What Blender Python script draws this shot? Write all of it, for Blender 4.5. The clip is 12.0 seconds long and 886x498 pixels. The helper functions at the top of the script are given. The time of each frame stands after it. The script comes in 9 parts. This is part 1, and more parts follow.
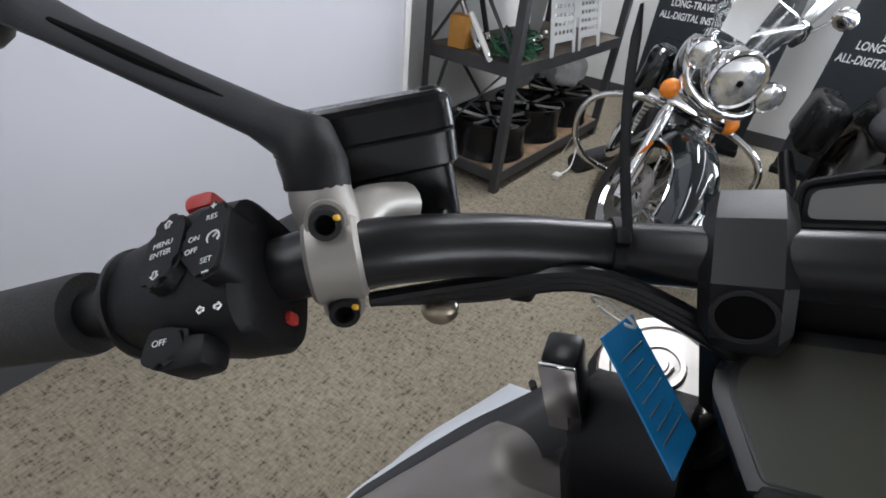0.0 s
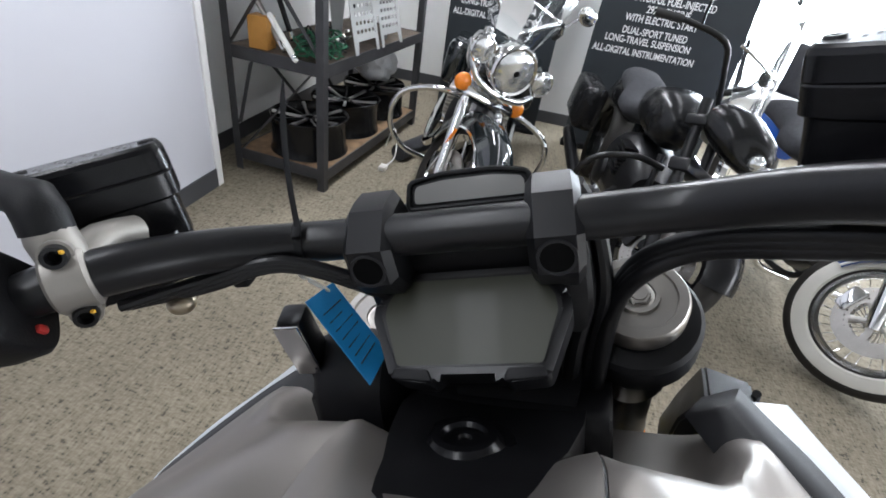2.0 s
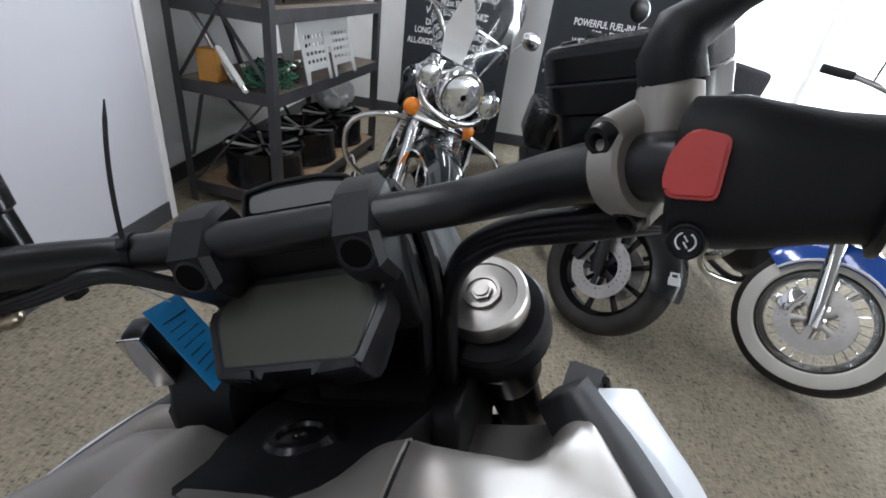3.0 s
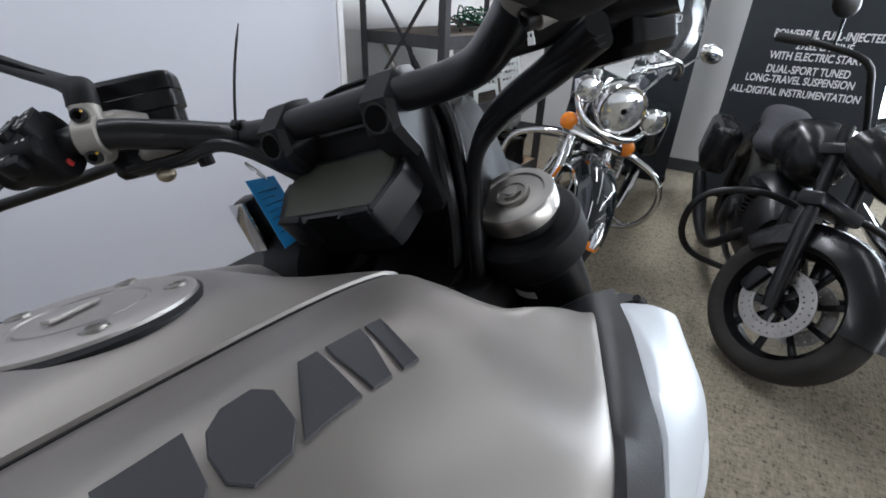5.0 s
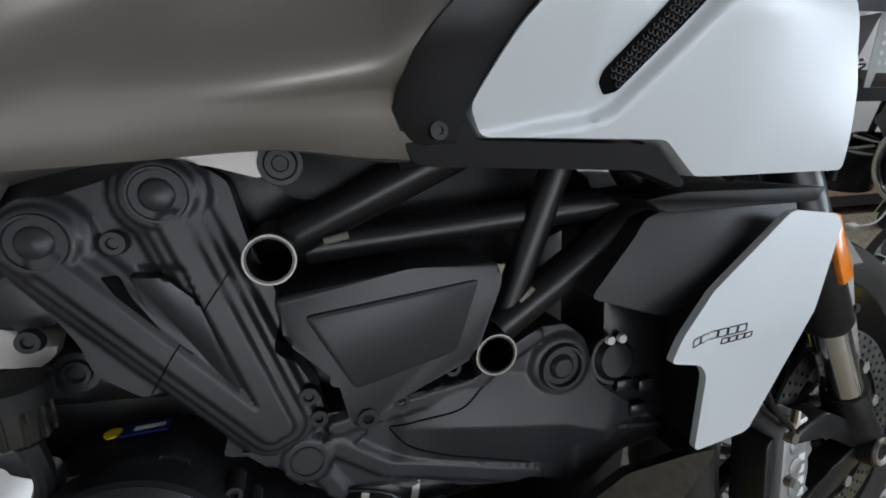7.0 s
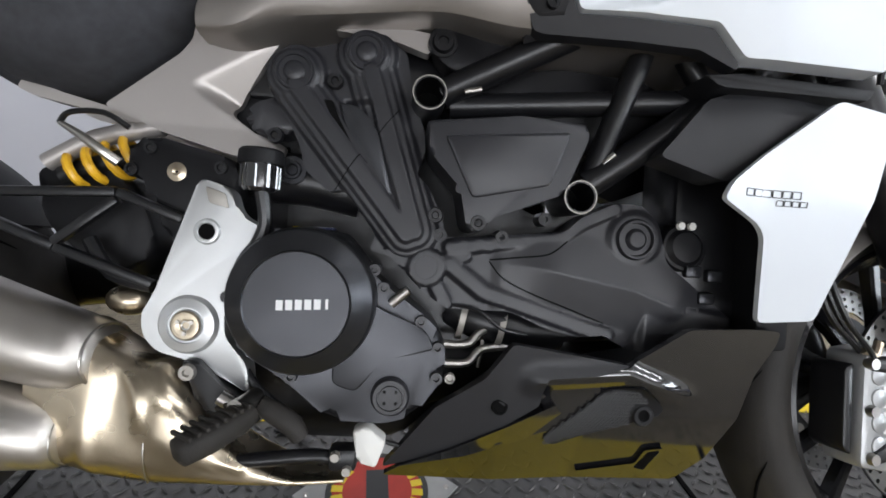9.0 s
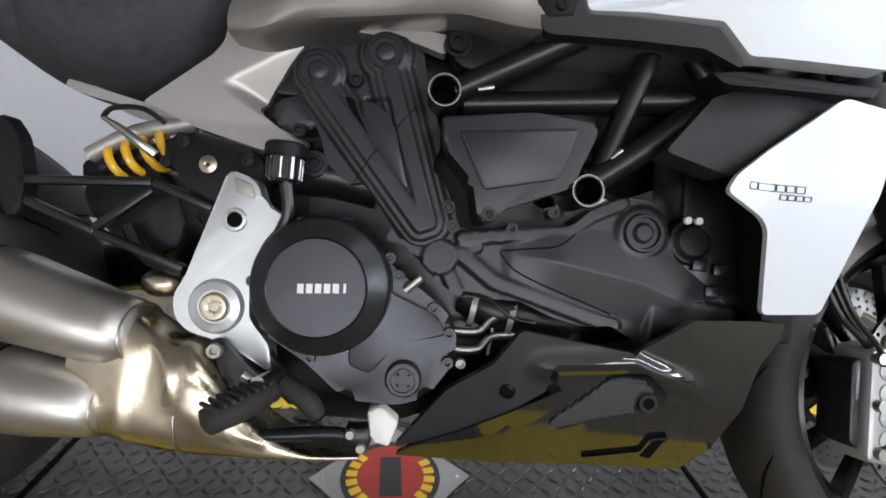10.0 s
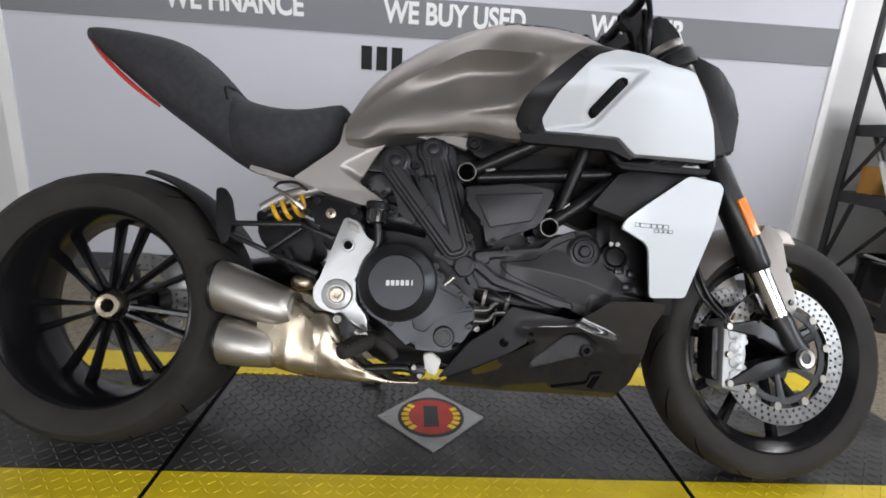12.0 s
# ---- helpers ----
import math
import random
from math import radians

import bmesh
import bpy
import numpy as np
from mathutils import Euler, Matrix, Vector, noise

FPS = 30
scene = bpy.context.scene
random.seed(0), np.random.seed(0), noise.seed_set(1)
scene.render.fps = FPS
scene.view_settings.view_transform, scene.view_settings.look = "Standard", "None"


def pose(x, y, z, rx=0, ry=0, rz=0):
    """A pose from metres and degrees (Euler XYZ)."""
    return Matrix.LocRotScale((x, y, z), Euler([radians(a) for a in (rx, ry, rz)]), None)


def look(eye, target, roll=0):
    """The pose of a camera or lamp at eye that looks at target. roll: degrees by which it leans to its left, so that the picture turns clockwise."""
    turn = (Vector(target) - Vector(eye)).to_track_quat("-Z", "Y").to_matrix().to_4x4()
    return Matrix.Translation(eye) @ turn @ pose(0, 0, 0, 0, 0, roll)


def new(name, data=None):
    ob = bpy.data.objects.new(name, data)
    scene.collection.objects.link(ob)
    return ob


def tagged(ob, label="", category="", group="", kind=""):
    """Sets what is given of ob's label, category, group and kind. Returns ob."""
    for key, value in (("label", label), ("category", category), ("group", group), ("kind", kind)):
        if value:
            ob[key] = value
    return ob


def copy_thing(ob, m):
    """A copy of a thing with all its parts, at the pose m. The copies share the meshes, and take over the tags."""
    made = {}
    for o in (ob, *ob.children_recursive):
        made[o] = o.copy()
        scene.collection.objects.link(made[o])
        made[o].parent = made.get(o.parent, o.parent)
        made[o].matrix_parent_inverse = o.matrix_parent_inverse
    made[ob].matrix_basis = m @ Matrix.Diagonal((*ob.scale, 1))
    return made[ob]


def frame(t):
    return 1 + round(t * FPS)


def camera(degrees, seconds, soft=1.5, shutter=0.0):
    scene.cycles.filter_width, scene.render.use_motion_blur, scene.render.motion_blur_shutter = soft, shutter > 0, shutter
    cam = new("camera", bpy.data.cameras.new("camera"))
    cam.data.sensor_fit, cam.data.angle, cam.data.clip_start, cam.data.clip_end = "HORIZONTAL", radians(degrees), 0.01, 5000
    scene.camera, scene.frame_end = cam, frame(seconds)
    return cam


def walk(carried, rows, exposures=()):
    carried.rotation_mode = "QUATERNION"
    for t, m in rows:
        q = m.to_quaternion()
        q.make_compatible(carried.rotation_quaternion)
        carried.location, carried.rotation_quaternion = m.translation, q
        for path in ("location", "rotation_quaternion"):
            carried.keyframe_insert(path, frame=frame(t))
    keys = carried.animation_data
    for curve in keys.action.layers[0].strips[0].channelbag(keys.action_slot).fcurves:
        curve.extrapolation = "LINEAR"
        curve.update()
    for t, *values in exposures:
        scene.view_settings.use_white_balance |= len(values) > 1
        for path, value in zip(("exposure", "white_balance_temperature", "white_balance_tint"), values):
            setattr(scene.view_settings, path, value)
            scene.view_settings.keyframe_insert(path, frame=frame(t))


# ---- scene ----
cam = camera(86.0, 12.0, soft=1.75)
PATH = [
    (0, (1.024, 0.248, 1.139), (2.452, 1.045, -0.011), 6.5),
    (0.5, (1.036, 0.208, 1.15), (2.545, 0.819, -0.011), 7.8),
    (1, (1.038, 0.188, 1.161), (2.608, 0.613, -0.003), 8.4),
    (1.5, (1.012, 0.176, 1.173), (2.622, 0.462, 0.022), 9.6),
    (2, (0.976, 0.141, 1.206), (2.626, 0.371, 0.101), 9.4),
    (2.5, (0.977, 0.082, 1.22), (2.688, 0.209, 0.192), 8.9),
    (4.5, (0.931, -0.049, 1.167), (2.668, 0.412, 0.29), 3.8),
    (5, (0.922, -0.102, 1.147), (2.476, 0.73, 0.202), 2.3),
    (5.5, (0.927, -0.191, 1.113), (2.252, 0.942, 0.134), 1.3),
    (6, (0.935, -0.291, 1.028), (2.033, 1.083, 0.074), 0.7),
    (6.5, (0.898, -0.351, 0.951), (1.782, 1.168, -0.004), 1.5),
    (7, (0.851, -0.429, 0.883), (1.478, 1.21, -0.076), 2.6),
    (7.5, (0.807, -0.494, 0.8), (1.308, 1.245, -0.053), 3.4),
    (9.5, (0.786, -0.699, 0.683), (0.997, 1.198, 0.086), 4.3),
    (10, (0.791, -0.704, 0.68), (0.976, 1.195, 0.081), 4.3),
    (10.5, (0.794, -0.712, 0.678), (0.979, 1.186, 0.075), 4.1),
    (11, (0.791, -0.788, 0.699), (0.95, 1.113, 0.099), 3.5),
    (11.5, (0.778, -0.938, 0.734), (0.897, 0.969, 0.143), 3.3),
    (12, (0.738, -1.145, 0.789), (0.843, 0.788, 0.285), 3.4),
]
# the film camera's own exposure and white balance along the way
walk(cam, [(t, look(eye, target, roll)) for t, eye, target, roll in PATH],
     ((0.0, 0.32, 6250, 12), (1.0, 0.60, 6250, 12), (2.0, 0.58, 6200, 11), (2.5, 0.32, 6200, 11), (4.5, 0.10, 6000, 11), (5.0, 0.05, 6100, 11), (5.5, -0.18, 6250, 11), (6.0, -0.28, 6250, 10), (6.5, -0.28, 6200, 10), (7.0, -0.30, 6150, 9), (7.5, -0.08, 6200, 10), (9.5, 0.34, 6350, 12), (11.0, 0.34, 6350, 12), (12.0, 0.14, 6450, 13)))

# ---- light ----
world = bpy.data.worlds.new("world")
scene.world = world
world.use_nodes = True
wn = world.node_tree
sky = wn.nodes.new("ShaderNodeTexSky")
sky.sky_type = 'NISHITA'
sky.sun_disc = False
sky.sun_elevation, sky.sun_rotation = radians(48), radians(200)
wn.nodes["Background"].inputs["Strength"].default_value = 0.06
wn.links.new(sky.outputs[0], wn.nodes["Background"].inputs["Color"])


def area_lamp(name, m, sx, sy, watts, col):
    lamp = bpy.data.lights.new(name, 'AREA')
    lamp.shape, lamp.size, lamp.size_y, lamp.energy, lamp.color = 'RECTANGLE', sx, sy, watts, col
    ob = new(name, lamp)
    ob.matrix_world = m
    return ob


ROOM_TOP = 2.75
FLOOR = -0.22
# daylight through the shop front and the end window
for x0 in (-1.2, 1.6, 4.4):
    area_lamp("window_light", look((x0, -9.43, 1.25), (x0, 0, 0.7)), 2.4, 2.0, 118, (0.95, 0.97, 1.0))
area_lamp("window_light", look((6.13, -2.75, 1.3), (0, -2.0, 0.6)), 2.3, 1.6, 110, (0.86, 0.94, 1.0))
# unseen area lights added under the ceiling; no lamp fixtures are modelled
for x0, y0, width, watts in ((4.5, 0.75, 2.6, 55), (0.4, 1.1, 3.0, 20), (3.6, -0.75, 3.4, 14), (3.9, -3.2, 3.6, 62), (3.0, -6.0, 5.0, 30)):
    area_lamp("ceiling_fill_light", look((x0, y0, ROOM_TOP - 0.08), (x0, y0 + 0.001, 0)), width, 0.22, watts, (0.97, 0.98, 1.0))


# ---- materials ----
def mat(name, col, rough=0.5, metal=0.0, var=0.12, vscale=6.0, bump=0.05, bscale=300.0, coat=0.0, rvar=0.08, spec=0.5):
    m = bpy.data.materials.new(name)
    m.use_nodes = True
    nt = m.node_tree
    b = nt.nodes["Principled BSDF"]
    tc = nt.nodes.new("ShaderNodeTexCoord")
    n1 = nt.nodes.new("ShaderNodeTexNoise")
    n1.inputs["Scale"].default_value, n1.inputs["Detail"].default_value = vscale, 6
    nt.links.new(tc.outputs["Object"], n1.inputs["Vector"])
    ramp = nt.nodes.new("ShaderNodeValToRGB")
    ramp.color_ramp.elements[0].position, ramp.color_ramp.elements[1].position = 0.3, 0.7
    ramp.color_ramp.elements[0].color = (*[c * (1 - var) for c in col], 1)
    ramp.color_ramp.elements[1].color = (*[min(1, c * (1 + var)) for c in col], 1)
    nt.links.new(n1.outputs["Fac"], ramp.inputs["Fac"])
    nt.links.new(ramp.outputs["Color"], b.inputs["Base Color"])
    n2 = nt.nodes.new("ShaderNodeTexNoise")
    n2.inputs["Scale"].default_value, n2.inputs["Detail"].default_value = bscale, 4
    nt.links.new(tc.outputs["Object"], n2.inputs["Vector"])
    if bump:
        bp = nt.nodes.new("ShaderNodeBump")
        bp.inputs["Strength"].default_value, bp.inputs["Distance"].default_value = bump, 0.002
        nt.links.new(n2.outputs["Fac"], bp.inputs["Height"])
        nt.links.new(bp.outputs["Normal"], b.inputs["Normal"])
    mr = nt.nodes.new("ShaderNodeMapRange")
    mr.inputs["To Min"].default_value, mr.inputs["To Max"].default_value = max(0.02, rough - rvar), min(1, rough + rvar)
    n3 = nt.nodes.new("ShaderNodeTexNoise")
    n3.inputs["Scale"].default_value = vscale * 2.3
    nt.links.new(tc.outputs["Object"], n3.inputs["Vector"])
    nt.links.new(n3.outputs["Fac"], mr.inputs["Value"])
    nt.links.new(mr.outputs["Result"], b.inputs["Roughness"])
    b.inputs["Metallic"].default_value = metal
    b.inputs["Coat Weight"].default_value = coat
    b.inputs["Coat Roughness"].default_value = 0.06
    b.inputs["Specular IOR Level"].default_value = spec
    return m


def bsdf(m):
    return m.node_tree.nodes["Principled BSDF"]


def glow(name, col, strength):
    m = mat(name, col, 0.5, 0, 0.02, 2, 0)
    bsdf(m).inputs["Emission Color"].default_value = (*col, 1)
    bsdf(m).inputs["Emission Strength"].default_value = strength
    return m


def glass(name, tint=(1, 1, 1), rough=0.02):
    m = mat(name, tint, rough, 0, 0.01, 3, 0, rvar=0.01)
    bsdf(m).inputs["Transmission Weight"].default_value = 1.0
    bsdf(m).inputs["IOR"].default_value = 1.3
    return m


TANK = mat("satin_warm_grey_metallic", (0.30, 0.276, 0.256), 0.42, 0.70, 0.05, 3, 0.015, 900, rvar=0.04)
SUBGREY = mat("satin_light_grey_metallic", (0.46, 0.432, 0.41), 0.44, 0.72, 0.05, 4, 0.015, 900, rvar=0.04)
WHITE = mat("satin_white_paint", (0.66, 0.69, 0.72), 0.46, 0.12, 0.015, 4, 0.01, 900, coat=0.06)
BLACKPL = mat("matte_black_plastic", (0.006, 0.006, 0.007), 0.50, 0, 0.15, 12, 0.10, 700, spec=0.24)
BLACKSAT = mat("satin_black_metal", (0.007, 0.007, 0.008), 0.32, 0.0, 0.12, 10, 0.04, 500, spec=0.42)
RESV = mat("smooth_black_moulded_plastic", (0.006, 0.006, 0.007), 0.24, 0, 0.1, 9, 0.03, 600, spec=0.30)
CALIPER = mat("anodised_grey_caliper", (0.36, 0.365, 0.365), 0.36, 0.55, 0.08, 16, 0.05, 700)
DISCST = mat("used_brake_disc_steel", (0.22, 0.215, 0.21), 0.34, 1.0, 0.14, 14, 0.05, 260, rvar=0.10)
ENGINE = mat("charcoal_painted_metal", (0.020, 0.020, 0.023), 0.36, 0.0, 0.12, 9, 0.06, 900, spec=0.42)
CLUTCH = mat("anthracite_cover_paint", (0.042, 0.043, 0.047), 0.33, 0.75, 0.12, 9, 0.06, 900)
CHARPL = mat("charcoal_plastic", (0.014, 0.014, 0.016), 0.46, 0, 0.12, 12, 0.08, 800, spec=0.4)
BADGEPL = mat("dark_grey_badge_plastic", (0.046, 0.046, 0.051), 0.50, 0, 0.10, 14, 0.08, 800, spec=0.35)
GLOSSBLK = mat("gloss_black_lacquer", (0.008, 0.008, 0.009), 0.07, 0, 0.1, 4, 0.0, 300, coat=1.0, rvar=0.02)
RUBBER = mat("worn_tyre_rubber", (0.022, 0.0195, 0.017), 0.72, 0, 0.35, 9, 0.25, 500, spec=0.4)
RIM = mat("gloss_black_wheel_paint", (0.007, 0.007, 0.008), 0.22, 0, 0.1, 8, 0.02, 400, spec=0.32)
SEAT = mat("dark_grey_seat_fabric", (0.034, 0.035, 0.040), 0.85, 0, 0.2, 60, 0.35, 1500)
STEEL = mat("brushed_steel", (0.46, 0.44, 0.41), 0.33, 1.0, 0.12, 12, 0.06, 260, rvar=0.10)
EXH = mat("brushed_stainless_exhaust", (0.55, 0.52, 0.48), 0.42, 1.0, 0.10, 9, 0.05, 420, rvar=0.08)
GOLDST = mat("heat_tinted_steel", (0.55, 0.475, 0.36), 0.29, 1.0, 0.25, 10, 0.05, 200, rvar=0.1)
CHROME = mat("polished_chrome", (0.78, 0.78, 0.78), 0.09, 1.0, 0.04, 8, 0.01, 200, rvar=0.04)
ALU = mat("cast_silver_aluminium", (0.60, 0.61, 0.61), 0.40, 0.75, 0.05, 12, 0.05, 900)
CLAMPBLK = mat("satin_black_anodised_clamp", (0.008, 0.008, 0.009), 0.40, 0.0, 0.08, 10, 0.04, 700, spec=0.26)
CLAMP = mat("warm_grey_cast_metal", (0.33, 0.31, 0.28), 0.45, 0.55, 0.08, 20, 0.05, 900)
# near black: puts the shade of holes and grooves into colour, also joints
BLACKHOLE = mat("hole_shade_and_joint_black", (0.004, 0.004, 0.004), 0.8, 0, 0.1, 9, 0.0, spec=0.05)
YELLOWSPR = mat("yellow_spring_paint", (0.75, 0.42, 0.02), 0.35, 0, 0.08, 20, 0.02, coat=0.3)
AMBER = mat("amber_reflector_plastic", (0.90, 0.26, 0.02), 0.22, 0, 0.1, 60, 0.25, 260, coat=0.5)
REDPL = mat("red_plastic", (0.45, 0.035, 0.03), 0.40, 0, 0.08, 20, 0.05)
REDLENS = mat("red_tail_lens", (0.50, 0.03, 0.02), 0.15, 0, 0.08, 20, 0.02, coat=0.6)
SCREEN = mat("dark_display_glass", (0.048, 0.050, 0.036), 0.42, 0, 0.05, 6, 0.0, coat=0.04, rvar=0.03, spec=0.3)
SCREENLT = mat("grey_lcd_glass", (0.20, 0.195, 0.185), 0.3, 0, 0.05, 6, 0.0, coat=0.2, rvar=0.03)
BLUETAG = mat("blue_key_tag_card", (0.02, 0.26, 0.60), 0.45, 0, 0.08, 40, 0.1, 300)
WHITEPL = mat("white_plastic", (0.75, 0.74, 0.70), 0.45, 0, 0.05, 20, 0.05)
PRINT = mat("white_print", (0.75, 0.75, 0.75), 0.5, 0, 0.02, 20, 0)
GREYPRINT = mat("dark_print", (0.03, 0.03, 0.03), 0.5, 0, 0.02, 20, 0)
YELLOWP = mat("worn_yellow_paint", (0.80, 0.60, 0.018), 0.42, 0, 0.10, 9, 0.25, 120)
PLATE = mat("worn_black_tread_plate", (0.100, 0.098, 0.095), 0.38, 0.5, 0.35, 5, 0.25, 90, rvar=0.12)
WALLP = mat("pale_grey_wall_paint", (0.55, 0.555, 0.60), 0.75, 0, 0.02, 1.5, 0.06, 140)
WALLBAND = mat("mid_grey_wall_band", (0.20, 0.205, 0.22), 0.75, 0, 0.02, 1.5, 0.06, 140)
WALLW = mat("white_wall_paint", (0.72, 0.72, 0.71), 0.8, 0, 0.03, 1.5, 0.08, 140)
TRIMW = mat("white_trim_paint", (0.80, 0.80, 0.79), 0.5, 0, 0.03, 4, 0.03, 140)
BASEB = mat("dark_grey_vinyl_base", (0.060, 0.062, 0.068), 0.5, 0, 0.08, 4, 0.03, 140)
CEILM = mat("grey_ceiling_tile", (0.34, 0.34, 0.34), 0.9, 0, 0.03, 3, 0.2, 60)
SHELFST = mat("dark_grey_shelf_steel", (0.050, 0.050, 0.053), 0.5, 0.2, 0.2, 8, 0.05, 300)
BOARD = mat("stained_chipboard", (0.23, 0.145, 0.08), 0.8, 0, 0.3, 14, 0.3, 160)
GREENC = mat("green_cable_sheath", (0.01, 0.10, 0.045), 0.45, 0, 0.15, 40, 0.05)
PERF = mat("grey_powder_coated_sheet", (0.42, 0.43, 0.42), 0.5, 0.3, 0.05, 10, 0.05)
BANNER = mat("dark_banner_fabric", (0.014, 0.019, 0.023), 0.6, 0, 0.15, 3, 0.1, 500)
BLUEP = mat("blue_motorcycle_paint", (0.012, 0.075, 0.36), 0.12, 0.1, 0.05, 4, 0.0, coat=1.0, rvar=0.03)
WHITEWALL = mat("whitewall_tyre_rubber", (0.70, 0.68, 0.62), 0.55, 0, 0.05, 9, 0.05)
LAMPGL = mat("headlamp_lens", (0.80, 0.82, 0.83), 0.10, 0.75, 0.12, 45, 0.20, 120, coat=1.0, rvar=0.04)
SHIELD = glass("windscreen_plastic", (0.93, 0.95, 0.95))
MIRROR = mat("mirror_glass", (0.85, 0.86, 0.88), 0.04, 1.0, 0.01, 5, 0, rvar=0.01)
PAPER = mat("white_paper", (0.80, 0.80, 0.78), 0.7, 0, 0.03, 9, 0.05)
PLASTICBAG = mat("milky_plastic_bag", (0.62, 0.62, 0.62), 0.3, 0, 0.1, 12, 0.4, 30)
ORANGEBOX = mat("orange_cardboard", (0.50, 0.24, 0.05), 0.7, 0, 0.1, 12, 0.1)
SKYCARD = glow("bright_daylight", (0.93, 0.97, 1.0), 2.6)


def carpet_material():
    m = mat("flecked_loop_carpet", (0.21, 0.19, 0.145), 0.95, 0, 0.1, 4, 0.0)
    nt = m.node_tree
    b = bsdf(m)
    tc = nt.nodes["Texture Coordinate"]
    mp = nt.nodes.new("ShaderNodeMapping")
    mp.inputs["Scale"].default_value = (38, 125, 70)
    mp.inputs["Rotation"].default_value = (0, 0, radians(38))
    nt.links.new(tc.outputs["Object"], mp.inputs["Vector"])
    n1 = nt.nodes.new("ShaderNodeTexNoise")
    n1.inputs["Scale"].default_value, n1.inputs["Detail"].default_value = 1.0, 3
    nt.links.new(mp.outputs["Vector"], n1.inputs["Vector"])
    mp2 = nt.nodes.new("ShaderNodeMapping")
    mp2.inputs["Scale"].default_value = (120, 40, 70)
    mp2.inputs["Rotation"].default_value = (0, 0, radians(38))
    nt.links.new(tc.outputs["Object"], mp2.inputs["Vector"])
    n2 = nt.nodes.new("ShaderNodeTexNoise")
    n2.inputs["Scale"].default_value, n2.inputs["Detail"].default_value = 1.0, 3
    nt.links.new(mp2.outputs["Vector"], n2.inputs["Vector"])
    n3 = nt.nodes.new("ShaderNodeTexNoise")
    n3.inputs["Scale"].default_value = 1.3
    nt.links.new(tc.outputs["Object"], n3.inputs["Vector"])
    r1 = nt.nodes.new("ShaderNodeValToRGB")
    e = r1.color_ramp.elements
    e[0].position, e[0].color = 0.36, (0.098, 0.086, 0.064, 1)
    e[1].position, e[1].color = 0.66, (0.400, 0.348, 0.258, 1)
    k = r1.color_ramp.elements.new(0.435)
    k.color = (0.262, 0.224, 0.160, 1)
    mx = nt.nodes.new("ShaderNodeMath")
    mx.operation = 'MULTIPLY_ADD'
    mx.inputs[1].default_value, mx.inputs[2].default_value = 0.5, 0.0
    ad = nt.nodes.new("ShaderNodeMath")
    ad.operation = 'ADD'
    nt.links.new(n1.outputs["Fac"], ad.inputs[0])
    nt.links.new(n2.outputs["Fac"], ad.inputs[1])
    nt.links.new(ad.outputs[0], mx.inputs[0])
    nt.links.new(mx.outputs[0], r1.inputs["Fac"])
    mix = nt.nodes.new("ShaderNodeMixRGB")
    mix.blend_type = 'MULTIPLY'
    mix.inputs["Fac"].default_value = 0.5
    nt.links.new(r1.outputs["Color"], mix.inputs["Color1"])
    nt.links.new(n3.outputs["Fac"], mix.inputs["Color2"])
    nt.links.new(mix.outputs["Color"], b.inputs["Base Color"])
    bp = nt.nodes.new("ShaderNodeBump")
    bp.inputs["Strength"].default_value, bp.inputs["Distance"].default_value = 0.4, 0.005
    nt.links.new(mx.outputs[0], bp.inputs["Height"])
    nt.links.new(bp.outputs["Normal"], b.inputs["Normal"])
    return m


CARPET = carpet_material()


# ---- modelling tools ----
def thing(name, label, category, m=None, group="", kind=""):
    ob = new(name)
    ob.empty_display_size = 0.05
    if m is not None:
        ob.matrix_world = m
    return tagged(ob, label, category, group, kind)


def finish(name, bm, material, xf=None, smooth=35.0):
    if xf is not None:
        bm.transform(xf)
    bmesh.ops.recalc_face_normals(bm, faces=bm.faces)
    me = bpy.data.meshes.new(name)
    bm.to_mesh(me)
    bm.free()
    me.materials.append(material)
    for p in me.polygons:
        p.use_smooth = smooth > 0
    if smooth > 0:
        me.set_sharp_from_angle(angle=radians(smooth))
    return me


def part(name, bm, material, parent, label="", xf=None, smooth=35.0, subsurf=0):
    ob = new(name, finish(name, bm, material, xf, smooth))
    ob.parent = parent
    if label:
        ob["label"] = label
    if subsurf:
        md = ob.modifiers.new("smooth", 'SUBSURF')
        md.levels = md.render_levels = subsurf
    return ob


def solo(name, bm, material, label, category, group="", kind="", m=None, smooth=35.0):
    ob = new(name, finish(name, bm, material, None, smooth))
    if m is not None:
        ob.matrix_world = m
    return tagged(ob, label, category, group, kind)


def B():
    return bmesh.new()


def loft(bm, loops, cap=True, ring=False):
    rows = [[bm.verts.new(p) for p in lp] for lp in loops]
    n = len(rows[0])
    pairs = list(zip(rows, rows[1:])) + ([(rows[-1], rows[0])] if ring else [])
    for a, b in pairs:
        for i in range(n):
            bm.faces.new((a[i], a[(i + 1) % n], b[(i + 1) % n], b[i]))
    if cap and not ring:
        bm.faces.new(rows[0])
        bm.faces.new(rows[-1])
    return bm


def curve(pts, n=6):
    pts = [Vector(p) for p in pts]
    out = []
    for i in range(len(pts) - 1):
        p0, p1, p2, p3 = pts[max(i - 1, 0)], pts[i], pts[i + 1], pts[min(i + 2, len(pts) - 1)]
        for k in range(n):
            t = k / n
            out.append(0.5 * (2 * p1 + (p2 - p0) * t + (2 * p0 - 5 * p1 + 4 * p2 - p3) * t * t + (3 * p1 - p0 - 3 * p2 + p3) * t ** 3))
    return out + [pts[-1]]


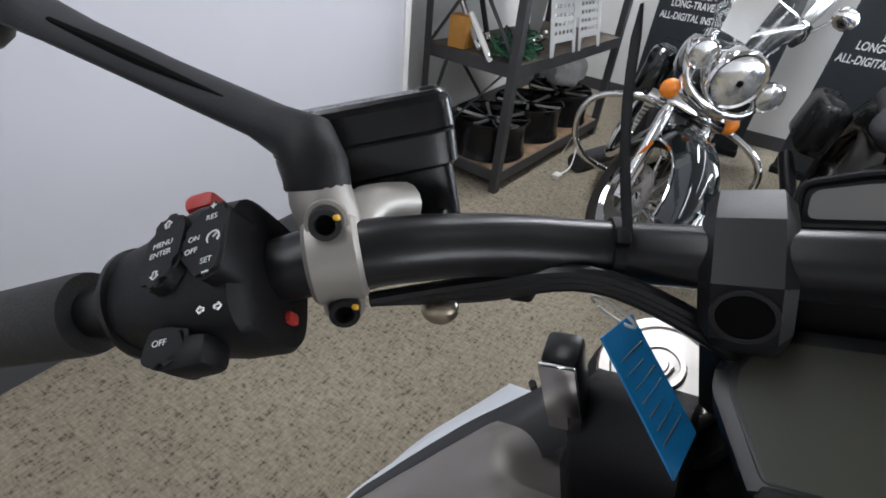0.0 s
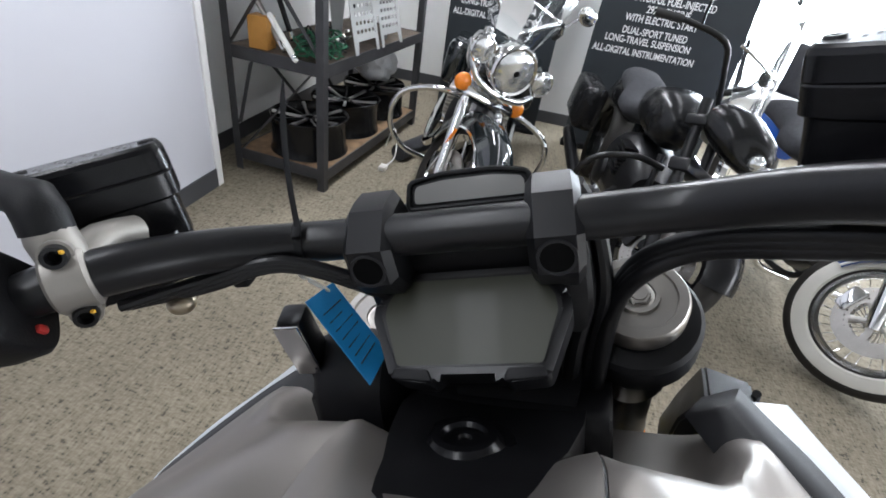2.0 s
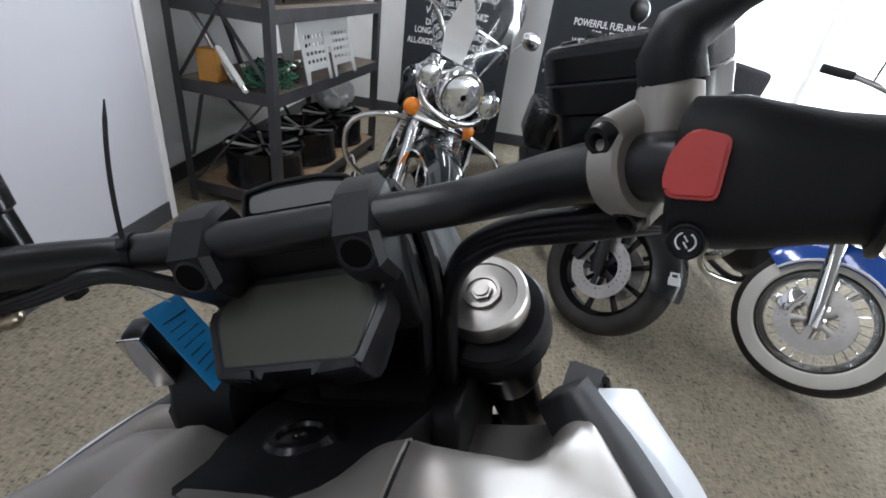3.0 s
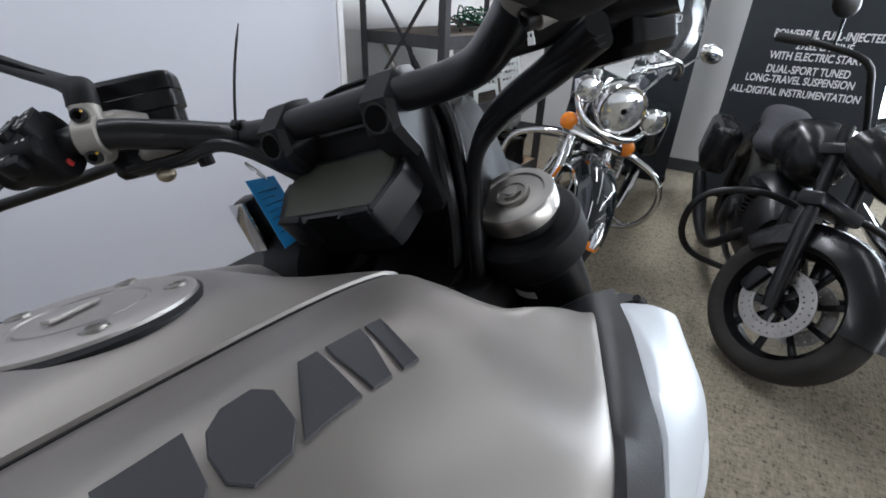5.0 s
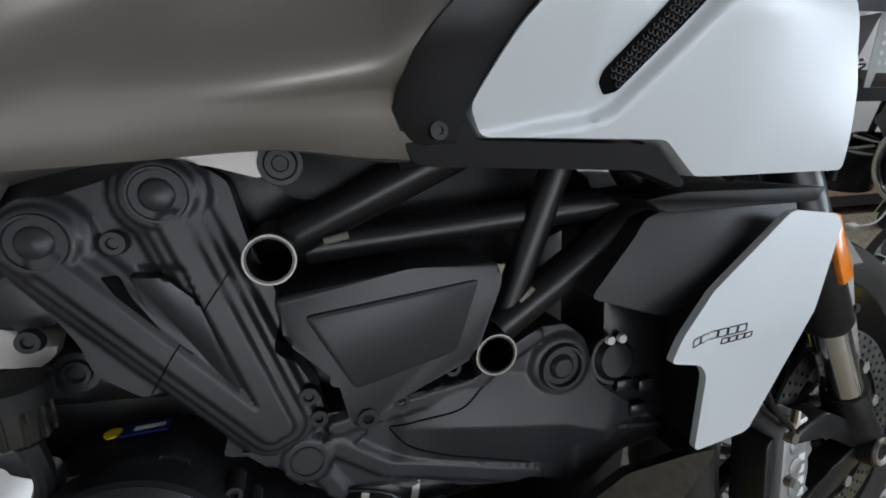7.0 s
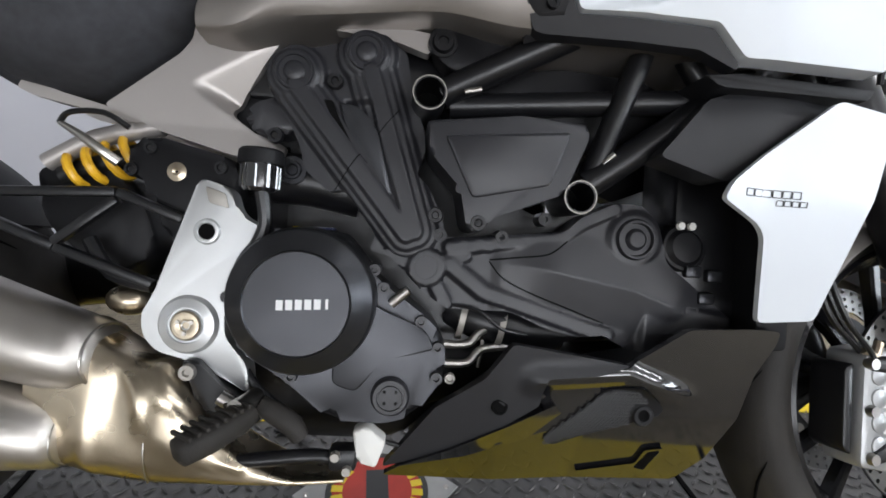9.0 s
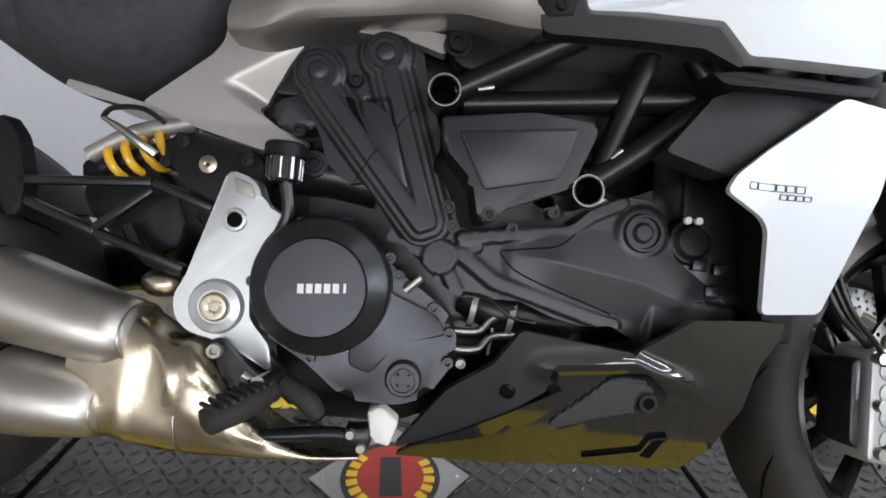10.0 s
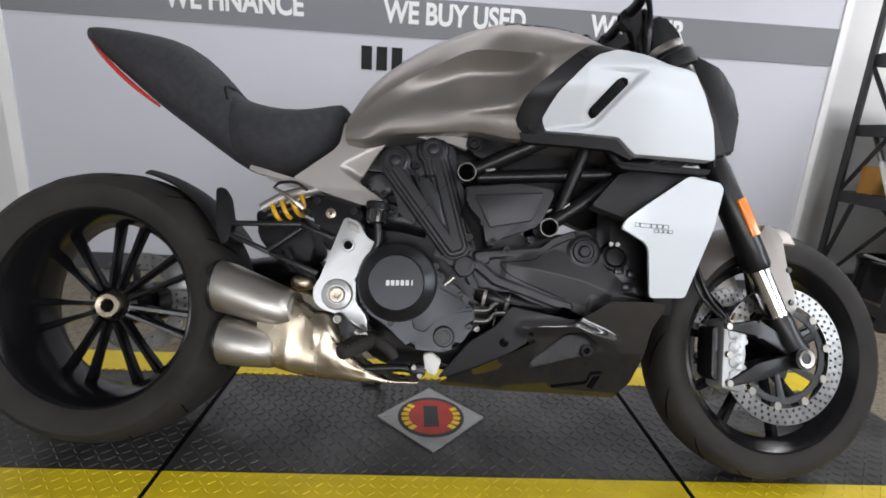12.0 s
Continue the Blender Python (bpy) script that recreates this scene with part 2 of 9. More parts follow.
def tube(bm, pts, r, seg=12, n=0, cap=True):
    radii = r if isinstance(r, (list, tuple)) else [r] * len(pts)
    if n:
        radii = [v[0] for v in curve([(q, 0, 0) for q in radii], n)]
        pts = curve(pts, n)
    pts = [Vector(p) for p in pts]
    d = (pts[1] - pts[0]).normalized()
    u = d.orthogonal().normalized()
    loops = []
    for i, p in enumerate(pts):
        t = (pts[min(i + 1, len(pts) - 1)] - pts[max(i - 1, 0)]).normalized()
        u = (u - t * u.dot(t)).normalized()
        v = t.cross(u)
        loops.append([p + radii[i] * (math.cos(2 * math.pi * k / seg) * u + math.sin(2 * math.pi * k / seg) * v) for k in range(seg)])
    return loft(bm, loops, cap)


def cyl(bm, p0, p1, r0, r1=None, seg=20):
    return tube(bm, [p0, p1], [r0, r0 if r1 is None else r1], seg)


def lathe(bm, prof, m=None, seg=40, closed=False):
    m = m or Matrix()
    loops = []
    for k in range(seg):
        a = 2 * math.pi * k / seg
        loops.append([m @ Vector((r * math.cos(a), r * math.sin(a), h)) for r, h in prof])
    rows = [[bm.verts.new(p) for p in lp] for lp in loops]
    n = len(prof)
    for k in range(seg):
        a, b = rows[k], rows[(k + 1) % seg]
        for i in range(n if closed else n - 1):
            j = (i + 1) % n
            bm.faces.new((a[i], a[j], b[j], b[i]))
    return bm


def along(p, d):
    """A pose at p whose z axis points along d."""
    return Matrix.Translation(p) @ Vector(d).to_track_quat('Z', 'Y').to_matrix().to_4x4()


def rounded(pts, r, n=4):
    out = []
    k = len(pts)
    for i in range(k):
        a, p, c = Vector(pts[i - 1]), Vector(pts[i]), Vector(pts[(i + 1) % k])
        ra = min(r, 0.45 * (a - p).length, 0.45 * (c - p).length)
        s, e = p + (a - p).normalized() * ra, p + (c - p).normalized() * ra
        for q in range(n + 1):
            t = q / n
            out.append(tuple((1 - t) ** 2 * s + 2 * t * (1 - t) * p + t * t * e))
    return out


def slab(bm, outline, ya, yb, ch=0.0, seg=2, m=None):
    """A prism over an outline in x and z from ya to yb, its edge at yb bevelled by ch."""
    m = m or Matrix()
    a = [bm.verts.new(m @ Vector((x, ya, z))) for x, z in outline]
    b = [bm.verts.new(m @ Vector((x, yb, z))) for x, z in outline]
    n = len(a)
    bm.faces.new(a)
    top = bm.faces.new(b)
    for i in range(n):
        bm.faces.new((a[i], a[(i + 1) % n], b[(i + 1) % n], b[i]))
    if ch:
        bmesh.ops.bevel(bm, geom=list(top.edges), offset=ch, segments=seg, profile=0.5, affect='EDGES', clamp_overlap=True)
    return bm


def panel(bm, outline, yf, th, step=0.02, m=None):
    """A shell over an outline in x and z whose depth follows yf(x, z), th thick towards +y."""
    t = bmesh.new()
    t.faces.new([t.verts.new((x, 0, z)) for x, z in outline])
    xs, zs = [p[0] for p in outline], [p[1] for p in outline]
    for lo, hi, nrm in ((min(xs), max(xs), (1, 0, 0)), (min(zs), max(zs), (0, 0, 1))):
        v = lo + step
        while v < hi - step * 0.3:
            bmesh.ops.bisect_plane(t, geom=t.verts[:] + t.edges[:] + t.faces[:], plane_co=[v * c for c in nrm], plane_no=nrm, dist=1e-5)
            v += step
    ids, front, back = {}, [], []
    for i, v in enumerate(t.verts):
        ids[v] = i
        y = yf(v.co.x, v.co.z)
        front.append(bm.verts.new((v.co.x, y, v.co.z)))
        back.append(bm.verts.new((v.co.x, y + th, v.co.z)))
    for f in t.faces:
        bm.faces.new([front[ids[v]] for v in f.verts])
        bm.faces.new([back[ids[v]] for v in reversed(f.verts)])
    for e in t.edges:
        if len(e.link_faces) == 1:
            p, q = (ids[v] for v in e.verts)
            bm.faces.new((front[p], front[q], back[q], back[p]))
    t.free()
    if m is not None:
        bm.transform(m)
    return bm


def box(bm, c, s, bev=0.0, m=None, seg=2):
    g = bmesh.ops.create_cube(bm, size=1.0, matrix=(m or Matrix()) @ Matrix.Translation(c) @ Matrix.Diagonal((*s, 1)))
    if bev:
        es = list({e for v in g["verts"] for e in v.link_edges})
        bmesh.ops.bevel(bm, geom=es, offset=bev, segments=seg, profile=0.5, affect='EDGES', clamp_overlap=True)
    return bm


def ball(bm, c, s, m=None, seg=20):
    bmesh.ops.create_uvsphere(bm, u_segments=seg, v_segments=seg // 2, radius=1.0, matrix=(m or Matrix()) @ Matrix.Translation(c) @ Matrix.Diagonal((*s, 1)))
    return bm


def words(body, size, m, parent=None, material=None, name="lettering", depth=0.001, align='LEFT', stretch=1.0, bold=0.0):
    cu = bpy.data.curves.new(name, 'FONT')
    cu.body, cu.size, cu.extrude, cu.align_x, cu.offset = body, size, depth, align, bold * size
    tmp = bpy.data.objects.new("tmp", cu)
    scene.collection.objects.link(tmp)
    me = bpy.data.meshes.new_from_object(tmp.evaluated_get(bpy.context.evaluated_depsgraph_get()))
    bpy.data.objects.remove(tmp)
    me.transform(m @ Matrix.Diagonal((stretch, 1, 1, 1)))
    me.materials.clear()
    me.materials.append(material or PRINT)
    ob = new(name, me)
    if parent is not None:
        ob.parent = parent
    return ob


AXLE = pose(0, 0, 0, -90, 0, 0)
FLIP = Matrix.Diagonal((1, -1, 1, 1))

# ---- the showroom ----
def wall_box(name, x0, x1, y0, y1, z0, z1, material, label, category="wall"):
    bm = B()
    box(bm, ((x0 + x1) / 2, (y0 + y1) / 2, (z0 + z1) / 2), (x1 - x0, y1 - y0, z1 - z0))
    return solo(name, bm, material, label, category, kind="structure", smooth=0)


XW, XE, YN, YS = -2.6, 6.2, 1.84, -9.5
wall_box("floor", XW - 0.2, XE + 0.2, YS - 0.2, 2.4, FLOOR - 0.1, FLOOR, CARPET, "worn flecked olive-beige loop carpet floor", "floor")
wall_box("ceiling", XW - 0.2, XE + 0.2, YS - 0.2, 2.4, ROOM_TOP, ROOM_TOP + 0.1, CEILM, "plain grey showroom ceiling", "ceiling")
north = wall_box("wall_north", -1.63, 3.19, YN, YN + 0.12, FLOOR, ROOM_TOP, WALLP, "pale grey painted wall with printed band")
wall_box("wall_north_recess", XW, XE, 2.12, 2.24, FLOOR, ROOM_TOP, WALLW, "white painted rear wall")
wall_box("wall_west", XW - 0.12, XW, YS, 2.24, FLOOR, ROOM_TOP, WALLW, "white painted side wall")
bm = B()
box(bm, (0.78, YN - 0.003, 1.374), (4.82, 0.006, 0.208))
part("painted_band", bm, WALLBAND, north, "mid grey band across the wall", smooth=0)
for txt, x0, w in (("WE FINANCE", -0.735, 1.0), ("WE BUY USED", 0.485, 1.0), ("WE", 1.688, 1.0), ("UR", 2.078, 1.0)):
    words(txt, 0.160, pose(x0, YN - 0.0065, 1.345, 90, 0, 0), north, TRIMW, "wall_lettering", 0.0015, stretch=0.80, bold=0.030)
for k, x0 in enumerate((0.352, 0.440, 0.528)):
    bm = B()
    box(bm, (x0 + 0.036, YN - 0.002, 1.144), (0.062, 0.004, 0.130))
    part("dark_bar", bm, BLACKPL, north, "dark grey printed bar", smooth=0)
wall_box("trim_east", 3.19, 3.235, YN - 0.012, YN + 0.15, FLOOR, ROOM_TOP, TRIMW, "white corner trim of the wall", "trim")
wall_box("trim_west", -1.70, -1.63, YN - 0.012, YN + 0.15, FLOOR, ROOM_TOP, TRIMW, "white corner trim of the wall", "trim")
wall_box("baseboard", -1.63, 3.19, YN - 0.010, YN - 0.001, FLOOR, FLOOR + 0.11, BASEB, "dark grey vinyl baseboard", "baseboard")
wall_box("baseboard_recess", 3.24, XE, 2.11, 2.119, FLOOR, FLOOR + 0.11, BASEB, "dark grey vinyl baseboard", "baseboard")
# end wall with its window
WY0, WY1, WZ0, WZ1 = -4.0, -1.45, 0.30, 2.1
wall_box("wall_east_panel", XE, XE + 0.14, WY1, 2.24, FLOOR, ROOM_TOP, WALLW, "white painted end wall")
wall_box("wall_east_corner", XE, XE + 0.14, YS, WY0, FLOOR, ROOM_TOP, WALLW, "white painted end wall")
wall_box("wall_east_sill", XE, XE + 0.14, WY0, WY1, FLOOR, WZ0, WALLW, "white painted wall under the window")
wall_box("wall_east_head", XE, XE + 0.14, WY0, WY1, WZ1, ROOM_TOP, WALLW, "white painted wall over the window")
wall_box("baseboard_east", XE - 0.009, XE - 0.001, YS, 2.10, FLOOR, FLOOR + 0.11, BASEB, "dark grey vinyl baseboard", "baseboard")


def window(name, m, w, h, bars):
    win = thing(name, "white framed shop window with bright daylight", "window", m, kind="structure")
    bm = B()
    for s in (-1, 1):
        box(bm, (s * (w / 2 - 0.03), 0, 0), (0.06, 0.08, h), 0.004)
        box(bm, (0, 0, s * (h / 2 - 0.03)), (w - 0.13, 0.08, 0.06), 0.004)
    part("window_frame", bm, TRIMW, win, smooth=0)
    for k in range(bars):
        bm = B()
        box(bm, (-w / 2 + w * (k + 1) / (bars + 1), 0, 0), (0.05, 0.06, h - 0.13), 0.004)
        part("mullion", bm, TRIMW, win, smooth=0)
    bm = B()
    box(bm, (0, 0.03, 0), (w - 0.12, 0.004, h - 0.12))
    part("pane", bm, SHIELD, win, smooth=0).visible_shadow = False
    bm = B()
    box(bm, (0, -0.06, -h / 2 - 0.02), (w + 0.04, 0.16, 0.03), 0.006)
    part("window_sill", bm, TRIMW, win)
    return win


window("window_1", pose(XE + 0.07, (WY0 + WY1) / 2, (WZ0 + WZ1) / 2, 0, 0, -90), WY1 - WY0, WZ1 - WZ0, 1)
bm = B()
box(bm, (XE + 1.2, -2.7, 1.2), (0.02, 6.0, 4.0))
solo("backdrop", bm, SKYCARD, "overexposed bright daylight outside the window", "backdrop", kind="structure", smooth=0)
# shop front at the far side of the showroom
wall_box("wall_south_sill", XW, XE, YS - 0.14, YS, FLOOR, 0.22, WALLP, "pale wall under the shop front")
wall_box("wall_south_head", XW, XE, YS - 0.14, YS, 2.3, ROOM_TOP, WALLW, "white painted wall over the shop front")
for x0, x1 in ((XW, -2.4), (0.0, 0.4), (2.8, 3.2), (5.6, XE)):
    wall_box("wall_south_pier", x0, x1, YS - 0.14, YS, 0.22, 2.3, WALLW, "white painted pier of the shop front")
for k, x0 in enumerate((-1.2, 1.6, 4.4)):
    window("window_%d" % (k + 2), pose(x0, YS - 0.07, 1.26, 0, 0, 180), 2.4, 2.08, 1)

# ---- the lift table ----
PX0, PX1, PY0, PY1 = -0.62, 2.184, -0.305, 0.345
lift = thing("lift_table", "low motorcycle lift table with black tread plate and yellow edges", "lift table", pose(0, 0, 0))
bm = B()
box(bm, ((PX0 + PX1) / 2, (PY0 + PY1) / 2, -0.028), (PX1 - PX0, PY1 - PY0, 0.050), 0.003)
part("deck", bm, PLATE, lift, "worn black steel deck", smooth=0)
for y0, y1 in ((PY0 + 0.001, -0.213), (0.222, PY1 - 0.001)):
    for x0, x1 in ((PX0, 0.176), (0.186, 1.384), (1.396, PX1)):
        bm = B()
        box(bm, ((x0 + x1) / 2, (y0 + y1) / 2, -0.0012), (x1 - x0, y1 - y0, 0.0030))
        part("edge_stripe", bm, YELLOWP, lift, "chipped yellow safety stripe", smooth=0)
for x0 in (0.181, 1.390):
    bm = B()
    box(bm, (x0, 0.02, -0.0012), (0.010, PY1 - PY0 - 0.002, 0.0034))
    part("deck_joint", bm, BLACKHOLE, lift, "dark joint between deck plates", smooth=0)
bm = B()
box(bm, ((PX0 + PX1) / 2, 0.02, -0.135), (PX1 - PX0 - 0.2, 0.5, 0.165), 0.004)
part("base_frame", bm, BLACKSAT, lift, smooth=0)
# raised lugs of the tread plate
verts, faces = [], []
pitch = 0.0235
nx, ny = int((PX1 - PX0) / pitch), int((PY1 - PY0) / pitch)
for i in range(nx):
    for j in range(ny):
        x, y = PX0 + pitch * (i + 0.5), PY0 + pitch * (j + 0.5)
        if min(abs(x - 0.181), abs(x - 1.390)) < 0.012:
            continue
        a = radians(42 if (i + j) % 2 else -42)
        z0 = 0.0004 if (-0.213 < y < 0.222) else 0.0006
        b0 = len(verts)
        ca, sa = math.cos(a), math.sin(a)
        for u, v, h in ((-0.0125, 0, 0), (0, -0.0036, 0), (0.0125, 0, 0), (0, 0.0036, 0), (-0.006, 0, 0.0019), (0.006, 0, 0.0019)):
            verts.append((x + ca * u - sa * v, y + sa * u + ca * v, z0 - 0.001 + h))
        faces += [(b0, b0 + 1, b0 + 4), (b0 + 1, b0 + 5, b0 + 4), (b0 + 1, b0 + 2, b0 + 5), (b0 + 2, b0 + 3, b0 + 5), (b0 + 3, b0 + 4, b0 + 5), (b0 + 3, b0, b0 + 4)]
for nm, test, mt in (("tread_relief", lambda y: -0.213 < y < 0.222, PLATE), ("painted_tread_relief", lambda y: not (-0.213 < y < 0.222), YELLOWP)):
    keep = [f for f in faces if test(verts[f[0]][1])]
    me = bpy.data.meshes.new(nm)
    me.from_pydata(verts, [], keep)
    bmx = bmesh.new()
    bmx.from_mesh(me)
    bmesh.ops.delete(bmx, geom=[v for v in bmx.verts if not v.link_faces], context='VERTS')
    bmx.to_mesh(me)
    bmx.free()
    me.materials.append(mt)
    lug = new(nm, me)
    lug.parent = lift
    tagged(lug, "raised diamond lugs of the tread plate", kind="stuff")

# ---- the grey and white motorcycle on the lift ----
moto = thing("motorcycle", "grey and white power cruiser motorcycle leaning on its stand", "motorcycle",
             pose(0, 0, 0.31, 0, 0, -3.08) @ pose(0, 0, 0, -17, 0, 0))
FORK = Vector((0.407, 0, -0.914)).normalized()
HEAD = Vector((1.275, 0, 0.70))
STEER = Matrix.Translation(HEAD) @ Matrix.Rotation(radians(-8.5), 4, FORK) @ Matrix.Translation(-HEAD)
if (STEER @ Vector((1.2, 0.4, 0.8))).x > 1.2:
    STEER = Matrix.Translation(HEAD) @ Matrix.Rotation(radians(8.5), 4, FORK) @ Matrix.Translation(-HEAD)
FC = Vector((1.600, 0, -0.024))
FTOP = Vector((1.276, 0, 0.674))
FORK = (FC - FTOP).normalized()


def mparts(name, bm, material, label="", xf=None, smooth=35.0, subsurf=0, parent=None):
    return part(name, bm, material, parent or moto, label, xf, smooth, subsurf)


# wheels
def tyre_mesh(R, rim, half, seg=72):
    bm = B()
    d = R - rim
    prof = [(rim - 0.006, -half * 0.80), (rim + 0.004, -half * 0.86), (rim + d * 0.30, -half * 0.985), (rim + d * 0.55, -half), (rim + d * 0.76, -half * 0.88), (rim + d * 0.92, -half * 0.60),
            (R - 0.0015, -half * 0.28), (R, 0), (R - 0.0015, half * 0.28), (rim + d * 0.92, half * 0.60), (rim + d * 0.76, half * 0.88), (rim + d * 0.55, half), (rim + d * 0.30, half * 0.985),
            (rim + 0.004, half * 0.86), (rim - 0.006, half * 0.80)]
    return lathe(bm, prof, AXLE, seg, closed=True)


def rim_mesh(r, half, seg=72):
    bm = B()
    prof = [(r + 0.003, -half), (r - 0.004, -half - 0.003), (r - 0.010, -half + 0.004), (r - 0.016, -half * 0.75), (r - 0.030, -half * 0.45), (r - 0.030, half * 0.45), (r - 0.016, half * 0.75), (r - 0.010, half - 0.004),
            (r - 0.004, half + 0.003), (r + 0.003, half), (r - 0.002, half * 0.8), (r - 0.020, half * 0.45), (r - 0.020, -half * 0.45), (r - 0.002, -half * 0.8)]
    return lathe(bm, prof, AXLE, seg, closed=True)


def tread_groove(R, rim, half, a0, lean):
    """A thin curved groove line that follows the tyre's crown."""
    d = R - rim
    crown = ((0.0, 0.0), (0.28, 0.0015), (0.60, 0.08 * d), (0.88, 0.24 * d), (1.0, 0.45 * d))
    pts = []
    for k in range(9):
        t = k / 8
        u = 0.12 + 0.72 * t
        drop = next(pa + (pb - pa) * (u - ua) / (ub - ua) for (ua, pa), (ub, pb) in zip(crown, crown[1:]) if ua <= u <= ub)
        a = a0 + lean * t
        pts.append(((R - drop) * math.cos(a), -half * u, (R - drop) * math.sin(a)))
    bm = B()
    tube(bm, pts, [0.0006, 0.0014, 0.0020, 0.0022, 0.0022, 0.0020, 0.0018, 0.0014, 0.0006], 6)
    return bm


def spoke(bm, r0, r1, a0, a1, y0, y1, w0, w1, th):
    p0 = Vector((r0 * math.cos(a0), y0, r0 * math.sin(a0)))
    p1 = Vector((r1 * math.cos(a1), y1, r1 * math.sin(a1)))
    d = (p1 - p0).normalized()
    s = d.cross(Vector((0, 1, 0))).normalized()
    q = s.cross(d)
    mid = (p0 + p1) / 2
    loops = []
    for p, w, t in ((p0, w0, th), (mid, (w0 + w1) * 0.42, th * 0.85), (p1, w1, th)):
        loops.append([p + s * w * a + q * t * b for a, b in ((-1, -0.6), (-0.6, -1), (0.6, -1), (1, -0.6), (1, 1), (-1, 1))])
    loft(bm, loops)


def holed_disc(bm, r0, r1, y0, y1, rows, per, hr, m):
    """A flat ring with real drilled holes."""
    dr = (r1 - r0) / rows
    for j in range(rows):
        ra, rb = r0 + j * dr, r0 + (j + 1) * dr
        for i in range(per):
            a0, a1 = 2 * math.pi * (i + 0.33 * j) / per, 2 * math.pi * (i + 1 + 0.33 * j) / per
            am, rm = (a0 + a1) / 2, (ra + rb) / 2
            outer, inner = [], []
            for k in range(8):
                t = math.pi / 4 * k
                sx, sy = max(-1, min(1, 1.42 * math.cos(t))), max(-1, min(1, 1.42 * math.sin(t)))
                outer.append((rm + sy * dr / 2, am + sx * (a1 - a0) / 2))
                inner.append((rm + hr * math.sin(t), am + hr * math.cos(t) / rm))
            vs = []
            for y in (y0, y1):
                vs.append(([bm.verts.new(m @ Vector((r * math.cos(a), y, r * math.sin(a)))) for r, a in outer], [bm.verts.new(m @ Vector((r * math.cos(a), y, r * math.sin(a)))) for r, a in inner]))
            for k in range(8):
                q = (k + 1) % 8
                for o, n in vs:
                    bm.faces.new((o[k], o[q], n[q], n[k]))
                bm.faces.new((vs[0][1][k], vs[0][1][q], vs[1][1][q], vs[1][1][k]))
            if j in (0, rows - 1):
                for k in range(8):
                    q = (k + 1) % 8
                    if outer[k][0] == outer[q][0] and abs(outer[k][0] - (r0 if j == 0 else r1)) < 1e-6:
                        bm.faces.new((vs[0][0][k], vs[0][0][q], vs[1][0][q], vs[1][0][k]))
    bmesh.ops.remove_doubles(bm, verts=bm.verts, dist=1e-5)


# rear wheel
rear = mparts("rear_wheel", rim_mesh(0.232, 0.100), RIM, "deep black alloy rear rim")
part("tyre", tyre_mesh(0.324, 0.232, 0.121, 96), RUBBER, rear, "wide worn rear tyre")
for k in range(14):
    bm = B()
    a = radians(-2 + 360 / 14 * k)
    b = a + radians(4 if k % 2 else -4)
    spoke(bm, 0.040, 0.206, a, b, -0.018, 0.018, 0.0062, 0.0090, 0.014)
    part("spoke", bm, RIM, rear)
bm = B()
lathe(bm, [(0.2235, -0.096), (0.2265, -0.1015), (0.2300, -0.1015), (0.2320, -0.095)], AXLE, 96)
part("rim_lip", bm, RIM, rear, "polished edge of the rim")
bm = B()
lathe(bm, [(0.0, -0.015), (0.034, -0.018), (0.050, -0.010), (0.056, 0.02), (0.056, 0.08), (0.0, 0.08)], AXLE, 32)
part("hub", bm, RIM, rear)
bm = B()
lathe(bm, [(0.017, -0.045), (0.028, -0.047), (0.033, -0.040), (0.036, -0.020), (0.030, -0.012), (0.018, -0.012)], AXLE, 12, closed=True)
part("axle_nut", bm, GOLDST, rear, "large bare metal axle nut")
bm = B()
cyl(bm, (0, -0.030, 0), (0, -0.010, 0), 0.018)
part("axle_bore", bm, BLACKHOLE, rear)
bm = B()
holed_disc(bm, 0.088, 0.132, 0.078, 0.083, 2, 36, 0.004, Matrix())
part("brake_disc", bm, DISCST, rear, "drilled steel rear brake disc")
for k in range(5):
    bm = B()
    a = radians(30 + 72 * k)
    spoke(bm, 0.05, 0.10, a, a, 0.080, 0.080, 0.010, 0.012, 0.003)
    part("disc_arm", bm, BLACKSAT, rear)
bm = B()
box(bm, (0.105, 0.085, 0.075), (0.06, 0.05, 0.075), 0.01)
part("rear_caliper", bm, CALIPER, rear, "grey rear brake caliper")
for k in range(14):
    part("tread_groove", tread_groove(0.324, 0.232, 0.121, radians(k * 25.7), 0.16), BLACKHOLE, rear)

# front wheel
FW = STEER @ Matrix.Translation(FC)
front = mparts("front_wheel", rim_mesh(0.231, 0.052), RIM, "black alloy front rim", FW)
part("tyre", tyre_mesh(0.300, 0.231, 0.062, 96), RUBBER, front, "worn front tyre", FW)
for k in range(5):
    for s in (-1, 1):
        bm = B()
        a = radians(8 + 72 * k)
        spoke(bm, 0.035, 0.205, a + s * 0.16, a + s * 0.27, 0.0, 0.0, 0.009, 0.010, 0.011)
        part("spoke", bm, RIM, front, xf=FW)
bm = B()
lathe(bm, [(0.0, -0.075), (0.030, -0.075), (0.040, -0.05), (0.044, 0.0), (0.040, 0.05), (0.030, 0.075), (0.0, 0.075)], AXLE, 32)
part("hub", bm, RIM, front, xf=FW)
for k in range(14):
    part("tread_groove", tread_groove(0.300, 0.231, 0.062, radians(k * 25.7 + 9), -0.30), BLACKHOLE, front, xf=FW)
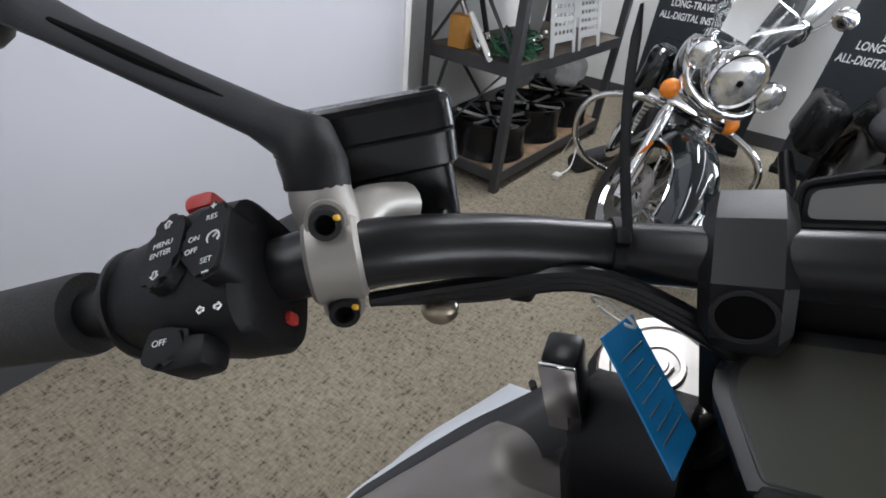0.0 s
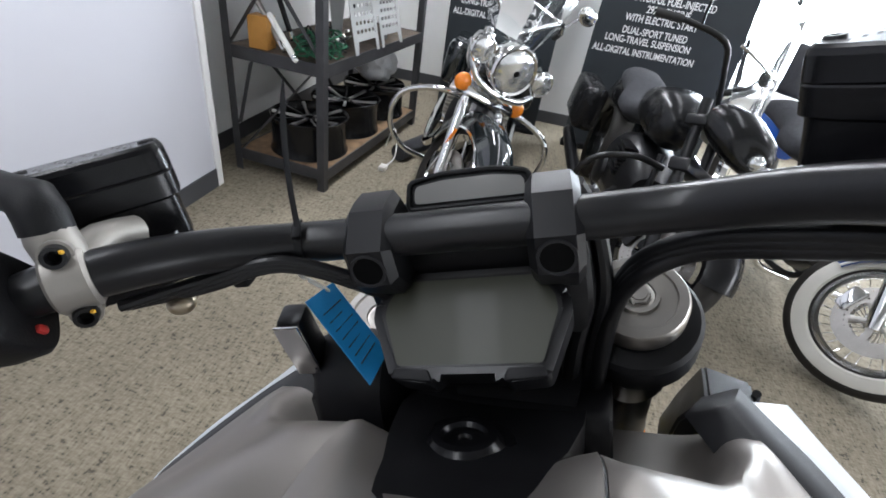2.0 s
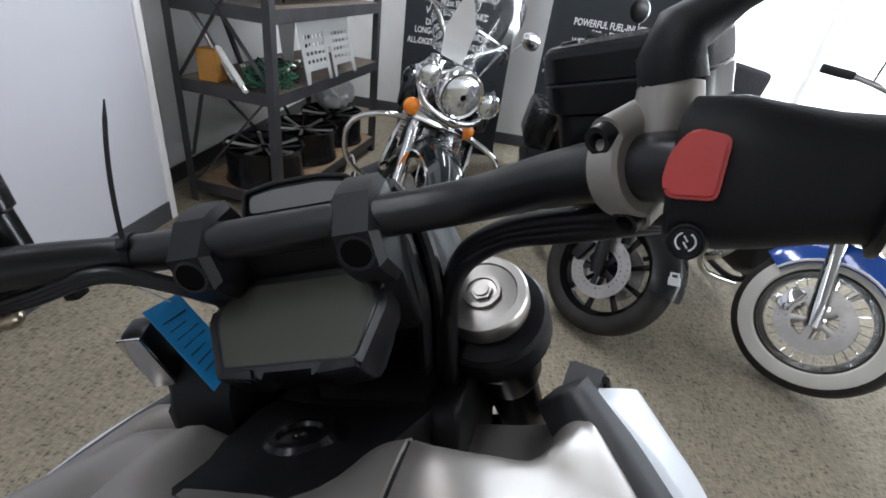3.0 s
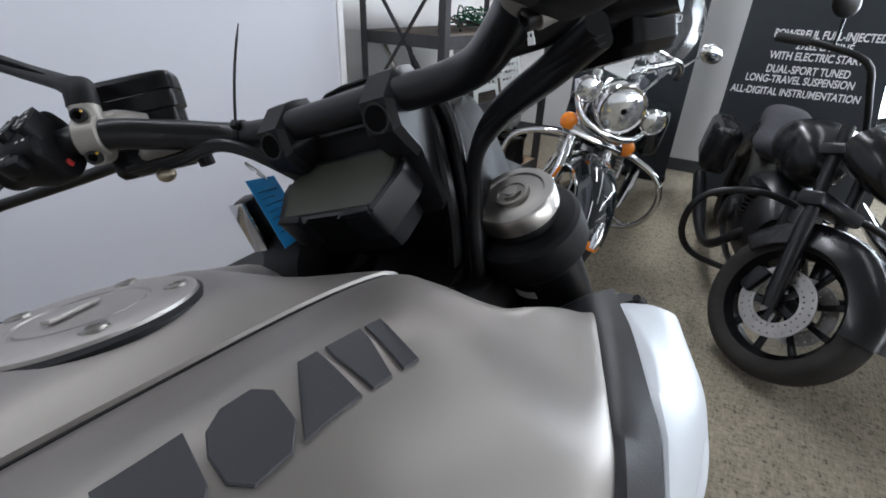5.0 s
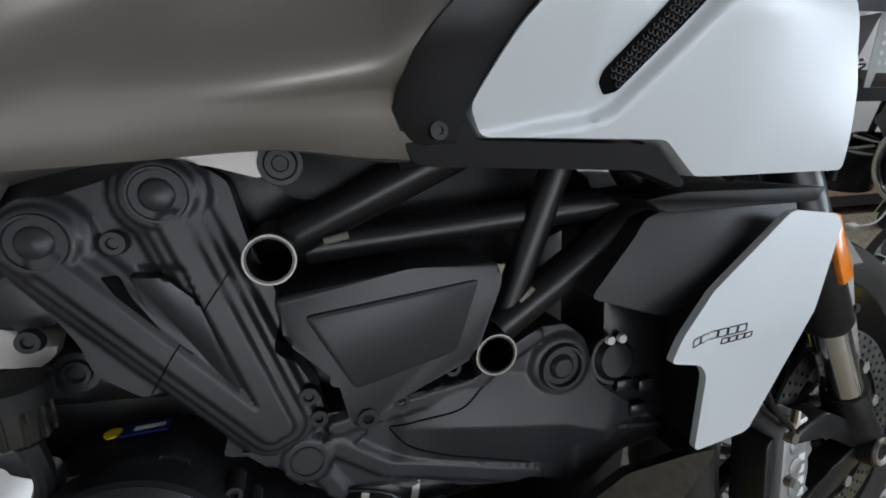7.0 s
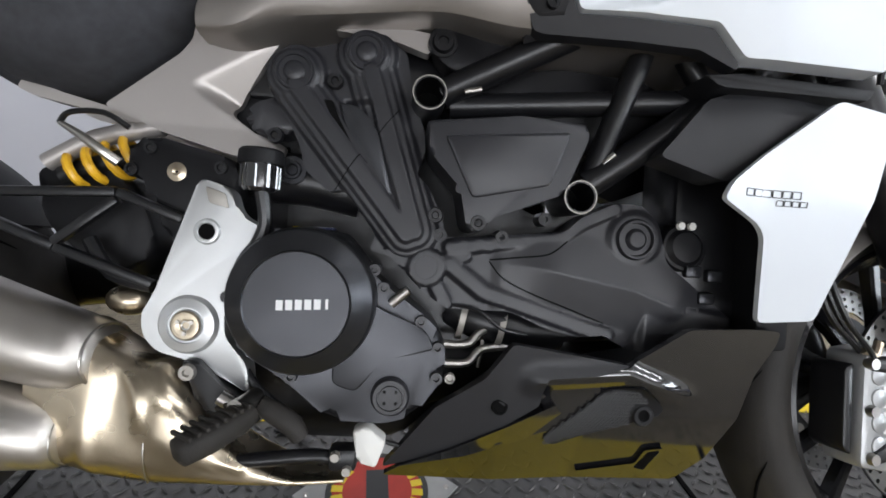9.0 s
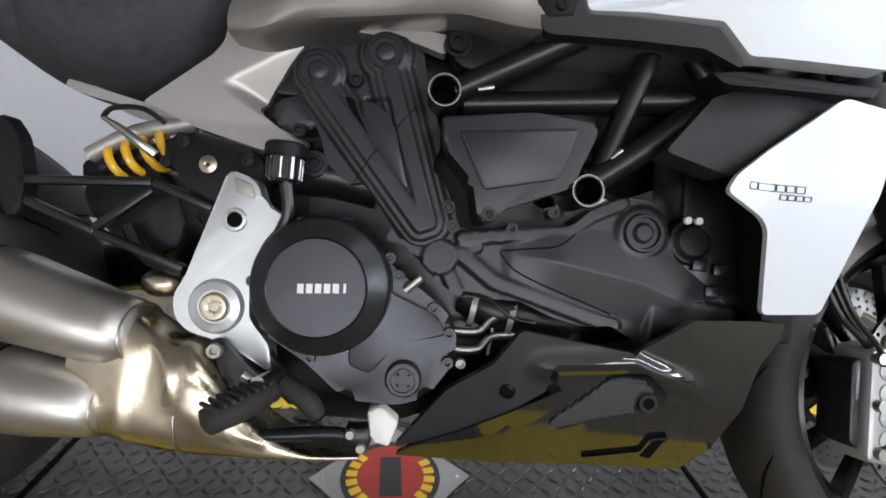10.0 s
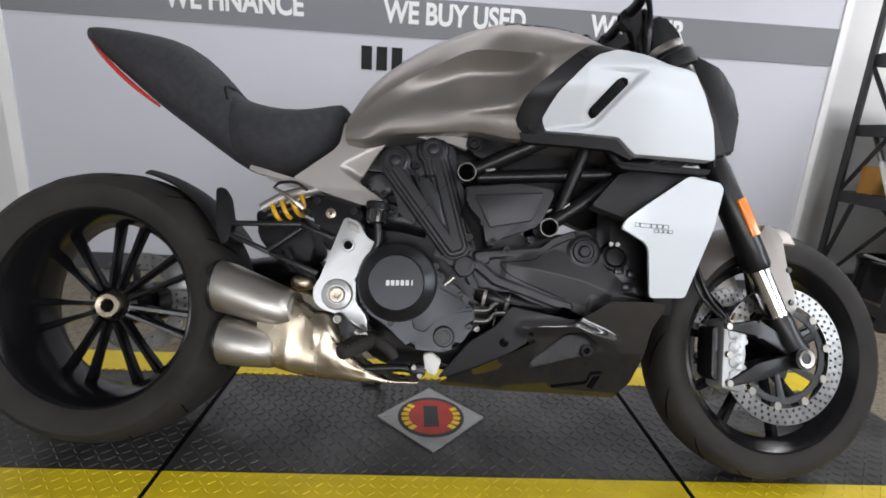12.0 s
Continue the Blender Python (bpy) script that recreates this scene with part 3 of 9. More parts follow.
for s in (-1, 1):
    bm = B()
    holed_disc(bm, 0.122, 0.160, s * 0.072 - 0.0025, s * 0.072 + 0.0025, 3, 48, 0.0034, FW)
    disc = part("brake_disc", bm, DISCST, front, "drilled steel brake disc")
    bm = B()
    lathe(bm, [(0.098, s * 0.070 - 0.002), (0.112, s * 0.070 - 0.003), (0.112, s * 0.070 + 0.003), (0.098, s * 0.070 + 0.002)], AXLE, 40, closed=True)
    part("disc_carrier", bm, BLACKSAT, disc, xf=FW)
    for k in range(6):
        a = radians(60 * k + 15)
        bm = B()
        spoke(bm, 0.030, 0.105, a, a + 0.25, s * 0.060, s * 0.070, 0.008, 0.010, 0.003)
        part("disc_arm", bm, BLACKSAT, disc, xf=FW)
    for k in range(10):
        bm = B()
        a = radians(36 * k + 10)
        p = Vector((0.117 * math.cos(a), s * 0.070, 0.117 * math.sin(a)))
        cyl(bm, p - Vector((0, 0.006, 0)), p + Vector((0, 0.006, 0)), 0.0095, 0.0095, 12)
        part("disc_bobbin", bm, CLAMP, disc, xf=FW)
    # caliper
    bm = B()
    ol = rounded([(-0.188, -0.075), (-0.180, 0.075), (-0.128, 0.082), (-0.122, 0.05), (-0.132, 0.03), (-0.128, 0.0), (-0.136, -0.03), (-0.126, -0.06), (-0.134, -0.085)], 0.010, 3)
    slab(bm, ol, s * 0.060, s * 0.112, 0.008)
    cal = mparts("brake_caliper", bm, CALIPER, "grey radial front brake caliper", FW)
    bm = B()
    slab(bm, rounded([(-0.206, -0.050), (-0.202, 0.055), (-0.186, 0.062), (-0.192, -0.062)], 0.006, 2), s * 0.055, s * 0.103, 0.005)
    part("pad_carrier", bm, BLACKSAT, cal, "dark brake pad carrier", FW)
    for z in (-0.046, -0.016, 0.016, 0.046):
        bm = B()
        lathe(bm, [(0.0, 0.0042), (0.009, 0.0040), (0.0125, 0.0026), (0.0145, -0.002)], along((-0.158, s * 0.111, z), (0, s, 0)), 24)
        part("piston_boss", bm, CALIPER, cal, "", FW)
    for z in (-0.062, 0.0, 0.062):
        bm = B()
        cyl(bm, (-0.172, s * 0.108, z), (-0.172, s * 0.119, z), 0.0085, 0.0075, 12)
        part("caliper_bolt", bm, STEEL, cal, xf=FW)
    for z in (-0.042, -0.025, -0.008, 0.009, 0.026):
        bm = B()
        box(bm, (-0.145, s * 0.1125, z), (0.013, 0.0012, 0.011))
        part("caliper_print", bm, PRINT, cal, "pale printed mark", FW, smooth=0)
    # fork leg
    side = Vector((0, s * 0.105, 0))
    top = FTOP + side
    bm = B()
    tube(bm, [top + FORK * 0.012, top + FORK * 0.30, top + FORK * 0.305, top + FORK * 0.545, top + FORK * 0.555], [0.029, 0.029, 0.0305, 0.0305, 0.026], 28)
    leg = mparts("fork_leg", bm, BLACKSAT, "black upside-down fork leg", STEER)
    bm = B()
    cyl(bm, top + FORK * 0.54, top + FORK * 0.68, 0.0235, 0.0235, 28)
    part("fork_slider", bm, CHROME, leg, "polished fork slider", STEER)
    bm = B()
    tube(bm, [top + FORK * 0.668, top + FORK * 0.682, top + FORK * 0.725, FC + Vector((0.0, s * 0.105, 0.02)), FC + Vector((0.0, s * 0.105, -0.01))], [0.027, 0.029, 0.030, 0.030, 0.024], 20)
    cyl(bm, FC + Vector((0, s * 0.080, 0)), FC + Vector((0, s * 0.135, 0)), 0.027, 0.025, 24)
    slab(bm, rounded([(1.595, -0.035), (1.600, 0.005), (1.50, 0.055), (1.43, 0.045), (1.425, 0.028), (1.50, 0.020)], 0.008, 2), s * 0.085, s * 0.118, 0.005)
    slab(bm, rounded([(1.595, -0.045), (1.600, -0.010), (1.50, -0.040), (1.43, -0.075), (1.432, -0.095), (1.51, -0.075)], 0.008, 2), s * 0.085, s * 0.118, 0.005)
    part("axle_bracket", bm, BLACKSAT, leg, "black fork foot and caliper mount", STEER)
    bm = B()
    lathe(bm, [(0.012, -0.002), (0.020, -0.004), (0.021, 0.004), (0.012, 0.004)], Matrix.Translation(FC + Vector((0, s * 0.135, 0))) @ AXLE, 24, closed=True)
    part("axle_ring", bm, STEEL, leg, "bright axle end ring", STEER)
    bm = B()
    fz = -FORK.normalized()
    fx = Vector((0, 1, 0)).cross(fz).normalized()
    fm = Matrix(((fx.x, 0, fz.x, 0), (fx.y, 1, fz.y, 0), (fx.z, 0, fz.z, 0), (0, 0, 0, 1)))
    box(bm, (0, 0, 0), (0.023, 0.010, 0.090), 0.003, Matrix.Translation(top + FORK * 0.430 + Vector((0.003, s * 0.0315, 0))) @ fm)
    part("reflector", bm, AMBER, leg, "amber side reflector", STEER)
    # fork cap and clamps
    cap = along(top, -FORK)
    bm = B()
    lathe(bm, [(0.0, 0.010), (0.006, 0.010), (0.007, 0.005), (0.012, 0.0055), (0.0125, 0.0075), (0.0155, 0.0075), (0.016, 0.0035), (0.028, 0.003), (0.029, 0.005), (0.0355, 0.005), (0.0375, 0.002), (0.0375, -0.012), (0.034, -0.014)], cap, 40)
    part("fork_cap", bm, STEEL, leg, "machined silver fork cap", STEER)
    bm = B()
    lathe(bm, [(0.006, 0.0085), (0.009, 0.0085), (0.009, 0.005), (0.006, 0.005)], cap, 6, closed=True)
    part("cap_screw", bm, STEEL, leg, xf=STEER)
    bm = B()
    tube(bm, [top + FORK * 0.006, top + FORK * 0.022, top + FORK * 0.024, top + FORK * 0.028, top + FORK * 0.056, top + FORK * 0.061, top + FORK * 0.062], [0.034, 0.035, 0.048, 0.0515, 0.0525, 0.050, 0.040], 32)
    part("clamp_ring", bm, BLACKPL, leg, "black fork clamp", STEER)
    bm = B()
    tube(bm, [top + FORK * 0.060, top + FORK * 0.135, top + FORK * 0.150], [0.0385, 0.037, 0.033], 28)
    part("fork_sleeve", bm, BLACKSAT, leg, xf=STEER)
bm = B()
lm = along(FTOP + Vector((0, -0.105, 0)) + FORK * 0.088, -FORK)
lo, hi = [], []
for k in range(9):
    a = radians(205 + k * 8)
    d = Vector((math.cos(a), math.sin(a), 0))
    lo.append(bm.verts.new(lm @ (d * 0.0392 + Vector((0, 0, -0.005)))))
    hi.append(bm.verts.new(lm @ (d * 0.0392 + Vector((0, 0, 0.005)))))
for k in range(8):
    bm.faces.new((lo[k], lo[k + 1], hi[k + 1], hi[k]))
part("fork_label", bm, PRINT, moto, "small white fork label", STEER, 0)
# triple clamps, headstock
bm = B()
slab(bm, rounded([(-0.105, -0.04), (-0.105, 0.03), (-0.05, 0.045), (0.05, 0.045), (0.105, 0.03), (0.105, -0.04), (0.04, -0.06), (-0.04, -0.06)], 0.015, 3), -0.016, 0.016, 0.004, m=Matrix.Translation(FTOP + FORK * 0.042) @ along((0, 0, 0), -FORK) @ pose(0, 0, 0, -90, 0, 90))
mparts("top_yoke", bm, BLACKPL, "black upper fork yoke", STEER)
bm = B()
slab(bm, rounded([(-0.125, -0.045), (-0.125, 0.045), (0.125, 0.045), (0.125, -0.045), (0.04, -0.07), (-0.04, -0.07)], 0.02, 3), -0.025, 0.025, 0.004, m=Matrix.Translation(FTOP + FORK * 0.245) @ along((0, 0, 0), -FORK) @ pose(0, 0, 0, -90, 0, 90))
mparts("lower_yoke", bm, BLACKSAT, "black lower fork yoke", STEER)
bm = B()
cyl(bm, FTOP + FORK * 0.05 + Vector((-0.02, 0, 0)), FTOP + FORK * 0.24 + Vector((-0.02, 0, 0)), 0.034, 0.036, 24)
mparts("headstock", bm, BLACKSAT)
# headlamp unit
bm = B()
loft(bm, [[(x, sy * w, z) for sy, z in ((-1, zb), (-0.75, zt), (0.75, zt), (1, zb), (0.7, zl), (-0.7, zl))] for x, w, zt, zb, zl in ((1.33, 0.060, 0.70, 0.62, 0.52), (1.38, 0.085, 0.70, 0.60, 0.47), (1.45, 0.090, 0.67, 0.57, 0.45), (1.50, 0.070, 0.62, 0.54, 0.46))])
bmesh.ops.bevel(bm, geom=bm.edges[:], offset=0.006, segments=2, affect='EDGES')
lampu = mparts("headlamp", bm, BLACKPL, "black headlamp housing", STEER)
bm = B()
ball(bm, (1.488, 0, 0.535), (0.030, 0.062, 0.055))
part("lens", bm, LAMPGL, lampu, "clear headlamp lens", STEER)
# inner dark front ducts
for s in (1, -1):
    bm = B()
    loft(bm, [[(1.285, -0.162, 0.586), (1.350, -0.171, 0.564), (1.318, -0.203, 0.577), (1.256, -0.191, 0.5985)],
              [(1.335, -0.152, 0.500), (1.385, -0.160, 0.492), (1.360, -0.200, 0.497), (1.295, -0.190, 0.505)],
              [(1.349, -0.136, 0.405), (1.411, -0.148, 0.418), (1.395, -0.185, 0.418), (1.320, -0.185, 0.405)]])
    bmesh.ops.bevel(bm, geom=bm.edges[:], offset=0.003, segments=2, affect='EDGES')
    mparts("air_duct", bm, CHARPL, "black air duct behind the white fairing", FLIP if s < 0 else None)
# front mudguard
bm = B()
loops = []
for k in range(13):
    a = radians(84 + k * 4.8)
    lp = []
    for j in range(9):
        t = -1 + 2 * j / 8
        rr = 0.318 - 0.055 * abs(t) ** 3
        lp.append(FC + Vector((rr * math.cos(a), 0.086 * t, rr * math.sin(a))))
    for j in range(8, -1, -1):
        t = -1 + 2 * j / 8
        rr = 0.314 - 0.055 * abs(t) ** 3
        lp.append(FC + Vector((rr * math.cos(a), 0.082 * t, rr * math.sin(a))))
    loops.append(lp)
loft(bm, loops)
guard = mparts("front_mudguard", bm, TANK, "satin grey front mudguard", STEER)
for s in (1, -1):
    bm = B()
    slab(bm, rounded([(1.585, 0.262), (1.545, 0.285), (1.50, 0.21), (1.555, 0.05), (1.62, 0.075), (1.625, 0.10), (1.60, 0.18)], 0.014, 3), -0.080, -0.092, 0.004)
    stay = part("mudguard_stay", bm, TANK, guard, "grey mudguard stay", STEER @ (FLIP if s < 0 else Matrix()))
    for x, z in ((1.602, 0.175), (1.607, 0.10)):
        bm = B()
        cyl(bm, (x, -0.090, z), (x, -0.0955, z), 0.0075, 0.006, 14)
        part("stay_bolt", bm, BLACKSAT, stay, xf=STEER @ (FLIP if s < 0 else Matrix()))
# brake hoses
for k, dy in enumerate((-0.100, -0.112, -0.094)):
    bm = B()
    tube(bm, [(1.33 + 0.01 * k, dy + 0.02, 0.30), (1.345 + 0.008 * k, dy, 0.17), (1.37 + 0.01 * k, dy - 0.004, 0.10), (1.425 + 0.004 * k, dy, 0.052), (1.437, dy, 0.03)], 0.0038, 8, 5)
    mparts("brake_hose", bm, BLACKSAT, "braided black brake hose", STEER)
bm = B()
tube(bm, [(1.425, -0.105, 0.055), (1.440, -0.108, 0.048), (1.452, -0.105, 0.065)], 0.006, 10, 3)
mparts("hose_banjo", bm, GOLDST, "brass coloured hose union", STEER)

# tank: half sections from the middle of the top down to the underside. Four points for the
# top panel, one for the far side of the joint, four over the shoulder, the flank's ridge,
# two in the hollow, the lower bulge, its edge, and three underneath
SECT = (
    (0.560, ((0, .500), (.030, .499), (.050, .495), (.060, .4925), (.061, .492), (.075, .487), (.090, .479), (.100, .472), (.110, .460), (.118, .446), (.119, .441), (.120, .436), (.120, .430), (.118, .424), (.112, .418), (.09, .416), (.05, .415))),
    (0.600, ((0, .568), (.030, .566), (.050, .563), (.062, .5585), (.063, .558), (.082, .549), (.100, .536), (.115, .520), (.124, .503), (.130, .482), (.131, .470), (.134, .455), (.136, .440), (.135, .425), (.130, .414), (.10, .410), (.05, .408))),
    (0.660, ((0, .630), (.030, .627), (.050, .622), (.062, .6165), (.063, .616), (.085, .606), (.105, .592), (.122, .574), (.135, .553), (.143, .530), (.142, .512), (.144, .492), (.152, .462), (.150, .445), (.140, .430), (.10, .426), (.05, .424))),
    (0.750, ((0, .683), (.028, .681), (.046, .676), (.062, .6695), (.0635, .6685), (.085, .663), (.112, .652), (.140, .628), (.160, .598), (.171, .572), (.156, .552), (.152, .530), (.168, .488), (.168, .462), (.156, .434), (.11, .440), (.05, .440))),
    (0.850, ((0, .709), (.030, .7075), (.052, .703), (.073, .695), (.0752, .693), (.098, .694), (.128, .688), (.160, .665), (.183, .634), (.203, .606), (.168, .584), (.160, .556), (.194, .490), (.190, .467), (.170, .438), (.12, .444), (.05, .448))),
    (0.930, ((0, .7165), (.033, .716), (.058, .712), (.0795, .7005), (.082, .6975), (.106, .702), (.137, .7015), (.170, .680), (.198, .648), (.221, .598), (.186, .580), (.179, .556), (.211, .496), (.197, .473), (.172, .428), (.12, .430), (.05, .434))),
    (0.957, ((0, .716), (.034, .7155), (.059, .711), (.0805, .6995), (.083, .6965), (.107, .7005), (.138, .6995), (.170, .679), (.199, .647), (.227, .595), (.202, .578), (.199, .556), (.230, .506), (.200, .470), (.174, .426), (.12, .428), (.05, .430))),
    (1.000, ((0, .7135), (.035, .713), (.060, .7085), (.0815, .697), (.084, .694), (.108, .697), (.138, .6965), (.170, .679), (.207, .646), (.233, .602), (.2385, .578), (.238, .553), (.218, .505), (.186, .465), (.170, .424), (.12, .422), (.05, .420))),
    (1.070, ((0, .7065), (.035, .7055), (.062, .7005), (.082, .6915), (.0845, .6885), (.108, .690), (.140, .686), (.172, .667), (.211, .640), (.236, .617), (.2405, .596), (.236, .555), (.212, .500), (.180, .460), (.165, .425), (.12, .422), (.05, .420))),
    (1.140, ((0, .640), (.030, .646), (.060, .674), (.080, .6785), (.0825, .6755), (.102, .676), (.125, .668), (.155, .651), (.190, .628), (.220, .612), (.224, .590), (.228, .545), (.195, .500), (.172, .455), (.160, .420), (.12, .420), (.05, .420))),
    (1.160, ((0, .625), (.030, .630), (.058, .652), (.077, .663), (.0790, .661), (.100, .654), (.128, .651), (.155, .644), (.185, .627), (.213, .611), (.218, .590), (.224, .545), (.195, .500), (.172, .455), (.160, .420), (.12, .420), (.05, .420))),
    (1.175, ((0, .605), (.030, .605), (.055, .605), (.077, .605), (.0790, .605), (.100, .605), (.135, .612), (.158, .639), (.183, .625), (.208, .610), (.212, .590), (.218, .545), (.195, .500), (.172, .455), (.160, .420), (.12, .420), (.05, .420))),
    (1.205, ((0, .580), (.030, .580), (.055, .580), (.077, .580), (.0790, .580), (.100, .580), (.140, .585), (.167, .6215), (.183, .618), (.196, .609), (.202, .590), (.210, .545), (.195, .500), (.172, .455), (.160, .420), (.12, .420), (.05, .420))),
    (1.265, ((0, .560), (.030, .560), (.055, .560), (.077, .560), (.0790, .560), (.100, .560), (.140, .562), (.162, .570), (.170, .588), (.176, .599), (.186, .585), (.196, .545), (.195, .500), (.172, .455), (.160, .420), (.12, .420), (.05, .420))),
)


def hermite(xs, vs, x):
    """A smooth curve through (xs, vs) that never overshoots its points."""
    k = max(i for i in range(len(xs) - 1) if xs[i] <= x + 1e-9)
    d = [(vs[i + 1] - vs[i]) / (xs[i + 1] - xs[i]) for i in range(len(xs) - 1)]

    def slope(i):
        if i == 0 or i == len(d):
            return d[0] if i == 0 else d[-1]
        a, b = d[i - 1], d[i]
        return 0.0 if a * b <= 0 else 2 * a * b / (a + b)
    h = xs[k + 1] - xs[k]
    t = (x - xs[k]) / h
    return vs[k] * (1 + 2 * t) * (1 - t) ** 2 + slope(k) * h * t * (1 - t) ** 2 + vs[k + 1] * t * t * (3 - 2 * t) - slope(k + 1) * h * t * t * (1 - t)


STATIONS = [row[0] for row in SECT]


def tank_section(x):
    """The tank's half section at x: (half width, height), with crisp joint, ridge and edge."""
    p = [Vector((hermite(STATIONS, [row[1][i][0] for row in SECT], x), hermite(STATIONS, [row[1][i][1] for row in SECT], x), 0)) for i in range(17)]
    joint = min(1.0, max(0.0, (x - 0.74) / 0.10)) * 0.0035
    low = (p[3] + p[4]) / 2 - Vector((0, joint, 0))
    # the ridge runs out into a smooth flank before the strip
    crisp, round_ = curve(p[4:10], 5) + curve(p[9:14], 5)[1:], curve(p[4:14], 5)
    f = max(0.0, min(1.0, (x - 0.955) / 0.045))
    f = f * f * (3 - 2 * f)
    out = curve(p[0:4], 4) + [low] + [a.lerp(b, f) for a, b in zip(crisp, round_)] + curve(p[13:17], 3)[1:]
    return [(v.x, v.y) for v in out]


def tank_z(x, y):
    """Height of the tank's shoulder at x and half width y."""
    pts = tank_section(x)[5:31]
    for (a, za), (b, zb) in zip(pts, pts[1:]):
        if a <= y <= b:
            return za + (zb - za) * (y - a) / (b - a)
    return pts[-1][1]


bm = B()
loops = []
for i in range(len(STATIONS) - 1):
    n = max(2, int((STATIONS[i + 1] - STATIONS[i]) / 0.008))
    for k in range(n + (i == len(STATIONS) - 2)):
        x = STATIONS[i] + (STATIONS[i + 1] - STATIONS[i]) * k / n
        hs = tank_section(x)
        # the flank away from the camera stands a little further out
        loops.append([(x, -y, z) for y, z in hs] + [(x, y * (1 + 0.10 * min(1, max(0, (y - 0.08) / 0.10))), z) for y, z in reversed(hs[1:])])
loft(bm, loops)
tank = mparts("fuel_tank", bm, TANK, "satin warm grey metallic fuel tank", smooth=32)
# black lines that colour in the shade of the joint along each side of the top panel
for s in (-1, 1):
    pts = []
    for k in range(24):
        x = 0.80 + 0.352 * k / 23
        y, z = tank_section(x)[13]
        y0, z0 = tank_section(x)[12]
        pts.append((x, s * (y + y0) / 2, (z + z0) / 2 - 0.0012))
    bm = B()
    tube(bm, pts, [0.0004 + 0.0011 * min(1, k / 8) for k in range(24)], 8)
    part("tank_crease_shade", bm, BLACKPL, tank, "black line for the shade in the tank top joint")
# fuel cap
bm = B()
capm = Matrix.Translation((0.9994, 0, 0.7138)) @ pose(0, 0, 0, 0, 3.5, 0)
lathe(bm, [(0.0, 0.0028), (0.029, 0.0028), (0.0298, 0.0012), (0.0315, 0.0012), (0.0325, 0.0030), (0.050, 0.0026), (0.0545, 0.0008), (0.0555, -0.003), (0.0555, -0.012)], capm, 64)
fcap_ob = part("fuel_cap", bm, SUBGREY, tank, "flush grey metal fuel cap")
bm = B()
lathe(bm, [(0.0555, -0.001), (0.0595, -0.0025), (0.0600, -0.004), (0.0590, -0.014), (0.0555, -0.014)], capm, 64, closed=True)
part("cap_seal", bm, BLACKPL, fcap_ob)
for k in range(5):
    a = radians(-31 - 72 * k)
    p = capm @ Vector((0.0443 * math.cos(a), 0.0443 * math.sin(a), 0.0022))
    bm = B()
    lathe(bm, [(0.0, 0.0006), (0.0028, 0.0006), (0.0031, 0.0022), (0.0058, 0.0020), (0.0066, 0.0004)], Matrix.Translation(p), 18)
    part("cap_bolt", bm, STEEL, fcap_ob)
# key flap: a flat lug with a rounded outer end on a raised half moon
bm = B()
slab(bm, [(0.026 * math.cos(radians(a)), 0.026 * math.sin(radians(a))) for a in range(-78, 79, 12)], 0.0, 0.0016, 0.0006, m=capm @ pose(0, 0, 0.0026, 0, 0, 20) @ pose(0, 0, 0, -90, 0, 0))
part("cap_flap", bm, SUBGREY, fcap_ob, "raised half moon key flap")
bm = B()
box(bm, (0, 0, 0.0052), (0.030, 0.0065, 0.0028), 0.0012, capm @ pose(-0.004, 0.0, 0, 0, 0, 25))
part("cap_lug", bm, SUBGREY, fcap_ob)
# raised badge shapes that lie on both tank shoulders: plain blocks, not letters
BADGE = (
    ((.914, 0), (.936, 0), (.9425, .25), (.9435, .55), (.940, .85), (.932, 1), (.914, 1)),
    ((.9470, 0), (.9740, 0), (.9745, .70), (.970, .92), (.962, 1), (.955, .97), (.9475, .75)),
    ((.987, 0), (1.000, 0), (1.0065, .22), (1.0075, .75), (1.001, 1), (.986, 1), (.979, .80), (.9775, .45), (.980, .18)),
    ((1.0209, 0), (1.0310, 0), (1.0345, 1), (1.0060, 1)),
    ((1.0353, 0), (1.0562, 0), (1.0562, .27), (1.0520, 1), (1.0405, 1), (1.0353, .27)),
    ((1.0592, 0), (1.0697, 0), (1.0697, 1), (1.0592, 1)),
)
for s in (1, -1):
    for shape in BADGE:
        bm = B()
        rings = [[], [], []]
        ol = rounded(shape, 0.0006, 2) if len(shape) < 6 else shape
        for (u0, v0), (u1, v1) in zip(ol, list(ol[1:]) + [ol[0]]):
            for k in range(4):
                u, v = u0 + (u1 - u0) * k / 4, v0 + (v1 - v0) * k / 4
                x, y = u - 0.009 * v, 0.138 + 0.0265 * v
                z = tank_z(x, y)
                nrm = Vector((0, -(tank_z(x, y - 0.003) - tank_z(x, y + 0.003)), 0.006)).normalized()
                for ring, h in zip(rings, (-0.003, 0.0012, 0.0018)):
                    ring.append(Vector((x, -y, z)) + nrm * h)
        c = sum(rings[2], Vector()) / len(rings[2])
        rings[2] = [p + (c - p).normalized() * 0.0006 for p in rings[2]]
        loft(bm, rings)
        part("badge_block", bm, BADGEPL, tank, "dark grey raised badge block", Matrix.Diagonal((1, -1.05, 1, 1)) if s < 0 else None)
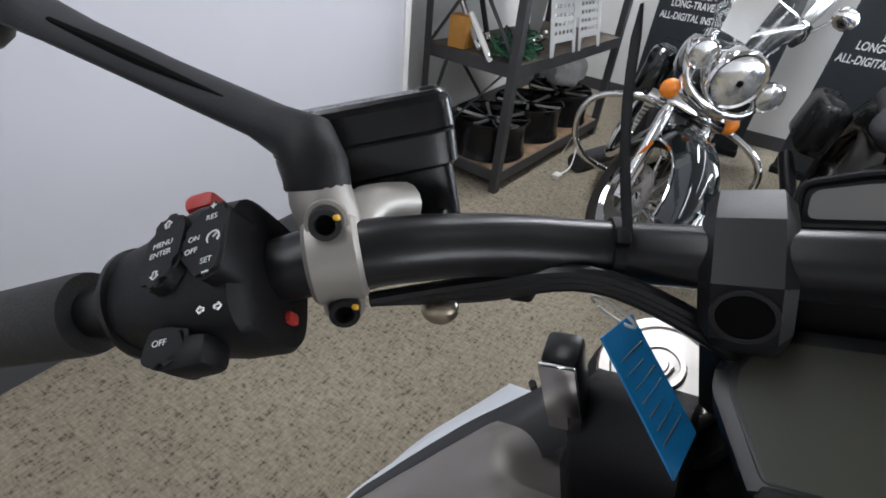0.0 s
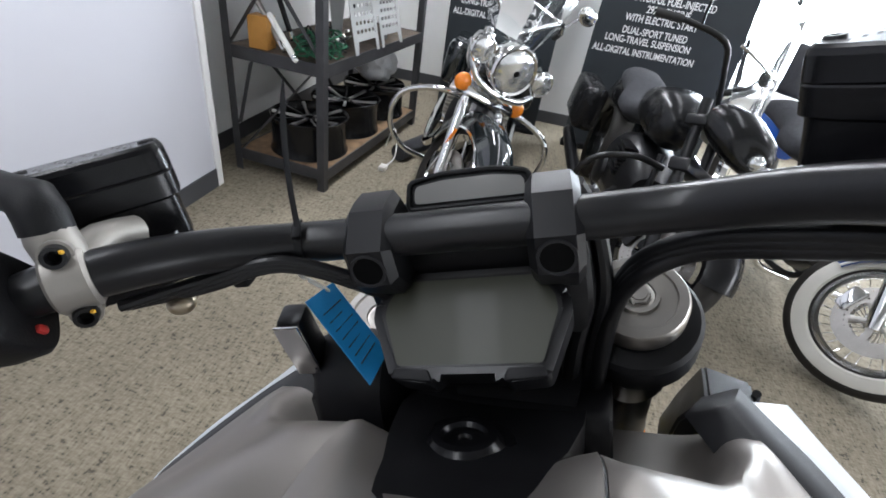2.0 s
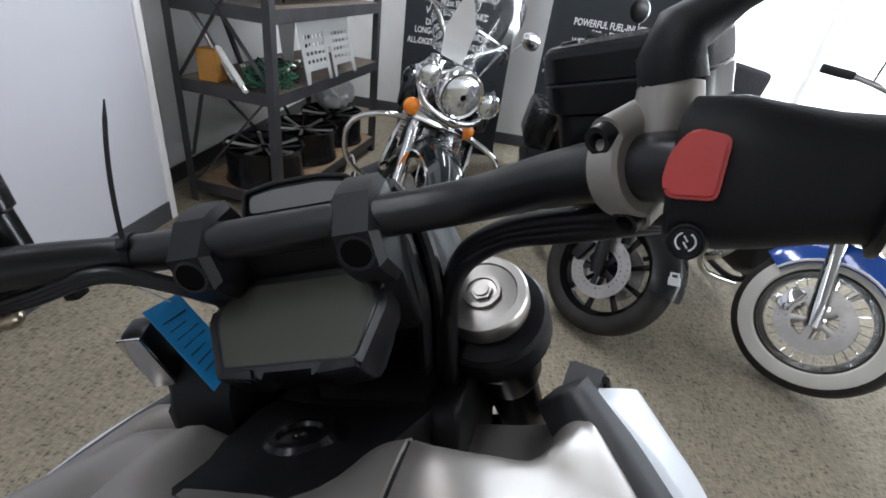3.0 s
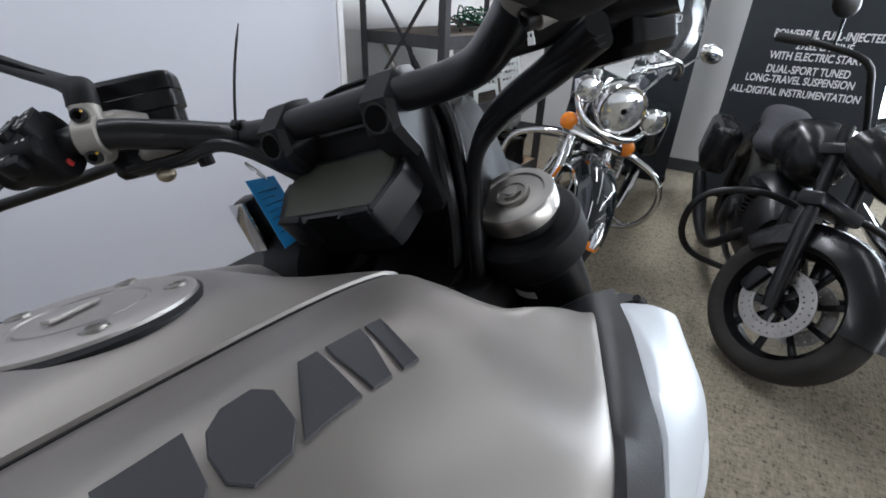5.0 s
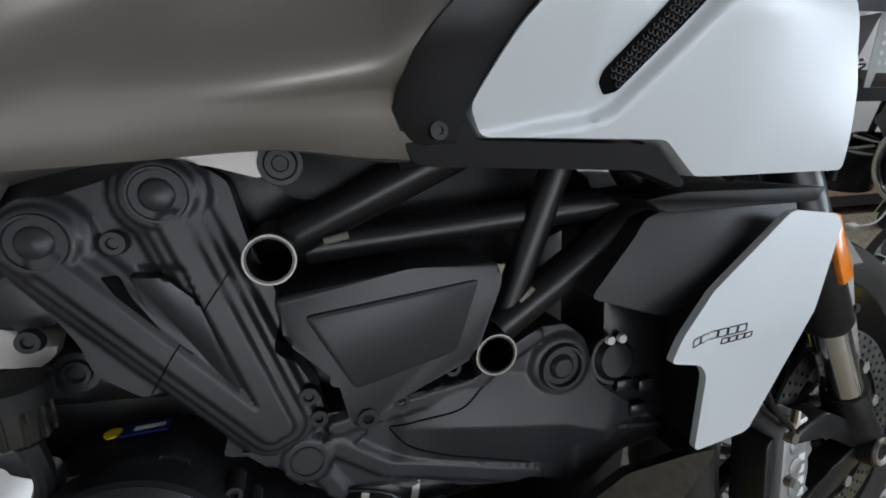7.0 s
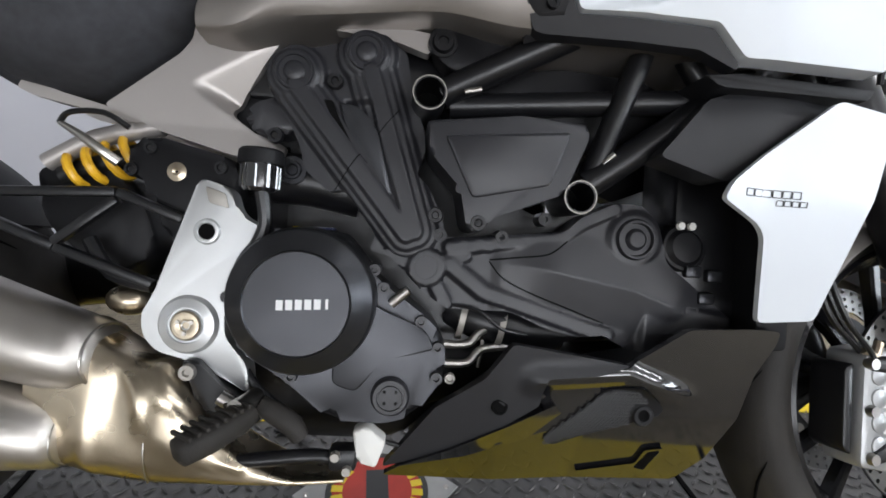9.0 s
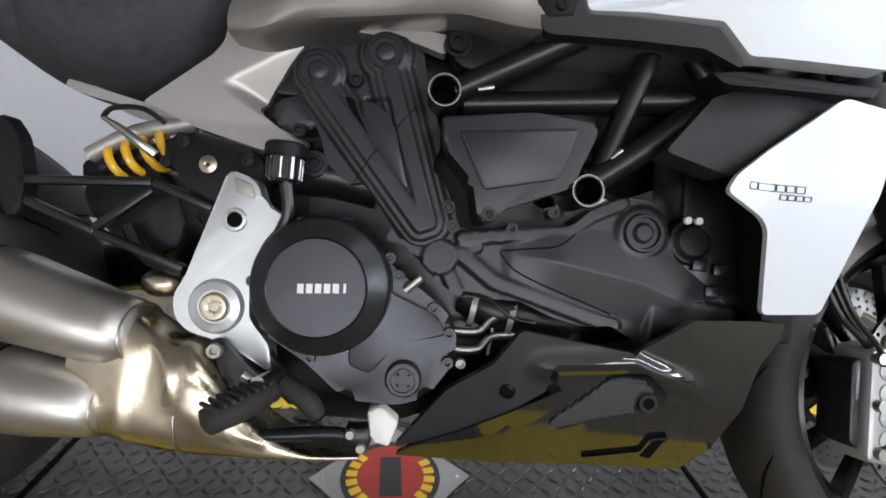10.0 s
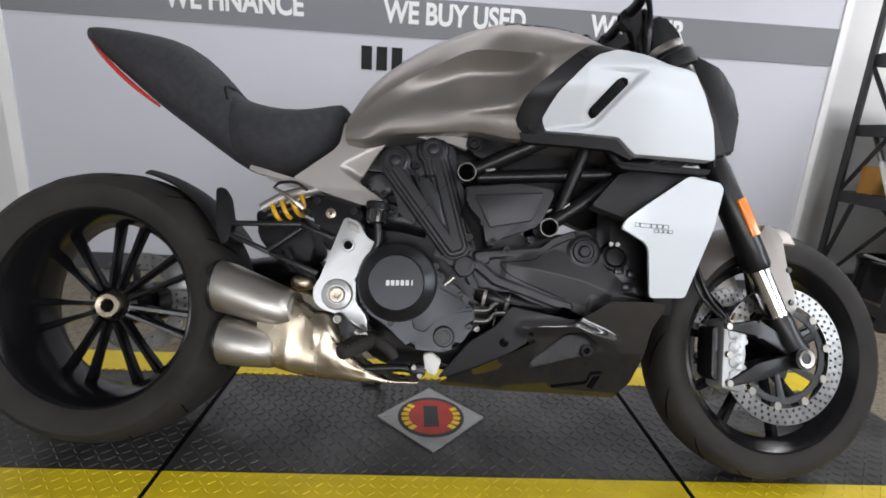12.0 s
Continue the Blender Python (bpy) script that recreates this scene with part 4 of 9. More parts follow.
# black insert that sinks away in front of the tank's top, with the key hub
bm = B()
loops = []
for x, w, z in ((1.083, 0.010, 0), (1.087, 0.024, 0), (1.095, 0.034, 0), (1.110, 0.041, 0), (1.130, 0.047, 0), (1.150, 0.054, 0), (1.165, 0.060, 0.652), (1.200, 0.068, 0.637), (1.245, 0.070, 0.612)):
    if not z:
        half = tank_section(x)[:13]
        z = next(za + (zb - za) * (w - a) / (b - a) for (a, za), (b, zb) in zip(half, half[1:]) if a <= w <= b) + 0.0005
    top = []
    for k in range(13):
        u = -1 + k / 6
        top.append((x, w * u, z - 0.003 * (1 - u * u)))
    loops.append(top + [(x, w, z - 0.03), (x, -w, z - 0.03)])
loft(bm, loops)
ins = mparts("tank_insert", bm, BLACKPL, "matte black insert in front of the tank", None, 50)
bm = B()
lathe(bm, [(0, -0.003), (0.004, -0.003), (0.005, -0.001), (0.014, -0.001), (0.016, 0.002), (0.022, 0.002), (0.0235, 0.0), (0.027, -0.004), (0.034, -0.004), (0.036, -0.012)], Matrix.Translation((1.1646, 0.006, 0.654)) @ pose(0, 0, 0, 0, 22, 0), 28)
part("key_hub", bm, RESV, ins, "black round steering lock hub")


def ease(t):
    t = max(0.0, min(1.0, t))
    return t * t * (3 - 2 * t)


# white fairing, dark strip
def soft(v, r=0.012):
    """A rounded max(0, v)."""
    return 0.0 if v < -r else v if v > r else (v + r) ** 2 / (4 * r)


def flank(x, z):
    k = max(0, min(1, (x - 1.08) / 0.14))
    y = -0.258 + soft(z - 0.575) * (0.42 + 10 * max(0, min(x, 1.26) - 1.127)) + soft(0.525 - z) * (0.55 - 0.13 * k) + max(0, 1.07 - x) * 0.2
    k = max(0, min(1, (z - 0.38) / 0.22))
    return y + soft(x - 1.2, 0.03) * 0.35 * k * k * (3 - 2 * k)


def fairing_y(x, z):
    # a scoop sinks towards the slot
    ax, az, bx, bz = 1.0905, 0.4685, 1.1470, 0.5335
    dx, dz = bx - ax, bz - az
    ln = math.hypot(dx, dz)
    t = ((x - ax) * dx + (z - az) * dz) / ln
    d = ((x - ax) * -dz + (z - az) * dx) / ln
    if d > -0.009:
        wedge = max(0, min(1, 1 - d / 0.080))
        k1 = max(0, min(1, (0.561 - z) / 0.007))
        k2 = max(0, min(1, (z - (0.444 - (1.09 - x) * 0.10)) / 0.012))
        sink = 0.012 * wedge * k1 * k1 * (3 - 2 * k1) * k2 * k2 * (3 - 2 * k2)
    else:
        k1 = max(0, min(1, (t + 0.018) / 0.012))
        k3 = max(0, min(1, (0.561 - z) / 0.007))
        sink = 0.012 * max(0, 1 + (d + 0.009) / 0.010) * k1 * k3 * k3 * (3 - 2 * k3)
    return flank(x, z) - 0.004 + sink


def strip_edges():
    outer = [(1.288, -0.184, 0.5985), (1.250, -0.2004, 0.6012), (1.220, -0.214, 0.6030), (1.180, -0.2294, 0.6035), (1.150, -0.2403, 0.6027), (1.127, -0.2484, 0.6000), (1.090, -0.2546, 0.5850), (1.072, -0.2545, 0.5700), (1.044, -0.2480, 0.5400), (1.016, -0.2380, 0.5100), (1.003, -0.2240, 0.4880), (0.990, -0.2100, 0.4620), (0.985, -0.1930, 0.4380)]
    inner = [(1.262, -0.1720, 0.6060), (1.225, -0.1870, 0.6095), (1.200, -0.1980, 0.6115), (1.170, -0.2101, 0.6131), (1.140, -0.2210, 0.6139), (1.110, -0.2321, 0.6140), (1.0725, -0.2425, 0.6095), (1.040, -0.2450, 0.5860), (1.000, -0.2440, 0.5500), (0.957, -0.2370, 0.5080), (0.945, -0.2200, 0.4870), (0.939, -0.1970, 0.4620), (0.950, -0.1800, 0.4340)]
    return curve(outer, 6), curve(inner, 6)


for s in (1, -1):
    xf = Matrix.Diagonal((1, -1.06, 1, 1)) if s < 0 else None
    bm = B()
    panel(bm, rounded([(1.072, 0.5700), (1.090, 0.5850), (1.127, 0.6000), (1.150, 0.6025), (1.200, 0.6030), (1.250, 0.6005), (1.285, 0.5880), (1.302, 0.5700), (1.345, 0.470), (1.358, 0.396), (1.190, 0.400), (1.150, 0.432), (1.002, 0.440), (0.990, 0.462), (1.003, 0.488), (1.016, 0.510), (1.044, 0.540)], 0.006, 3), fairing_y, 0.028, 0.0042)
    fair = mparts("side_fairing", bm, WHITE, "satin white side fairing", xf, 55)
    # the strip runs from the fairing's top down to its rear corner and back under it
    eo, ei = strip_edges()
    bm = B()
    loops = []
    for o, q in zip(eo, ei):
        d = (o - q).normalized()
        nrm = Vector((0, -1, 0.5)).normalized()
        loops.append([q - d * 0.001 + nrm * -0.004, q + d * 0.003 + nrm * 0.0015, (q + o) / 2 + nrm * 0.0015, o - d * 0.002 + nrm * 0.001, o + nrm * -0.002, o + Vector((0, 0.025, -0.014)), q + Vector((0, 0.030, -0.016))])
    loft(bm, loops)
    panel(bm, rounded([(0.985, 0.463), (1.000, 0.438), (1.148, 0.428), (1.188, 0.395), (1.186, 0.390), (1.140, 0.408), (0.965, 0.420), (0.954, 0.424), (0.936, 0.465)], 0.004, 2), lambda x, z: flank(x, z) + 0.002, 0.02, 0.02)
    strip = part("dark_strip", bm, CHARPL, fair, "matte dark strip between tank and fairing", xf, 40)
    for x, z, r in ((1.0645, 0.5875, 0.0095), (0.970, 0.446, 0.007)):
        bm = B()
        y = -0.2504 if z > 0.5 else flank(x, z) - 0.002
        lathe(bm, [(0.0, 0.001), (r * 0.42, 0.001), (r * 0.45, 0.003), (r * 0.95, 0.003), (r, -0.002)], along((x, y, z), (0, -1, 0)), 20)
        part("strip_bolt", bm, BLACKSAT, strip, xf=xf)
    bm = B()
    panel(bm, rounded([(1.1300, 0.5370), (1.1400, 0.5430), (1.1510, 0.5405), (1.1530, 0.5300), (1.0990, 0.4680), (1.0905, 0.4660), (1.0825, 0.4740), (1.0830, 0.4820)], 0.0025, 3), lambda x, z: fairing_y(x, z) - 0.0025, 0.004, 0.005)
    slot = part("vent_slot", bm, BLACKHOLE, fair, "black honeycomb vent slot", xf, 60)
    bm = B()
    for i in range(18):
        for j in (-1.5, -0.5, 0.5, 1.5):
            t = 0.05 + 0.051 * i + (0.0255 if int(j + 1.5) % 2 else 0)
            x, z = 1.0905 + 0.0530 * t - 0.0032 * j, 0.4735 + 0.0630 * t + 0.0027 * j
            lathe(bm, [(0.0016, 0.0008), (0.0023, 0.0008), (0.0023, 0.0), (0.0016, 0.0)], along((x, fairing_y(x, z) - 0.0025, z), (0, -1, 0)), 6, closed=True)
    part("vent_mesh", bm, CHARPL, slot, xf=xf)
    bm = B()
    tube(bm, [(1.294, flank(1.294, 0.588) + 0.003, 0.588), (1.346, flank(1.346, 0.470) + 0.003, 0.470), (1.362, flank(1.362, 0.386) + 0.003, 0.386)], 0.0035, 8, 5)
    part("fairing_edge", bm, BLACKPL, fair, "thin dark edge", xf)

# seat and tail
def pod(bm, rows, e=2.6, n=20):
    """Loft of rounded sections: (x, half width, z bottom, z top)."""
    loops = []
    for x, w, z0, z1 in rows:
        lp = []
        for k in range(n):
            a = 2 * math.pi * k / n
            c, s = math.cos(a), math.sin(a)
            lp.append((x, w * math.copysign(abs(c) ** (2 / e), c), (z0 + z1) / 2 + (z1 - z0) / 2 * math.copysign(abs(s) ** (2 / e), s)))
        loops.append(lp)
    return loft(bm, loops)


bm = B()
pod(bm, [(0.255, 0.060, 0.400, 0.545), (0.275, 0.110, 0.372, 0.538), (0.32, 0.140, 0.350, 0.512), (0.41, 0.152, 0.334, 0.497), (0.475, 0.140, 0.375, 0.503), (0.52, 0.112, 0.412, 0.520), (0.550, 0.085, 0.435, 0.530)])
seat = mparts("seat", bm, SEAT, "dark grey fabric rider seat", smooth=60, subsurf=1)
bm = B()
pod(bm, [(-0.128, 0.030, 0.662, 0.690), (-0.09, 0.065, 0.630, 0.688), (0.0, 0.095, 0.560, 0.680), (0.08, 0.110, 0.495, 0.670), (0.15, 0.118, 0.450, 0.654), (0.21, 0.122, 0.410, 0.610), (0.26, 0.122, 0.378, 0.555), (0.30, 0.115, 0.352, 0.510), (0.345, 0.100, 0.338, 0.470)])
tail = mparts("tail_seat", bm, SEAT, "dark grey tail cover and pillion seat", smooth=60, subsurf=1)
bm = B()
tube(bm, [(0.285, -0.121, 0.495), (0.272, -0.100, 0.532), (0.266, 0, 0.545), (0.272, 0.100, 0.532), (0.285, 0.121, 0.495)], 0.003, 8, 5)
part("seat_seam", bm, BLACKPL, seat)
for s in (1, -1):
    bm = B()
    tube(bm, [(-0.085, -0.062, 0.640), (-0.03, -0.088, 0.590), (0.05, -0.106, 0.525), (0.13, -0.117, 0.470)], [0.002, 0.005, 0.006, 0.003], 8, 5)
    part("tail_light", bm, REDLENS, tail, "thin red tail light strip", FLIP if s < 0 else None)

# light grey subframe panels under the seat
def sub_y(x, z):
    # a faceted panel: a hollow facet opens to the front between two creases
    up = (x - 0.5335) * 0.503 - (z - 0.3609) * 0.864
    down = (x - 0.5335) * 0.522 + (z - 0.3609) * 0.853
    return -0.080 + (0.648 - x) * 0.03 + 0.55 * soft(up, 0.004) * ease(down / 0.020) - 0.10 * soft(0.31 - z, 0.003)


for s in (1, -1):
    xf = FLIP if s < 0 else None
    bm = B()
    panel(bm, rounded([(0.548, 0.470), (0.651, 0.450), (0.651, 0.4257), (0.6299, 0.3995), (0.6042, 0.3608), (0.5905, 0.3369), (0.5942, 0.3257), (0.6239, 0.3050), (0.6449, 0.2990), (0.6600, 0.2930), (0.6620, 0.2800), (0.6480, 0.2690), (0.5954, 0.2762), (0.5047, 0.3018), (0.4334, 0.3313), (0.4792, 0.3664), (0.5252, 0.4018), (0.5398, 0.4204)], 0.006, 2), sub_y, 0.012, 0.0032)
    sub = mparts("subframe_panel", bm, SUBGREY, "satin light grey panel under the seat", xf, 25)
    bm = B()
    panel(bm, rounded([(0.3306, 0.3623), (0.3228, 0.3483), (0.3426, 0.3394), (0.3899, 0.3295), (0.4822, 0.3092), (0.5047, 0.3018), (0.4334, 0.3313), (0.3783, 0.3451)], 0.004, 2), lambda x, z: sub_y(x, z) + 0.006, 0.012, 0.02)
    part("seat_rail", bm, SUBGREY, sub, "grey lower seat rail", xf)
    bm = B()
    panel(bm, rounded([(0.70, 0.440), (0.80, 0.428), (0.84, 0.415), (0.85, 0.440), (0.75, 0.455)], 0.004, 2), lambda x, z: -0.10 - 0.02 * (x - 0.7), 0.02, 0.02)
    part("frame_gusset", bm, SUBGREY, sub, "grey gusset under the tank", xf)

# dark core between the two subframe panels
bm = B()
slab(bm, rounded([(0.470, 0.315), (0.575, 0.296), (0.690, 0.296), (0.715, 0.405), (0.560, 0.412), (0.490, 0.360)], 0.010, 3), 0.040, -0.040, 0.008)
mparts("subframe_core", bm, BLACKPL, "dark core between the grey panels")

# dark underside between tank and rear cylinder
bm = B()
slab(bm, rounded([(0.60, 0.36), (0.60, 0.43), (0.66, 0.445), (0.84, 0.455), (0.90, 0.44), (0.88, 0.36), (0.80, 0.36)], 0.01, 2), 0.055, -0.055, 0.004)
mparts("tank_underside", bm, BLACKSAT, "dark underside of the tank")

# ---- engine ----
def outline_mark(bm, x, y, z, w, h, t=0.0009):
    for dx, dz, sx, sz in ((0, h / 2, w, t), (0, -h / 2, w, t), (-w / 2, 0, t, h - t), (w / 2, 0, t, h - t)):
        box(bm, (x + dx, y, z + dz), (sx, 0.0006, sz))


engine = mparts("engine", slab(B(), rounded([(0.60, 0.02), (0.66, 0.18), (0.66, 0.34), (0.70, 0.42), (0.80, 0.42), (0.86, 0.30), (0.98, 0.22), (1.10, 0.24), (1.20, 0.17), (1.20, 0.05), (1.00, 0.04), (0.88, -0.05), (0.74, -0.06)], 0.02, 3), 0.10, -0.045, 0.006), BLACKSAT, "black twin cylinder engine block")


def ep(name, bm, material=None, label="", parent=None, smooth=35.0):
    return part(name, bm, material or ENGINE, parent or engine, label, None, smooth)


# cast reliefs of the belt covers: heights over the cover's plane from its ribs, rings and grooves
def seg_dist(x, z, a, b):
    ux, uz = b[0] - a[0], b[1] - a[1]
    t = max(0.0, min(1.0, ((x - a[0]) * ux + (z - a[1]) * uz) / (ux * ux + uz * uz)))
    return math.hypot(x - a[0] - ux * t, z - a[1] - uz * t)


def line_dist(x, z, pts):
    return min(seg_dist(x, z, a, b) for a, b in zip(pts, pts[1:]))


REAR_ARMS = (((0.680, 0.362), (0.822, 0.186)), ((0.770, 0.385), (0.832, 0.190)))
REAR_CAPS = ((0.677, 0.378), (0.763, 0.408))
HUB = (0.850, 0.145)


def rear_y(x, z):
    h = 0.0
    for a, b in REAR_ARMS:
        q = seg_dist(x, z, a, b)
        h = max(h, 0.007 * ease((0.033 - q) / 0.006) + 0.0045 * ease((0.023 - q) / 0.004) + 0.0045 * ease((0.013 - q) / 0.004))
    for cx, cz in REAR_CAPS:
        q = math.hypot(x - cx, z - cz)
        h = max(h, 0.009 * ease((0.0395 - q) / 0.006) + 0.005 * ease((0.030 - q) / 0.004))
    # the sunk insert between the arms
    ax = 0.745 + (0.372 - z) * 0.40
    if 0.225 < z < 0.352:
        w = 0.020 * (z - 0.222) / 0.13
        h -= 0.006 * ease((w - abs(x - ax)) / 0.004) * ease((0.352 - z) / 0.008)
    return -0.100 - h


bm = B()
panel(bm, rounded([(0.642, 0.378), (0.649, 0.398), (0.670, 0.412), (0.697, 0.413), (0.736, 0.424), (0.760, 0.438), (0.791, 0.431), (0.813, 0.415), (0.822, 0.366), (0.840, 0.316), (0.842, 0.294), (0.832, 0.261), (0.849, 0.247), (0.869, 0.205), (0.871, 0.186), (0.849, 0.150), (0.800, 0.158), (0.776, 0.163), (0.784, 0.182), (0.760, 0.216), (0.741, 0.238), (0.723, 0.234), (0.691, 0.261), (0.685, 0.288), (0.673, 0.314), (0.647, 0.352)], 0.006, 2), rear_y, 0.035, 0.0021)
vrear = ep("rear_cylinder_cover", bm, None, "charcoal cam belt cover of the rear cylinder", None, 50)
for pts in (((0.7285, 0.236), (0.741, 0.254), (0.753, 0.272), (0.7605, 0.2825)), ((0.781, 0.307), (0.793, 0.323), (0.806, 0.340))):
    bm = B()
    tube(bm, [(x, rear_y(x, z) + 0.0002, z) for x, z in [tuple(v)[:2] for v in curve([(q[0], q[1], 0) for q in pts], 8)]], 0.0008, 6)
    ep("cover_joint", bm, BLACKHOLE, "", vrear, 0)
for x, z in REAR_CAPS:
    bm = B()
    lathe(bm, [(0.0, 0.0175), (0.010, 0.0172), (0.0130, 0.0150), (0.0145, 0.0110), (0.0185, 0.0105), (0.0200, 0.0165), (0.0220, 0.0165), (0.0235, 0.0130)], along((x, -0.100, z), (0, -1, 0)), 36)
    ep("cam_cap", bm, None, "round cam bearing cap", vrear)
bm = B()
slab(bm, rounded([(0.713, 0.347), (0.724, 0.346), (0.732, 0.327), (0.751, 0.292), (0.771, 0.271), (0.759, 0.277), (0.740, 0.300), (0.725, 0.322)], 0.002, 2), -0.08, -0.1125, 0.0005)
ep("cover_slot", bm, BLACKHOLE, "", vrear)
bm = B()
slab(bm, rounded([(0.731, 0.346), (0.758, 0.340), (0.779, 0.317), (0.804, 0.233), (0.793, 0.236), (0.772, 0.277), (0.753, 0.299), (0.741, 0.319)], 0.004, 2), -0.08, -0.1118, 0.0025)
ep("belt_window", bm, CLUTCH, "smooth dark insert between the arms", vrear)
for x, z in ((0.725, 0.372), (0.655, 0.30), (0.858, 0.212)):
    bm = B()
    lathe(bm, [(0.0, 0.006), (0.004, 0.006), (0.005, 0.009), (0.009, 0.009), (0.0105, 0.002)], along((x, -0.100, z), (0, -1, 0)), 16)
    ep("cover_bolt", bm, BLACKSAT, "", vrear)
bm = B()
slab(bm, rounded([(0.612, 0.330), (0.625, 0.344), (0.655, 0.354), (0.683, 0.325), (0.675, 0.307), (0.631, 0.302), (0.615, 0.315)], 0.010, 3), -0.01, -0.088, 0.008)
ep("coolant_neck", bm)
bm = B()
tube(bm, [(0.605, 0.0, 0.26), (0.64, -0.045, 0.255), (0.70, -0.050, 0.25), (0.76, -0.045, 0.235)], [0.030, 0.034, 0.034, 0.03], 16, 4)
ep("intake_runner", bm, BLACKSAT)
bm = B()
lathe(bm, [(0.0, 0.006), (0.006, 0.006), (0.008, 0.010), (0.011, 0.010), (0.012, 0.006), (0.018, 0.006), (0.0195, 0.0), (0.0195, -0.02)], along((0.673, -0.080, 0.261), (0, -1, 0)), 28)
ep("frame_nut", bm, CLUTCH, "grey engine mount nut")
bm = B()
slab(bm, rounded([(0.555, 0.120), (0.560, 0.262), (0.640, 0.285), (0.730, 0.262), (0.770, 0.150)], 0.014, 3), 0.045, -0.040, 0.008)
ep("throttle_body", bm, BLACKPL, "black throttle body between the cylinders")
# made-up black slab that keeps the gap between the cylinders dark
bm = B()
slab(bm, rounded([(0.785, 0.170), (0.790, 0.430), (0.900, 0.440), (0.955, 0.330), (0.930, 0.180)], 0.014, 3), 0.050, -0.040, 0.008)
ep("engine_gap_filler", bm, BLACKPL, "added black filler slab between the cylinders")
# front cylinder cover
def front_y(x, z):
    h = 0.0
    # upper rib along the edge, lower rib, the wedge between them
    h = max(h, 0.008 * ease((0.012 - line_dist(x, z, ((0.880, 0.172), (1.025, 0.190), (1.052, 0.212), (1.095, 0.232)))) / 0.005))
    h = max(h, 0.008 * ease((0.013 - line_dist(x, z, ((0.880, 0.150), (0.925, 0.116), (0.985, 0.098), (1.060, 0.074), (1.092, 0.066)))) / 0.0045))
    q = line_dist(x, z, ((0.938, 0.155), (1.008, 0.149), (1.124, 0.127), (1.175, 0.108)))
    if x > 0.925:
        h = max(h, 0.013 * ease((x - 0.925) / 0.10) * max(0.0, 1 - q / 0.055) + 0.004 * ease((x - 0.93) / 0.02))
    q = math.hypot(x - 1.123, z - 0.194)
    h = max(h, 0.010 * ease((0.046 - q) / 0.016))
    # raised block at the front end
    if x > 1.12:
        h = max(h, 0.012 * ease((x - 1.125) / 0.018) * ease((0.122 - (z + (x - 1.16) * 0.18)) / 0.010))
    # hub with its star of ribs
    q = math.hypot(x - HUB[0], z - HUB[1])
    star = 0.0
    for a in (20, 95, 165, 235, 300):
        c, s_ = math.cos(radians(a)), math.sin(radians(a))
        star = max(star, 0.007 * ease((0.011 - seg_dist(x, z, HUB, (HUB[0] + 0.052 * c, HUB[1] + 0.052 * s_))) / 0.0028))
    h = max(h, star, 0.010 * ease((0.026 - q) / 0.0028))
    return -0.098 - h


bm = B()
panel(bm, rounded([(0.790, 0.170), (0.846, 0.188), (0.884, 0.185), (1.029, 0.199), (1.048, 0.218), (1.096, 0.241), (1.131, 0.240), (1.155, 0.220), (1.172, 0.162), (1.209, 0.134), (1.258, 0.097), (1.257, 0.079), (1.199, 0.074), (1.160, 0.046), (1.125, 0.046), (1.087, 0.066), (1.053, 0.062), (1.008, 0.072), (0.962, 0.092), (0.918, 0.092), (0.879, 0.093), (0.848, 0.112), (0.820, 0.140)], 0.006, 2), front_y, 0.045, 0.0026)
vfront = ep("front_cylinder_cover", bm, None, "charcoal cam belt cover of the front cylinder", None, 50)
bm = B()
lathe(bm, [(0.0, 0.012), (0.010, 0.0118), (0.0135, 0.009), (0.0150, 0.0055), (0.0205, 0.005), (0.0220, 0.012), (0.0250, 0.012), (0.0275, 0.007)], along((1.123, -0.1015, 0.194), (0, -1, 0)), 36)
ep("cam_cap", bm, None, "round cam bearing cap", vfront)
for pts in (((1.032, 0.187), (1.007, 0.169), (0.968, 0.163), (0.932, 0.158)), ((0.932, 0.156), (0.950, 0.135), (0.985, 0.118), (1.035, 0.100), (1.087, 0.081))):
    bm = B()
    tube(bm, [(x, front_y(x, z) + 0.0002, z) for x, z in [tuple(v)[:2] for v in curve([(q[0], q[1], 0) for q in pts], 8)]], 0.0011, 6)
    ep("cover_groove", bm, BLACKHOLE, "", vfront, 0)
bm = B()
lathe(bm, [(0.0142, 0.0112), (0.0158, 0.0112), (0.0158, 0.009), (0.0142, 0.009)], along((HUB[0], -0.098, HUB[1]), (0, -1, 0)), 32, closed=True)
ep("hub_groove", bm, BLACKSAT, "", vfront)
for k in range(3):
    bm = B()
    outline_mark(bm, 1.164 + 0.020 * k, -0.1106, 0.1012 + 0.001 * k, 0.015, 0.0085, 0.0016)
    ep("relief_mark", bm, BLACKSAT, "dark relief mark", vfront, 0)
# side box cover
bm = B()
slab(bm, rounded([(0.840, 0.322), (0.956, 0.334), (1.036, 0.330), (1.038, 0.312), (1.010, 0.243), (0.925, 0.210), (0.908, 0.190), (0.893, 0.196), (0.884, 0.243), (0.846, 0.284)], 0.007, 3), -0.06, -0.148, 0.014, 3)
bcov = ep("box_cover", bm, None, "charcoal side box cover")
bm = B()
slab(bm, rounded([(0.862, 0.305), (1.016, 0.318), (0.992, 0.252), (0.898, 0.232)], 0.006, 2), -0.12, -0.1515, 0.004)
ep("raised_panel", bm, None, "", bcov)
bm = B()
lathe(bm, [(0.0, 0.001), (0.004, 0.001), (0.005, 0.004), (0.009, 0.004), (0.010, -0.01)], along((0.907, -0.147, 0.203), (0, -1, 0)), 16)
